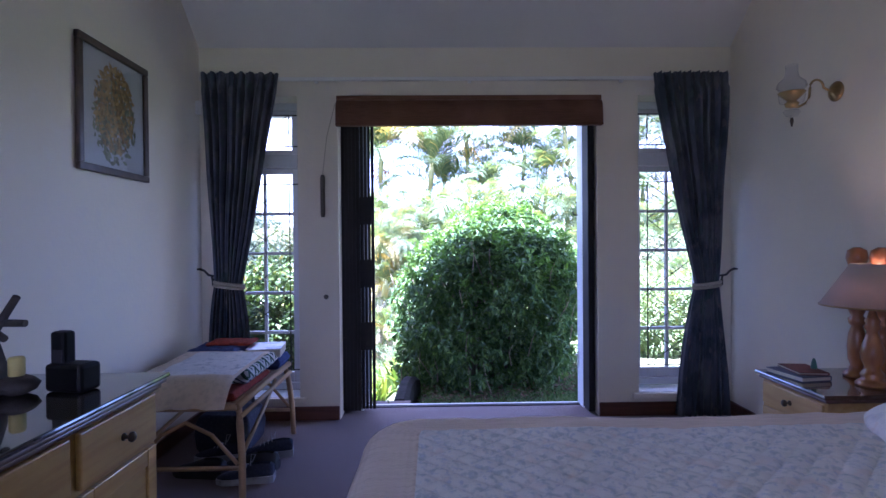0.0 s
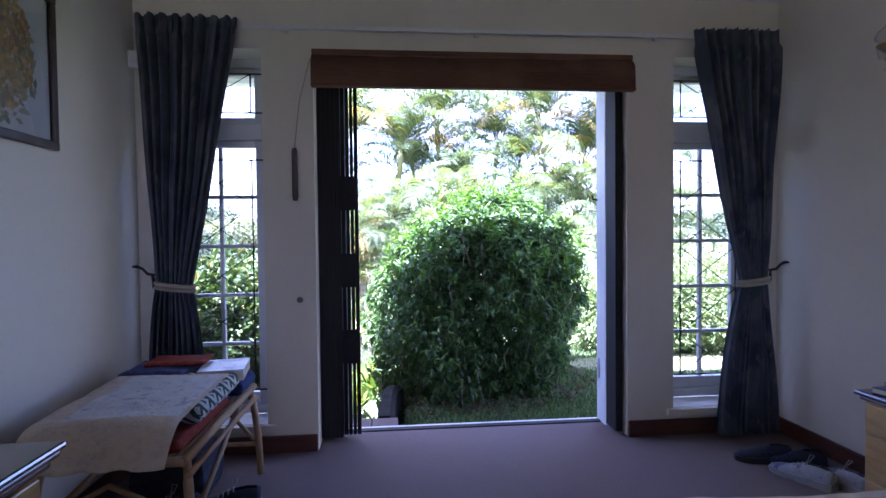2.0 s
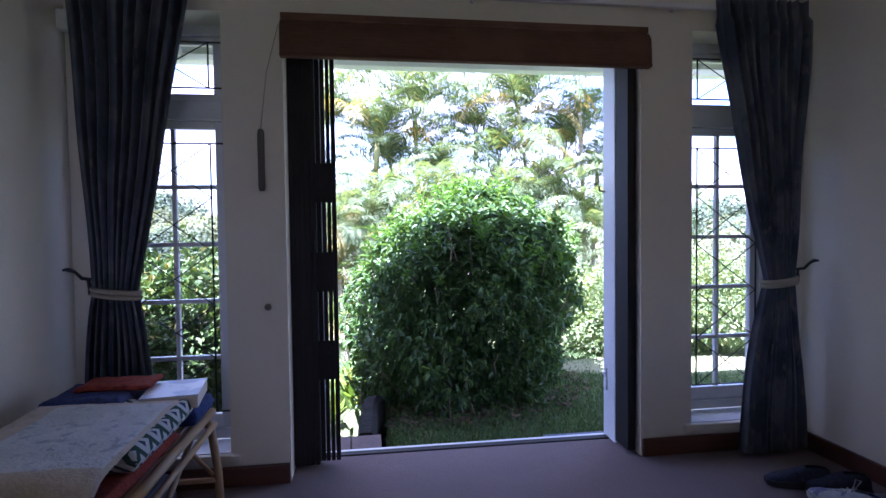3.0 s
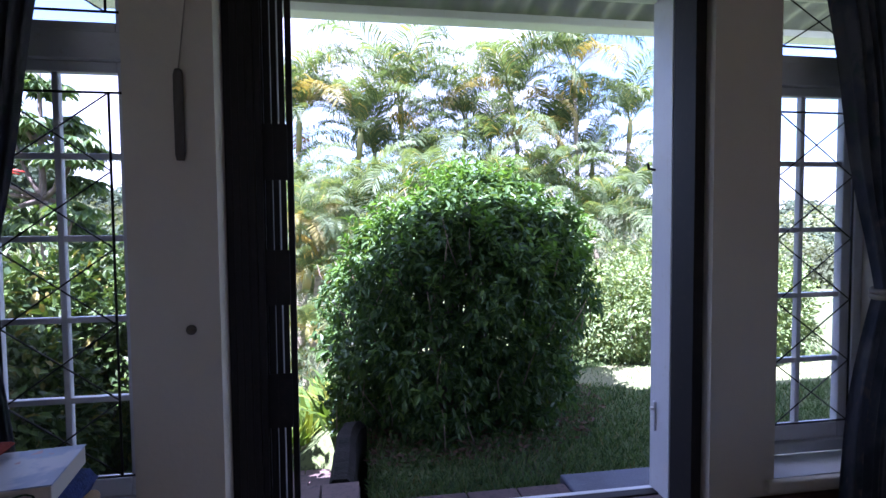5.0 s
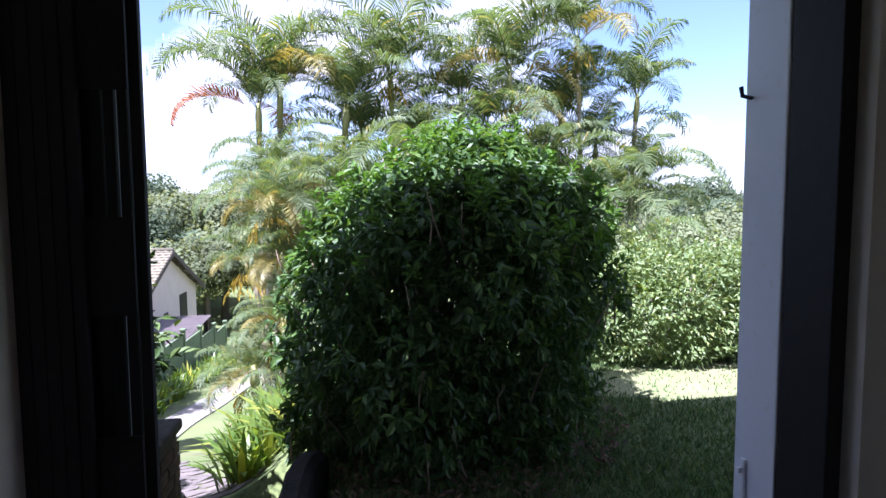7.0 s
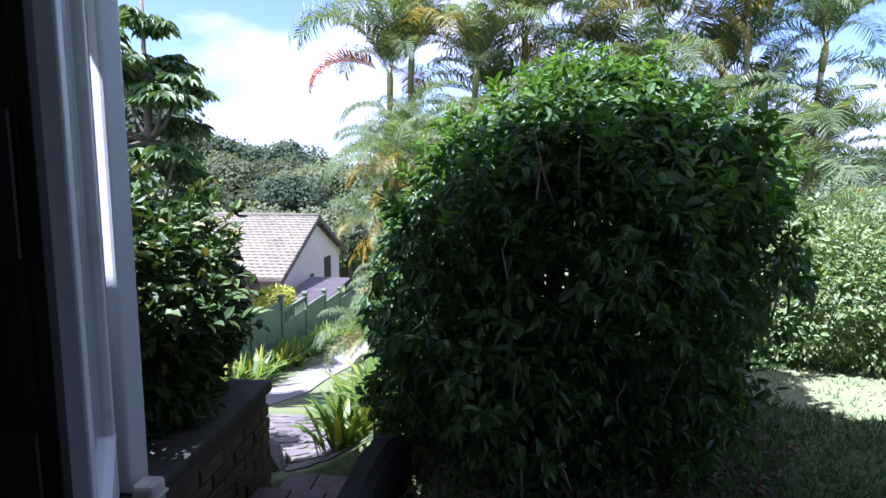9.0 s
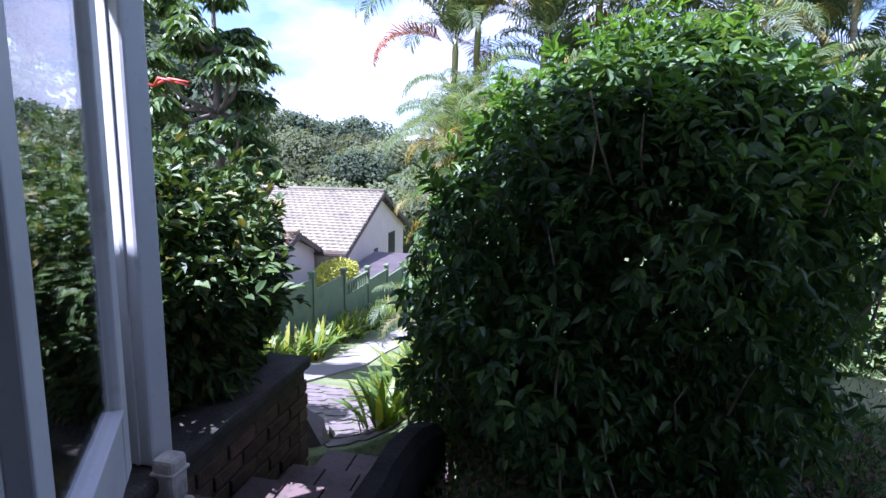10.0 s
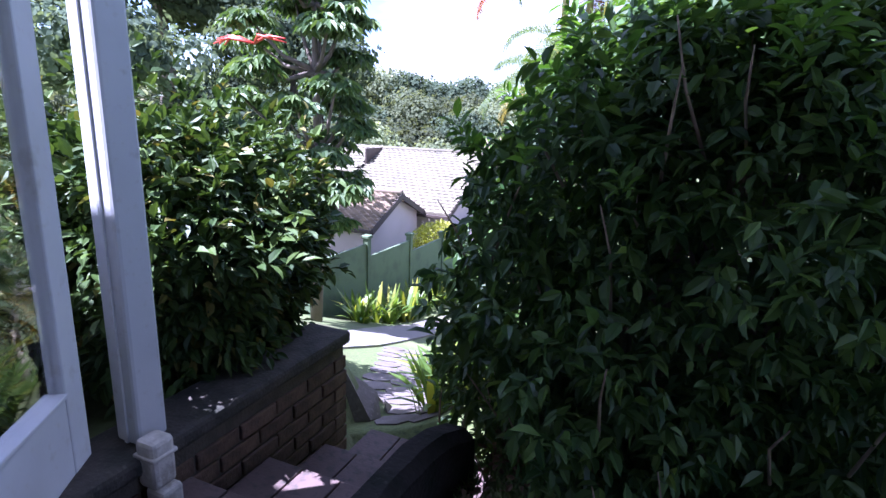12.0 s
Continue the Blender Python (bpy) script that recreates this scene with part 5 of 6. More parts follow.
M["cloth_cream"] = material("cream_embroidered_cloth", (0.60, 0.50, 0.40), 0.9, spots=((35, (0.50, 0.42, 0.34), 0.48, 0.66), (5, (0.66, 0.57, 0.48), 0.5, 0.75)), bump=0.3, bump_scale=110)
M["cloth_white"] = material("white_embroidered_panel", (0.62, 0.62, 0.63), 0.9, spots=((28, (0.40, 0.42, 0.46), 0.56, 0.66), (8, (0.70, 0.69, 0.68), 0.5, 0.7)), bump=0.4, bump_scale=90)
M["cloth_red"] = material("rust_red_wool", (0.30, 0.045, 0.022), 0.95, spots=((60, (0.18, 0.02, 0.012), 0.45, 0.7),), bump=0.6, bump_scale=150)
M["cloth_blue"] = material("deep_blue_wool", (0.05, 0.075, 0.21), 0.95, spots=((50, (0.025, 0.035, 0.11), 0.45, 0.7),), bump=0.6, bump_scale=150)
M["paper"] = material("glossy_magazine_cover", (0.55, 0.57, 0.62), 0.35, spots=((9, (0.24, 0.30, 0.46), 0.5, 0.6), (22, (0.45, 0.20, 0.20), 0.62, 0.68)))
M["page"] = material("paper_page_edges", (0.62, 0.56, 0.46), 0.9)
M["book_red"] = material("red_brown_book_cloth", (0.20, 0.055, 0.04), 0.6, spots=((12, (0.13, 0.035, 0.03), 0.45, 0.7),))
M["book_blue"] = material("dark_blue_book_cover", (0.05, 0.06, 0.12), 0.4)
M["plastic_black"] = material("black_phone_plastic", (0.005, 0.005, 0.006), 0.5, spots=((30, (0.008, 0.008, 0.009), 0.5, 0.8),), spec=0.2)
M["plastic_white"] = material("white_plastic", (0.72, 0.72, 0.70), 0.4)
M["rubber"] = material("dark_grey_rubber", (0.03, 0.03, 0.033), 0.8, bump=0.3)
M["navy"] = material("navy_shoe_mesh", (0.022, 0.028, 0.055), 0.85, spots=((60, (0.05, 0.055, 0.075), 0.5, 0.7),), bump=0.5, bump_scale=220)
M["silver_shoe"] = material("silver_grey_shoe_leather", (0.36, 0.37, 0.41), 0.55, spots=((14, (0.12, 0.13, 0.24), 0.52, 0.56), (40, (0.45, 0.46, 0.48), 0.55, 0.7)), bump=0.3, bump_scale=160)
M["shoe_white"] = material("off_white_rubber", (0.36, 0.36, 0.36), 0.7, spots=((20, (0.24, 0.23, 0.22), 0.5, 0.7),))
M["frame_dark"] = material("dark_brown_picture_frame", (0.055, 0.036, 0.024), 0.4, spots=((12, (0.10, 0.065, 0.04), 0.5, 0.75),))
M["print"] = material("pale_blue_print_paper", (0.44, 0.47, 0.50), 0.5, spots=((2.5, (0.38, 0.38, 0.36), 0.45, 0.75),))
M["ochre"] = material("ochre_printed_petals", (0.33, 0.22, 0.07), 0.7, island=0.45, spots=((30, (0.22, 0.13, 0.05), 0.45, 0.7),))
M["sage"] = material("sage_printed_leaves", (0.17, 0.19, 0.11), 0.7, island=0.4)
M["clearglass"] = glass_material("lamp_glass", (0.96, 0.96, 0.97), 0.05)
M["yellow"] = material("pale_yellow_wax", (0.55, 0.48, 0.16), 0.5)
M["driftwood"] = material("dark_driftwood", (0.05, 0.042, 0.035), 0.8, spots=((14, (0.09, 0.08, 0.065), 0.5, 0.75),), bump=0.5)
M["tassel"] = material("dull_beige_cord", (0.13, 0.115, 0.095), 0.85, bump=0.4, bump_scale=120)
M["green_glass"] = material("dull_green_ornament", (0.05, 0.13, 0.09), 0.4)

bulb_mat = bpy.data.materials.new("warm_bulb")
bulb_mat.use_nodes = True
bulb_mat.node_tree.nodes["Principled BSDF"].inputs["Emission Color"].default_value = (1.0, 0.62, 0.28, 1)
bulb_mat.node_tree.nodes["Principled BSDF"].inputs["Emission Strength"].default_value = 1.2


def chevron_material(name):
    """Knitted zigzag stripes in white, green and dark blue."""
    m = bpy.data.materials.new(name)
    m.use_nodes = True
    n, l = m.node_tree.nodes, m.node_tree.links

    def node(op, a, b=None):
        q = n.new("ShaderNodeMath")
        q.operation = op
        for i, s in enumerate((a, b)):
            if s is None:
                continue
            if isinstance(s, (int, float)):
                q.inputs[i].default_value = s
            else:
                l.new(s, q.inputs[i])
        return q.outputs[0]
    xyz = n.new("ShaderNodeSeparateXYZ")
    l.new(n.new("ShaderNodeTexCoord").outputs["Object"], xyz.inputs[0])
    zig = node("PINGPONG", node("MULTIPLY", xyz.outputs["Y"], 1.0), 0.045)
    s = node("ADD", node("ADD", xyz.outputs["Z"], node("MULTIPLY", xyz.outputs["X"], 0.8)), node("MULTIPLY", zig, 0.8))
    fr = node("FRACT", node("MULTIPLY", s, 13.0))
    ramp = n.new("ShaderNodeValToRGB")
    ramp.color_ramp.interpolation = "CONSTANT"
    e = ramp.color_ramp.elements
    e[0].color = (0.55, 0.56, 0.54, 1)
    e[1].position, e[1].color = 0.32, (0.03, 0.075, 0.055, 1)
    for pos, c in ((0.55, (0.55, 0.56, 0.54, 1)), (0.8, (0.035, 0.045, 0.09, 1))):
        q = e.new(pos)
        q.color = c
    l.new(fr, ramp.inputs["Fac"])
    p = n["Principled BSDF"]
    p.inputs["Roughness"].default_value = 0.95
    l.new(ramp.outputs["Color"], p.inputs["Base Color"])
    no = n.new("ShaderNodeTexNoise")
    no.inputs["Scale"].default_value = 170
    bp = n.new("ShaderNodeBump")
    bp.inputs["Strength"].default_value = 0.6
    l.new(no.outputs["Fac"], bp.inputs["Height"])
    l.new(bp.outputs["Normal"], p.inputs["Normal"])
    return m


M["chevron"] = chevron_material("zigzag_knit")


# ---- blind, rail, curtains ----
def blind():
    b = thing("roman_blind", "brown woven roman blind drawn up above the doorway", "blind", at=(0.2475, FRONT, 0))
    part("headrail", box(-0.91, 0.91, -0.035, -0.002, 2.195, 2.226, bevel=0.004), M["blind"], b)
    for k in range(5):
        z = 2.19 - 0.008 * k
        lo = 2.06 - 0.011 * k
        bm = bmesh.new()
        prof = [(-0.036 - 0.007 * k, z), (-0.042 - 0.007 * k, (z + lo) / 2), (-0.044 - 0.007 * k, lo + 0.01), (-0.039 - 0.007 * k, lo), (-0.034 - 0.007 * k, lo + 0.012), (-0.033 - 0.007 * k, z)]
        n = 24
        rows = []
        for i in range(n + 1):
            x = -0.91 + 1.82 * i / n
            sag = 0.006 * noise.noise(Vector((x * 3, k * 2.1, 0)))
            rows.append([bm.verts.new((x, y + sag, zz + sag * 0.6)) for y, zz in prof])
        for a, c in zip(rows, rows[1:]):
            for i in range(6):
                bm.faces.new((a[i], c[i], c[(i + 1) % 6], a[(i + 1) % 6])).smooth = True
        bm.faces.new(rows[0])
        bm.faces.new(rows[-1][::-1])
        part("fold", bm, M["blind"], b)
    part("bottom_bar", box(-0.912, 0.912, -0.075, -0.03, 2.012, 2.03, bevel=0.006), M["blind"], b)


blind()
rail = thing("curtain_rail", "thin white curtain rail along the window wall", "curtain rail", at=(0, FRONT - 0.04, 2.335))
part("track", box(LEFT + 0.02, RIGHT - 0.02, -0.012, 0.012, -0.012, 0.012, bevel=0.003), M["plastic_white"], rail)
for x in (-1.3, -0.8, 0.25, 1.3, 1.85):
    part("bracket", box(x - 0.012, x + 0.012, 0.012, 0.039, -0.02, 0.016, bevel=0.003), M["plastic_white"], rail)


def curtain(top, tie, bottom, zt, side, seed, label):
    c = thing("curtain", label, "curtain", at=(0, FRONT - 0.10, 0), group="curtains beside the door")
    rng = random.Random(seed)
    ph = [rng.uniform(0, 6.28) for _ in range(6)]
    nu, nz = 150, 60
    bm = bmesh.new()
    layers = []
    for off in (0.0, 0.004):
        rows = []
        for j in range(nz + 1):
            z = 2.36 - (2.36 - 0.025) * j / nz
            if z > zt:
                s = (2.36 - z) / (2.36 - zt)
                s = s ** 1.12
                a = [top[i] * (1 - s) + tie[i] * s for i in (0, 1)]
            else:
                s = (zt - z) / (zt - 0.02)
                s = s ** 0.7
                a = [tie[i] * (1 - s) + bottom[i] * s for i in (0, 1)]
            width = a[1] - a[0]
            amp = 0.012 + 0.028 * min(width / 0.5, 1.0)
            if z > 2.27:
                amp *= 0.45
            row = []
            for i in range(nu + 1):
                u = i / nu
                w = 2 * math.pi * 8 * u
                y = amp * (math.sin(w + ph[0] + 0.5 * math.sin(z * 1.3 + ph[1])) + 0.35 * math.sin(2.3 * w + ph[2] + z) ) + 0.008 * math.sin(7 * z + 5 * u + ph[3])
                x = a[0] + width * u + 0.006 * math.sin(w * 2 + ph[4]) + 0.008 * math.sin(3.1 * z + ph[5]) * (u - 0.5)
                row.append(bm.verts.new((x, y + off, z + (0.006 * math.sin(w * 2) if j == 0 else 0))))
            rows.append(row)
        layers.append(rows)
    for rows in layers:
        for p, q in zip(rows, rows[1:]):
            for i in range(nu):
                bm.faces.new((p[i], p[i + 1], q[i + 1], q[i])).smooth = True
    for i in range(nu):
        for j in (0, -1):
            bm.faces.new((layers[0][j][i], layers[0][j][i + 1], layers[1][j][i + 1], layers[1][j][i]))
    part("drape", bm, M["curtain"], c)
    zc = zt + 0.01
    xm, xr = (tie[0] + tie[1]) / 2, (tie[1] - tie[0]) / 2 + 0.012
    for d in (0, 0.022):
        ring = [(xm + xr * math.cos(a), 0.058 * math.sin(a), zc - d + 0.012 * side * math.cos(a)) for a in (2 * math.pi * k / 18 for k in range(19))]
        part("tieback_cord", bm_tube(bmesh.new(), ring, 0.011, 7, caps=False), M["cord"], c, "beige twisted tieback cord")
    hk = bmesh.new()
    hx = tie[0] - 0.03 if side < 0 else tie[1] + 0.03
    bm_tube(hk, [(hx, 0.095, zc + 0.05), (hx, 0.03, zc + 0.05), (hx + side * 0.01, -0.03, zc + 0.06), (hx + side * 0.03, -0.045, zc + 0.09), (hx + side * 0.06, -0.04, zc + 0.10)], [0.006, 0.007, 0.008, 0.007, 0.010], 7)
    bm_tube(hk, [(hx, 0.0, zc + 0.052), (hx - side * 0.012, -0.01, zc + 0.02), (hx - side * 0.01, -0.012, zc - 0.015)], [0.008, 0.010, 0.006], 7)
    bm_lathe(hk, [(0.018, -0.006), (0.020, 0.0), (0.012, 0.006)], 10, (hx + side * 0.062, -0.04, zc + 0.10))
    part("hook", hk, M["black"], c, "black iron tieback hook")
    return c


curtain((-1.535, -1.03), (-1.462, -1.292), (-1.535, -1.21), 0.945, -1, 5, "blue-grey patterned curtain tied back beside the bench")
curtain((1.50, 2.01), (1.772, 1.928), (1.645, 2.0), 0.915, 1, 8, "blue-grey patterned curtain tied back, hanging to the carpet")


# ---- wall things ----
def picture():
    p = thing("framed_picture", "dark-framed botanical print of ochre flowers", "picture", at=(LEFT, 2.655, 1.87))
    w, h, d = 0.295, 0.31, 0.026
    for a in ((-w, w, h - 0.035, h), (-w, w, -h, -h + 0.035)):
        part("frame_rail", box(0.002, d, a[0], a[1], a[2], a[3], bevel=0.005), M["frame_dark"], p)
    for a in ((-w, -w + 0.035), (w - 0.035, w)):
        part("frame_stile", box(0.003, d - 0.001, a[0], a[1], -h + 0.035, h - 0.035, bevel=0.005), M["frame_dark"], p)
    part("print", box(0.002, 0.010, -w + 0.03, w - 0.03, -h + 0.03, h - 0.03), M["print"], p)
    rng = random.Random(6)
    for nm, mat, n in (("printed_flower", M["ochre"], 760), ("printed_leaf", M["sage"], 300)):
        bm = bmesh.new()
        for k in range(n):
            a, r = rng.uniform(0, 6.28), rng.random() ** 0.6
            y, z = 0.165 * r * math.cos(a), 0.02 + 0.215 * r * math.sin(a)
            if mat == M["sage"]:
                y, z = y * 1.1, z - 0.06
            s, t = rng.uniform(0.010, 0.026), rng.uniform(0, 3.14)
            x = 0.0104 + 0.0016 * rng.random()
            vs = [bm.verts.new((x, y + s * c * math.cos(t) - 0.5 * s * q * math.sin(t), z + s * c * math.sin(t) + 0.5 * s * q * math.cos(t))) for c, q in ((-1, 0), (-0.2, -1), (1, 0), (-0.2, 1))]
            bm.faces.new(vs)
        part(nm, bm, mat, p)
    pane = part("glazing", box(0.0145, 0.0165, -w + 0.034, w - 0.034, -h + 0.034, h - 0.034), M["glass"], p)
    pane.visible_shadow = False


picture()


def sconce():
    s = thing("wall_lamp", "brass swan-neck wall lamp with a glass chimney, unlit", "wall lamp", at=(RIGHT, 2.67, 1.975))
    bm = bm_lathe(bmesh.new(), [(0.050, 0.0), (0.052, 0.006), (0.044, 0.016), (0.030, 0.022), (0.014, 0.034)], 22)
    bmesh.ops.rotate(bm, matrix=Matrix.Rotation(radians(-90), 3, "Y"), verts=bm.verts)
    part("backplate", bm, M["brass"], s)
    pts = [(-0.03, 0, 0)]
    for k in range(9):
        a = math.pi * k / 8
        pts.append((-0.07 - 0.035 * (1 - math.cos(a)) + 0.0, 0, 0.02 + 0.04 * math.sin(a)))
    pts += [(-0.145, 0, -0.03), (-0.165, 0, -0.06), (-0.20, 0, -0.078), (-0.235, 0, -0.08)]
    part("arm", bm_tube(bmesh.new(), pts, 0.006, 8), M["brass"], s)
    part("cup", bm_lathe(bmesh.new(), [(0.008, -0.085), (0.028, -0.078), (0.034, -0.060), (0.020, -0.050), (0.060, -0.012), (0.064, -0.006), (0.060, -0.004), (0.016, -0.046)], 22, (-0.235, 0, 0)), M["brass"], s)
    bowl = part("oil_font", bm_lathe(bmesh.new(), [(0.020, -0.072), (0.055, -0.055), (0.062, -0.020), (0.040, -0.006), (0.010, -0.004)], 22, (-0.235, 0, 0)), M["clearglass"], s, "clear glass font")
    ch = part("chimney", bm_lathe(bmesh.new(), [(0.050, 0.0), (0.070, 0.022), (0.064, 0.045), (0.036, 0.070), (0.028, 0.10), (0.030, 0.135), (0.028, 0.135), (0.026, 0.10), (0.034, 0.069), (0.061, 0.045), (0.067, 0.022), (0.047, 0.001)], 24, (-0.235, 0, 0)), M["clearglass"], s, "clear glass chimney")
    part("drip_glass", bm_lathe(bmesh.new(), [(0.030, -0.095), (0.038, -0.105), (0.026, -0.125), (0.008, -0.132)], 18, (-0.235, 0, 0)), M["clearglass"], s)
    part("finial", bm_lathe(bmesh.new(), [(0.003, -0.180), (0.004, -0.175), (0.009, -0.150), (0.006, -0.134)], 10, (-0.235, 0, 0)), M["bronze"], s)


sconce()
pir = thing("alarm_sensor", "small white plastic alarm sensor high in the corner", "alarm sensor", at=(LEFT + 0.029, 3.63, 2.14))
part("housing", box(-0.028, 0.028, -0.045, -0.001, -0.045, 0.045, bevel=0.009), M["plastic_white"], pir)
part("lens", box(-0.02, 0.02, -0.049, -0.044, -0.03, 0.008, bevel=0.002), M["plastic_white"], pir)

cleat = thing("blind_cord", "dark bundled blind cord hanging beside the doorway", "blind cord", at=(-0.765, FRONT, 0))
part("tassel", bm_tube(bmesh.new(), [(0.0, -0.012, 1.685), (0.001, -0.016, 1.67), (0.001, -0.016, 1.42), (0.0, -0.012, 1.40)], [0.012, 0.016, 0.016, 0.012], 8), M["tassel"], cleat)
part("cord", bm_tube(bmesh.new(), [(0.0, -0.008, 1.69), (0.03, -0.006, 1.95), (0.09, -0.006, 2.18)], 0.0022, 5), M["cord"], cleat)
part("cleat", box(-0.012, 0.012, -0.02, -0.001, 1.60, 1.66, bevel=0.004), M["plastic_white"], cleat)
knob = single("wall_stop", bm_lathe(bmesh.new(), [(0.016, 0.0), (0.017, 0.006), (0.010, 0.012), (0.004, 0.013)], 14), M["tassel"], "small beige knob fixed to the wall beside the doorway", "wall knob")
knob.matrix_basis = pose(-0.75, FRONT - 0.001, 0.85, 90, 0, 0)


# ---- bed ----
def bed():
    b = thing("bed", "double bed standing with its head at the wall", "bed", at=(0, 0, 0))
    part("base", box(-0.10, 1.97, 0.76, 1.60, 0.10, 0.36, bevel=0.02), M["quilt_edge"], b)
    part("mattress", box(-0.12, 1.98, 0.73, 1.63, 0.362, 0.585, bevel=0.05), M["pillow"], b)
    for x in (-0.08, 1.88):
        for y in (0.8, 1.56):
            part("leg", bm_tube(bmesh.new(), [(x, y, 0.0), (x, y, 0.12)], 0.03, 10), M["turned"], b)
    part("headboard", box(1.985, 2.045, 0.66, 1.72, 0.0, 0.98, bevel=0.02), M["turned"], b)


bed()


def quilt():
    q_thing = thing("quilt", "pale diamond-quilted bedspread with a cream border over the bed", "bedspread")
    x0, x1, y0, y1, zt, r, drop = -0.232, 1.975, 0.66, 1.735, 0.64, 0.08, 0.40

    def bend(s, lo, hi):
        """Along the cloth: place and fall past the edges."""
        if s < lo:
            d = lo - s
            a = min(d / r, math.pi / 2)
            return lo - r * math.sin(a), -r * (1 - math.cos(a)) - max(d - r * math.pi / 2, 0)
        if s > hi:
            d = s - hi
            a = min(d / r, math.pi / 2)
            return hi + r * math.sin(a), -r * (1 - math.cos(a)) - max(d - r * math.pi / 2, 0)
        return s, 0.0
    nx, ny = 420, 260
    sx = np.linspace(x0 + r - drop, x1, nx)
    sy = np.linspace(y0 + r - drop, y1 - r + drop, ny)
    v, f, mats = [], [], []
    for yy in sy:
        for xx in sx:
            px, dx = bend(xx, x0 + r, 9)
            py, dy = bend(yy, y0 + r, y1 - r)
            edge = min(xx - x0, yy - y0, y1 - yy)
            for end, sg in ((y1, 1), (y0, -1)):
                cu, cv = (x0 + 0.2 - px) / 0.2, (sg * (py - end) + 0.2) / 0.2
                if cu > 0 and cv > 0:
                    k = max(cu, cv) / math.hypot(cu, cv)
                    px, py = x0 + 0.2 - 0.2 * cu * k, end + sg * (0.2 * cv * k - 0.2)
            a, b = (xx + yy) * 2 * math.pi / 0.082, (xx - yy) * 2 * math.pi / 0.082
            if edge > 0.17:
                z = 0.011 * min(abs(math.sin(a / 2)), abs(math.sin(b / 2))) ** 0.6 - 0.004
            else:
                along = (yy if xx - x0 < min(yy - y0, y1 - yy) else xx)
                z = 0.0035 * abs(math.sin(edge * 2 * math.pi / 0.045)) + 0.003 * noise.noise(Vector((xx * 14, yy * 14, 3)))
            z += 0.012 * noise.noise(Vector((xx * 2.2, yy * 2.2, 0))) + 0.004 * noise.noise(Vector((xx * 9, yy * 9, 1)))
            z += 0.06 * min(max((xx - 1.35) / 0.35, 0), 1) * min(1, max(0, edge / 0.2))
            hang = max(-dx, -dy)
            wob = 0.008 * math.sin((yy if dx < dy else xx) * 16) * min(hang / 0.2, 1)
            v.append((px - (wob if dx < dy else 0), py + (wob if dy < dx and yy > 1 else -wob if dy < dx else 0), zt + z + min(dx, dy)))
    for j in range(ny - 1):
        for i in range(nx - 1):
            f.append((j * nx + i, j * nx + i + 1, (j + 1) * nx + i + 1, (j + 1) * nx + i))
            e = min(sx[i] - x0, sy[j] - y0, y1 - sy[j])
            mats.append(0 if e > 0.17 else 1)
    for nm, mat, pick in (("centre_panel", M["quilt"], 0), ("border", M["quilt_edge"], 1)):
        faces = [q for q, k in zip(f, mats) if k == pick]
        used = {k: i for i, k in enumerate(sorted({k for q in faces for k in q}))}
        me = array_mesh(nm, [v[k] for k in used], [tuple(used[k] for k in q) for q in faces], mat)
        me.polygons.foreach_set("use_smooth", [True] * len(faces))
        ob = new(nm, me)
        ob.parent = q_thing


quilt()


def pillow(x, y, z, sx, sy, sz, turn, tilt, label):
    bm = bmesh.new()
    bmesh.ops.create_uvsphere(bm, u_segments=36, v_segments=20, radius=1.0)
    for v in bm.verts:
        c = v.co
        px = math.copysign(abs(c.x) ** 0.55, c.x)
        py = math.copysign(abs(c.y) ** 0.55, c.y)
        v.co = Vector((px * sx, py * sy, c.z * sz * (1 - 0.35 * max(abs(px), abs(py)) ** 4) + 0.012 * noise.noise(Vector((px * 3, py * 3, x)))))
    for f in bm.faces:
        f.smooth = True
    ob = single("pillow", bm, M["pillow"], label, "pillow")
    ob.matrix_basis = pose(x, y, z, 0, tilt, turn)


pillow(1.60, 1.22, 0.70, 0.34, 0.43, 0.075, 0, -10, "plump floral cotton pillow at the head of the bed")


# ---- bedside cabinet and what stands on it ----
def handle(parent, x, y, z, mat):
    bm = bmesh.new()
    bm_lathe(bm, [(0.012, 0), (0.012, 0.004), (0.006, 0.008), (0.006, 0.016), (0.015, 0.022), (0.016, 0.030), (0.010, 0.036), (0.003, 0.038)], 14)
    ob = part("knob", bm, mat, parent, "dark bronze knob")
    return ob


def bedside():
    b = thing("bedside_cabinet", "small pine bedside cabinet with a polished top", "bedside cabinet", at=(1.60, 2.345, 0))
    w = 0.235
    part("carcass", box(0.02, 0.45, -w + 0.015, w - 0.015, 0.06, 0.535, bevel=0.004), M["pine_pale"], b)
    part("plinth", box(0.03, 0.45, -w + 0.03, w - 0.03, 0.0, 0.058), M["mahogany"], b)
    part("moulding", box(0.003, 0.455, -w + 0.003, w - 0.003, 0.536, 0.552, bevel=0.006), M["mahogany"], b)
    part("top", box(-0.012, 0.46, -w - 0.01, w + 0.01, 0.553, 0.572, bevel=0.007), M["polished_top"], b, "polished brown top")
    for z0, z1 in ((0.42, 0.525), (0.24, 0.405), (0.075, 0.225)):
        d = part("drawer", box(0.006, 0.0195, -w + 0.03, w - 0.03, z0, z1, bevel=0.005), M["pine_pale"], b)
        k = handle(d, 0, 0, 0, M["bronze"])
        k.matrix_basis = pose(0.006, 0, (z0 + z1) / 2, 0, -90, 0)


bedside()


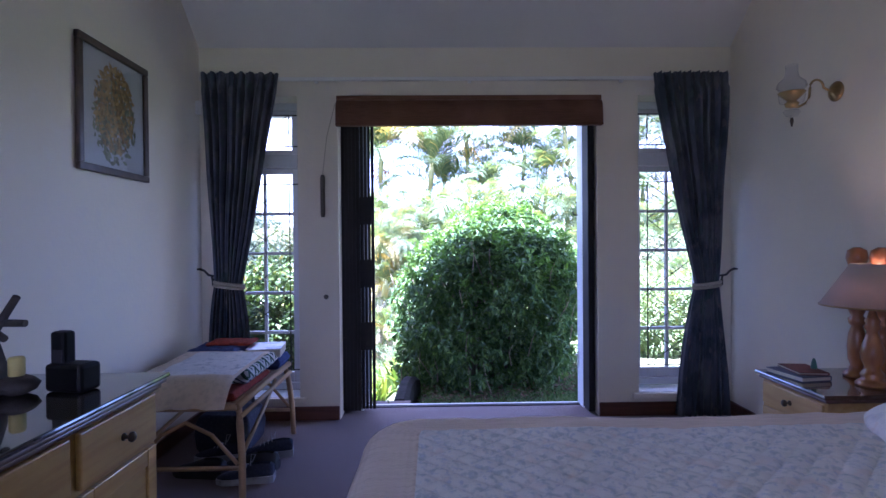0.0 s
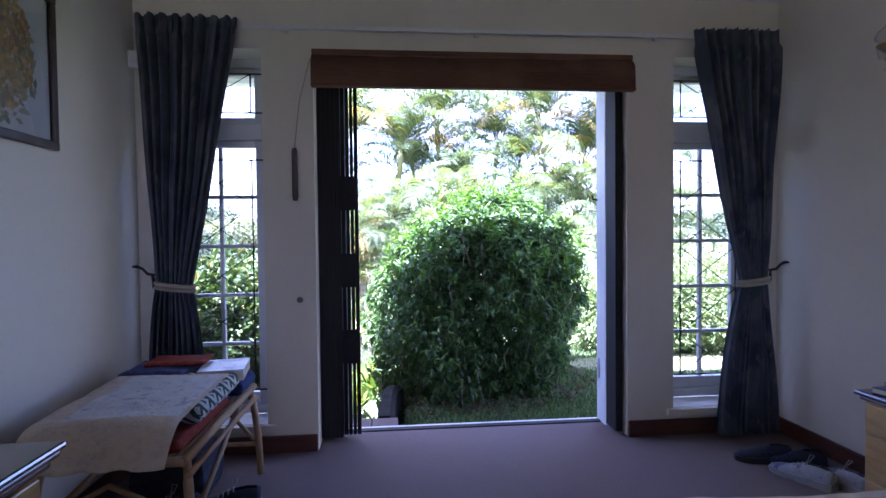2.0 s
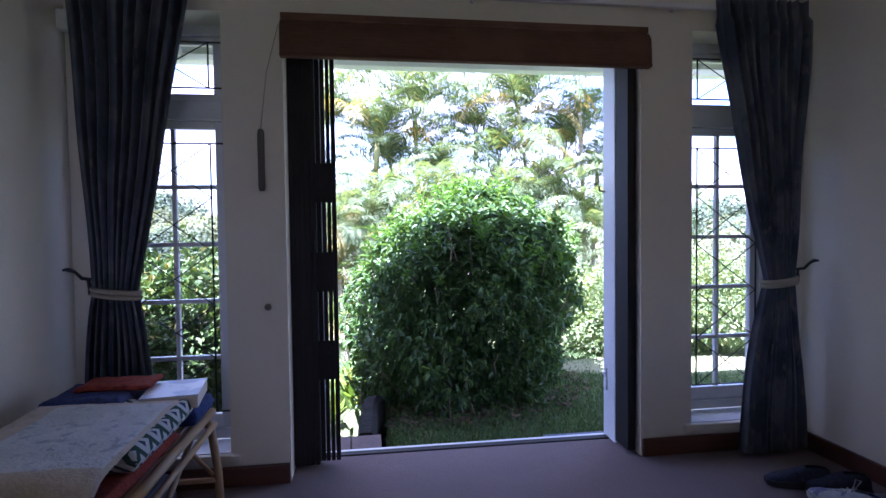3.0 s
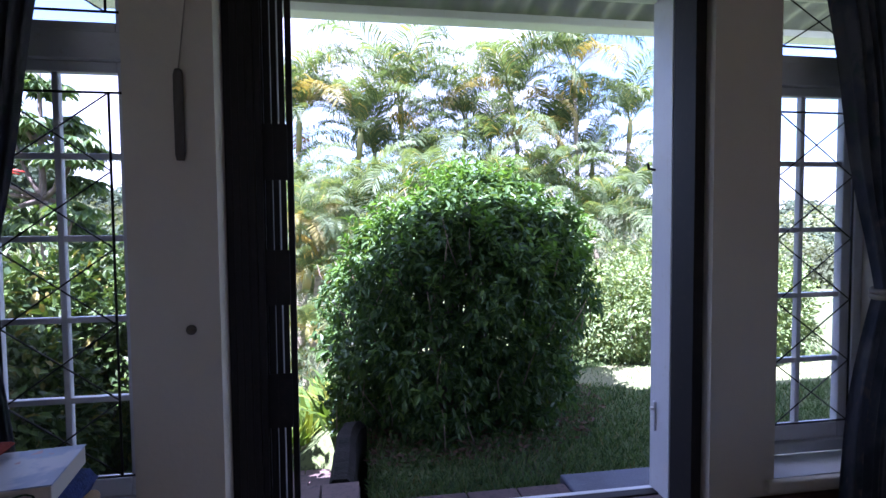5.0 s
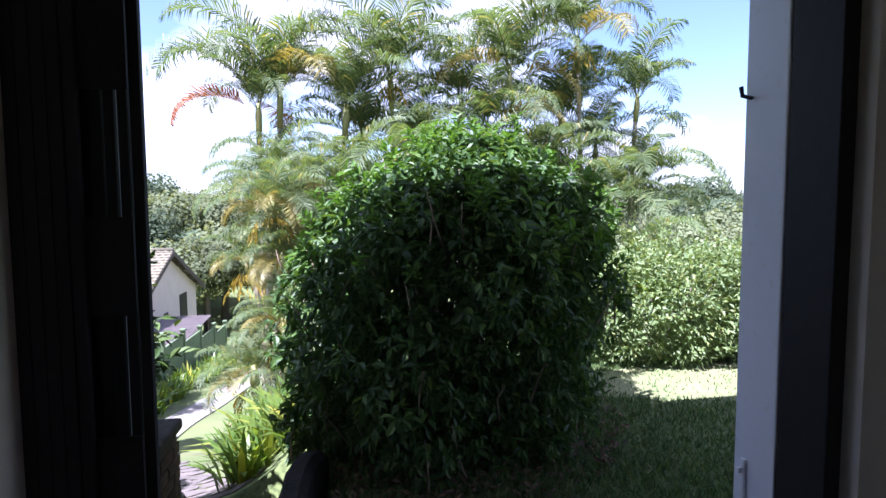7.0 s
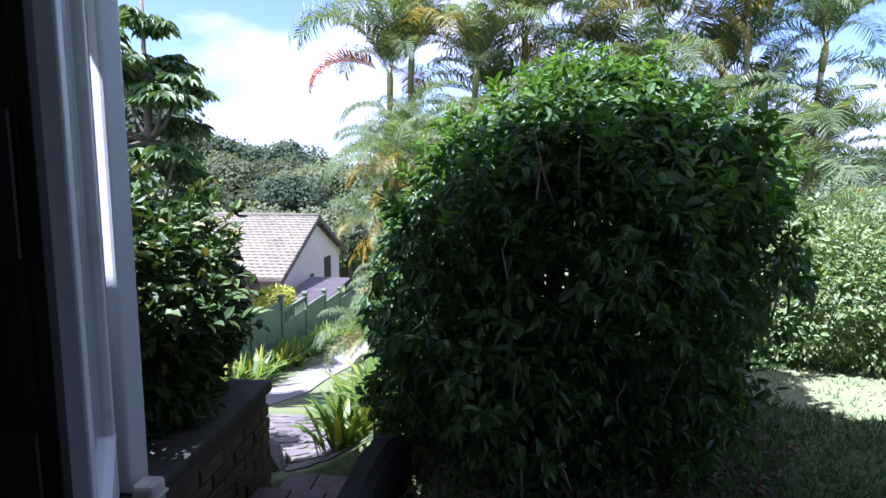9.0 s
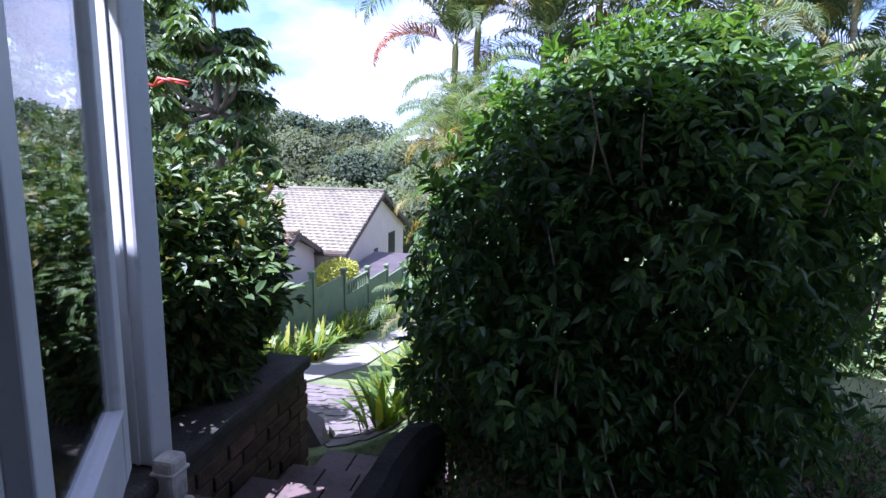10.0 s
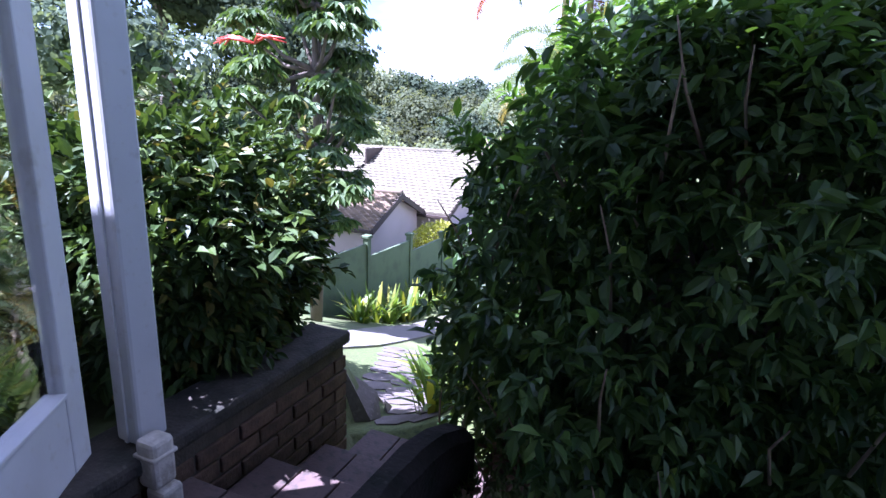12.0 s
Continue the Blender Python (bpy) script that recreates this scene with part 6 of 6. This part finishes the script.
def table_lamp():
    t = thing("table_lamp", "lit bedside lamp with a turned wooden base and cream shade", "table lamp", at=(1.905, 2.245, 0.573))
    part("base", bm_lathe(bmesh.new(), [(0.062, 0.0), (0.064, 0.012), (0.052, 0.024), (0.040, 0.034), (0.046, 0.05), (0.036, 0.066), (0.028, 0.08), (0.040, 0.11), (0.046, 0.14), (0.040, 0.175), (0.026, 0.215), (0.022, 0.24), (0.033, 0.255), (0.024, 0.27), (0.030, 0.285), (0.020, 0.30), (0.012, 0.33), (0.012, 0.40)], 24), M["turned"], t)
    part("bulb", bm_lathe(bmesh.new(), [(0.012, 0.40), (0.016, 0.415), (0.028, 0.44), (0.028, 0.455), (0.018, 0.475), (0.004, 0.482)], 16), bulb_mat, t, "glowing warm bulb")
    part("shade", bm_lathe(bmesh.new(), [(0.196, 0.35), (0.080, 0.535), (0.078, 0.535), (0.194, 0.35)], 40), M["shade"], t)
    part("shade_ring", bm_lathe(bmesh.new(), [(0.197, 0.348), (0.1985, 0.351), (0.197, 0.355), (0.195, 0.351)], 40), M["brass"], t)


table_lamp()
shade_light = new("lamp_light", bpy.data.lights.new("lamp_light", "POINT"))
shade_light.data.energy, shade_light.data.color, shade_light.data.shadow_soft_size = 0.65, (1.0, 0.66, 0.34), 0.025
shade_light.location = (1.868, 2.215, 0.573 + 0.395)

for x, y, s in ((1.975, 2.42, 1.0), (1.99, 2.30, 1.0)):
    bm = bm_lathe(bmesh.new(), [(0.055, 0.0), (0.056, 0.015), (0.034, 0.03), (0.026, 0.05), (0.036, 0.08), (0.040, 0.14), (0.034, 0.20), (0.022, 0.235), (0.034, 0.25), (0.036, 0.27), (0.024, 0.285), (0.034, 0.31), (0.038, 0.38), (0.030, 0.45), (0.020, 0.49), (0.026, 0.50), (0.020, 0.508), (0.036, 0.525), (0.044, 0.555), (0.038, 0.59), (0.014, 0.605)], 20)
    single("turned_post", bm, M["turned"], "tall turned wooden post with a ball top behind the lamp", "wooden ornament", at=(x, y, 0.573), group="turned wooden posts")


def book(x, y, z, w, d, h, turn, mat, label):
    b = thing("book", label, "book", at=(x, y, z), turn=turn)
    part("page_block", box(-w / 2 + 0.002, w / 2 - 0.004, -d / 2 + 0.003, d / 2 - 0.003, 0.003, h - 0.003), M["page"], b)
    part("cover", box(-w / 2, w / 2, -d / 2, d / 2, h - 0.003, h, bevel=0.001), mat, b)
    part("cover", box(-w / 2, w / 2, -d / 2, d / 2, 0, 0.003, bevel=0.001), mat, b)
    part("spine", box(w / 2 - 0.004, w / 2, -d / 2, d / 2, 0.003, h - 0.003), mat, b)


book(1.70, 2.43, 0.574, 0.15, 0.22, 0.022, 8, M["book_blue"], "dark blue paperback lying on the bedside cabinet")
book(1.73, 2.44, 0.597, 0.13, 0.19, 0.012, -6, M["book_red"], "thin red-brown notebook lying on the paperback")
single("ornament", bm_lathe(bmesh.new(), [(0.012, 0), (0.014, 0.006), (0.010, 0.03), (0.006, 0.045), (0.001, 0.05)], 10), M["green_glass"], "small dull green pointed ornament on the notebook", "ornament", at=(1.77, 2.42, 0.610))


# ---- dresser ----
def dresser():
    d = thing("dresser", "pine chest of drawers with a polished dark glass-covered top", "chest of drawers", at=(-0.955, 0.0, 0))
    y0, y1 = 0.30, 1.80
    part("carcass", box(-0.62, -0.022, y0, y1, 0.06, 0.722, bevel=0.004), M["pine"], d)
    part("plinth", box(-0.60, -0.04, y0 + 0.02, y1 - 0.02, 0.0, 0.058), M["mahogany"], d)
    part("moulding", box(-0.625, 0.004, y0 - 0.005, y1 + 0.005, 0.723, 0.741, bevel=0.006), M["mahogany"], d)
    part("moulding", box(-0.63, 0.018, y0 - 0.014, y1 + 0.014, 0.742, 0.758, bevel=0.006), M["mahogany"], d)
    part("top", box(-0.635, 0.028, y0 - 0.02, y1 + 0.02, 0.759, 0.774, bevel=0.006), M["topglass"], d, "polished dark glass top")
    for a, b in ((y0 + 0.03, 0.86), (0.90, 1.345), (1.385, y1 - 0.02)):
        dr = part("drawer", box(-0.0215, -0.004, a, b, 0.555, 0.712, bevel=0.005), M["pine"], d)
        k = handle(dr, 0, 0, 0, M["bronze"])
        k.matrix_basis = pose(-0.004, (a + b) / 2, 0.632, 0, 90, 0)
        fr = bmesh.new()
        for q in ((a, a + 0.055, 0.08, 0.54), (b - 0.055, b, 0.08, 0.54), (a + 0.055, b - 0.055, 0.08, 0.135), (a + 0.055, b - 0.055, 0.485, 0.54)):
            bm_box(fr, -0.0215, -0.005, q[0], q[1], q[2], q[3], bevel=0.004)
        dd = part("door", fr, M["pine"], d)
        part("panel", box(-0.0213, -0.013, a + 0.056, b - 0.056, 0.136, 0.484, bevel=0.003), M["pine"], dd)


dresser()
ph = thing("cordless_phone", "black cordless telephone standing in its charging base", "telephone", at=(-1.135, 1.60, 0.775), turn=-12)
part("base", box(-0.045, 0.085, -0.04, 0.04, 0.0, 0.085, bevel=0.012), M["plastic_black"], ph)
part("handset", box(-0.042, 0.012, -0.022, 0.022, 0.06, 0.18, bevel=0.010), M["plastic_black"], ph)
part("key_pad", box(-0.034, 0.004, -0.0245, -0.0215, 0.075, 0.125, bevel=0.001), M["rubber"], ph)
orn = thing("driftwood_ornament", "dark driftwood ornament of crossed sticks on the dresser", "ornament", at=(-1.34, 1.56, 0.775))
part("body", bm_lathe(bmesh.new(), [(0.05, 0), (0.055, 0.02), (0.045, 0.08), (0.03, 0.14), (0.02, 0.17)], 12), M["driftwood"], orn)
for p in (((0.0, 0, 0.16), (0.085, 0.0, 0.29)), ((-0.06, 0, 0.205), (0.11, 0.0, 0.21)), ((-0.02, 0, 0.19), (0.055, -0.01, 0.165))):
    part("stick", bm_tube(bmesh.new(), [p[0], ((p[0][0] + p[1][0]) / 2, 0.004, (p[0][2] + p[1][2]) / 2 + 0.004), p[1]], [0.014, 0.012, 0.011], 8), M["driftwood"], orn)
single("candle_jar", bm_lathe(bmesh.new(), [(0.020, 0), (0.022, 0.004), (0.022, 0.05), (0.018, 0.056)], 16), M["yellow"], "small pale yellow candle on the dresser", "candle", at=(-1.255, 1.555, 0.83))
single("saucer", bm_lathe(bmesh.new(), [(0.025, 0), (0.05, 0.012), (0.06, 0.03), (0.045, 0.045), (0.026, 0.054)], 20), M["driftwood"], "small dark wooden dish under the candle", "dish", at=(-1.255, 1.555, 0.775))


# ---- bench with blankets ----
def bench():
    b = thing("rattan_bench", "honey-coloured rattan bench with splayed legs, laden with blankets", "bench", at=(-1.18, 2.93, 0))
    w, l, z = 0.24, 0.45, 0.45
    for sx in (-1, 1):
        part("side_rail", bm_tube(bmesh.new(), [(sx * w, -l - 0.01, z), (sx * w, 0, z + 0.006), (sx * w, l + 0.01, z)], 0.017, 10), M["cane_furniture"], b)
        part("side_rail", bm_tube(bmesh.new(), [(sx * (w + 0.012), -l, z - 0.05), (sx * (w + 0.012), l, z - 0.05)], 0.012, 10), M["cane_furniture"], b)
        for sy in (-1, 1):
            part("leg", bm_tube(bmesh.new(), [(sx * (w - 0.01), sy * (l - 0.05), z), (sx * (w + 0.004), sy * (l - 0.02), z - 0.08), (sx * (w + 0.02), sy * (l - 0.0), 0.2), (sx * (w + 0.025), sy * (l + 0.015), 0.0)], 0.0165, 10), M["cane_furniture"], b)
        part("brace", bm_tube(bmesh.new(), [(sx * (w + 0.018), -l, 0.22), (sx * (w - 0.02), 0, 0.30), (sx * (w - 0.03), l * 0.6, z - 0.05)], 0.011, 8), M["cane_furniture"], b)
    for sy in (-1, 1):
        part("end_rail", bm_tube(bmesh.new(), [(-w, sy * l, z), (0, sy * (l + 0.01), z), (w, sy * l, z)], 0.017, 10), M["cane_furniture"], b)
        part("stretcher", bm_tube(bmesh.new(), [(-w - 0.015, sy * l, 0.16), (w + 0.015, sy * l, 0.16)], 0.012, 8), M["cane_furniture"], b)
        part("arch", bm_tube(bmesh.new(), [(-w, sy * (l + 0.002), 0.18), (-w * 0.5, sy * (l + 0.004), 0.32), (0, sy * (l + 0.004), 0.38), (w * 0.5, sy * (l + 0.004), 0.32), (w, sy * (l + 0.002), 0.18)], 0.010, 8), M["cane_furniture"], b)
    for k in range(15):
        x = -w + 0.03 + (2 * w - 0.06) * k / 14
        part("cane_slat", bm_tube(bmesh.new(), [(x, -l, z + 0.003), (x, l, z + 0.003)], 0.009, 6), M["cane_furniture"], b)


bench()


def cloth_slab(name, label, x0, x1, y0, y1, z0, z1, mat, seed, rough=0.008, sag=0.0, category="blanket", scallop=False, hang=0.0, skew=0.0, second=None, layers=0):
    """A folded cloth: soft edges, uneven top; with hang its near end droops."""
    nx, ny = 34, 60
    v, f, mats = [], [], []
    for top in (1, 0):
        for j in range(ny + 1):
            for i in range(nx + 1):
                u, w = i / nx, j / ny
                ex, ey = min(u, 1 - u) * (x1 - x0), min(w, 1 - w) * (y1 - y0)
                e = min(min(ex, ey) / 0.03, 1.0)
                rnd_z = math.sqrt(max(0.0, 1 - (1 - e) ** 2))
                x = x0 + (x1 - x0) * u + skew * (w - 0.5)
                y = y0 + (y1 - y0) * w
                if scallop and j == 0:
                    y -= 0.018 * abs(math.sin(u * math.pi * 4))
                mid = (z0 + z1) / 2
                z = mid + (z1 - mid) * rnd_z if top else mid + (z0 - mid) * rnd_z
                z += rough * noise.noise(Vector((x * 7 + seed, y * 7, 0.5 * seed))) + rough * 0.5 * noise.noise(Vector((x * 19, y * 19 + seed, 0)))
                z -= hang * max(0, 0.22 - w) ** 2 * 20 + sag * math.sin(math.pi * u) * 0.0
                v.append((x, y, z))
    n = (nx + 1) * (ny + 1)
    for s in (0, 1):
        for j in range(ny):
            for i in range(nx):
                a = s * n + j * (nx + 1) + i
                q = (a, a + 1, a + nx + 2, a + nx + 1)
                f.append(q if s == 0 else q[::-1])
                mats.append(1 if second and s == 0 and 5 < i < nx - 1 and 12 < j < ny - 3 else 0)
    for j in range(ny):
        for i in (0, nx):
            a = j * (nx + 1) + i
            f.append((a, a + nx + 1, n + a + nx + 1, n + a))
            mats.append(0)
    for i in range(nx):
        for j in (0, ny):
            a = j * (nx + 1) + i
            f.append((a, a + 1, n + a + 1, n + a))
            mats.append(0)
    me = array_mesh(name, v, f, mat)
    if second:
        me.materials.append(second)
        me.polygons.foreach_set("material_index", mats)
    me.polygons.foreach_set("use_smooth", [True] * len(f))
    ob = new(name, me)
    return tagged(ob, label, category, "blankets on the bench")


cloth_slab("folded_blanket", "rust red wool blanket folded at the bottom of the pile", -1.42, -0.955, 2.50, 3.05, 0.463, 0.505, M["cloth_red"], 2)
cloth_slab("folded_blanket", "green and white zigzag crochet blanket folded on the bench", -1.42, -0.945, 2.66, 3.22, 0.506, 0.575, M["chevron"], 3, 0.005)
cloth_slab("folded_blanket", "deep blue blanket folded at the far end of the bench", -1.44, -0.93, 3.16, 3.40, 0.463, 0.535, M["cloth_blue"], 4)
cloth_slab("folded_tablecloth", "cream scalloped cloth with a white embroidered panel on the pile", -1.45, -0.965, 2.36, 3.12, 0.574, 0.592, M["cloth_cream"], 5, 0.007, scallop=True, hang=0.11, second=M["cloth_white"], skew=-0.02)
cloth_slab("folded_blanket", "small blue cloth folded on top of the pile", -1.47, -1.18, 3.12, 3.38, 0.538, 0.60, M["cloth_blue"], 6)
cloth_slab("folded_blanket", "small rust red cloth tucked beside the curtain", -1.40, -1.12, 3.22, 3.38, 0.60, 0.625, M["cloth_red"], 7)
mag = thing("magazine", "glossy magazine lying on the blankets at the bench end", "magazine", at=(-1.04, 3.26, 0.542), turn=8)
part("page_block", box(-0.10, 0.10, -0.12, 0.12, 0.0, 0.048, bevel=0.003), M["page"], mag)
part("cover", box(-0.102, 0.102, -0.122, 0.122, 0.0485, 0.052, bevel=0.001), M["paper"], mag)


# ---- shoes ----
def shoe(x, y, turn, upper, sole, label, z=0.001, laces=True, size=0.28, category="shoe", group="shoes"):
    s = thing("sports_shoe", label, category, at=(x, y, z), turn=turn, group=group)
    rows = ((0.0, 0.030, 0.085), (0.06, 0.036, 0.095), (0.2, 0.037, 0.10), (0.38, 0.036, 0.095), (0.55, 0.041, 0.078), (0.72, 0.046, 0.058), (0.88, 0.040, 0.048), (1.0, 0.014, 0.034))
    bm = bmesh.new()
    rings = []
    for u, w, h in rows:
        ring = []
        for k in range(12):
            a = math.pi * k / 11
            ring.append(bm.verts.new((w * math.cos(a), (u - 0.5) * size, 0.022 + (h - 0.022) * math.sin(a) ** 0.7)))
        rings.append(ring)
    for i, (a, b) in enumerate(zip(rings, rings[1:])):
        for k in range(11):
            if 0 < i < 3 and 4 <= k <= 6:
                continue
            bm.faces.new((a[k], a[k + 1], b[k + 1], b[k])).smooth = True
    bm.faces.new(rings[0])
    bm.faces.new(rings[-1])
    part("upper", bm, upper, s)
    so = bmesh.new()
    lo, hi = [], []
    for sg in (1, -1):
        for u, w, h in (rows if sg > 0 else rows[::-1]):
            lo.append(so.verts.new((sg * (w + 0.004), (u - 0.5) * size * 1.02, 0.0)))
            hi.append(so.verts.new((sg * (w + 0.006), (u - 0.5) * size * 1.03, 0.026 + 0.012 * (1 - u))))
    n = len(lo)
    for i in range(n):
        so.faces.new((lo[i], lo[(i + 1) % n], hi[(i + 1) % n], hi[i]))
    so.faces.new(hi)
    so.faces.new(lo[::-1])
    part("sole", so, sole, s)
    part("lining", box(-0.024, 0.024, -0.42 * size, -0.14 * size, 0.04, 0.07, bevel=0.008), M["rubber"], s)
    if laces:
        for k in range(4):
            yy = (-0.10 + 0.075 * k) * size
            hh = 0.098 - 0.010 * k
            part("lace", bm_tube(bmesh.new(), [(-0.024, yy, hh - 0.008), (0, yy + 0.004, hh + 0.002), (0.024, yy, hh - 0.008)], 0.0028, 6), M["shoe_white"], s)
        part("lace_loop", bm_tube(bmesh.new(), [(0, -0.12 * size, 0.10), (0.03, -0.15 * size, 0.125), (0.045, -0.06 * size, 0.12), (0.01, -0.08 * size, 0.10)], 0.0026, 6), M["shoe_white"], s)
    return s


shoe(1.72, 3.02, 25, M["silver_shoe"], M["shoe_white"], "silver and blue running shoe with loose white laces", group="running shoes by the wall")
shoe(1.85, 2.95, 12, M["silver_shoe"], M["shoe_white"], "silver and blue running shoe with loose white laces", group="running shoes by the wall")
shoe(1.68, 3.24, 70, M["navy"], M["rubber"], "dark navy slipper on the carpet by the curtain", laces=False, size=0.26, category="slipper", group="slippers by the curtain")
shoe(1.80, 3.16, 62, M["navy"], M["rubber"], "dark navy slipper on the carpet by the curtain", laces=False, size=0.26, category="slipper", group="slippers by the curtain")
for x, y, t, u in ((-0.98, 2.70, 95, "navy"), (-1.00, 2.86, 84, "rubber"), (-0.97, 3.03, 100, "navy"), (-1.25, 2.78, 80, "rubber"), (-1.22, 3.0, 95, "navy")):
    shoe(x, y, t, M[u], M["shoe_white"] if u == "navy" else M["rubber"], "dark sports shoe stored on the carpet under the bench", laces=u == "navy", group="shoes under the bench")
cloth_slab("travel_bag", "dark soft bag lying on the carpet under the bench", -1.40, -1.08, 3.06, 3.36, 0.002, 0.22, M["navy"], 9, 0.015, category="bag")
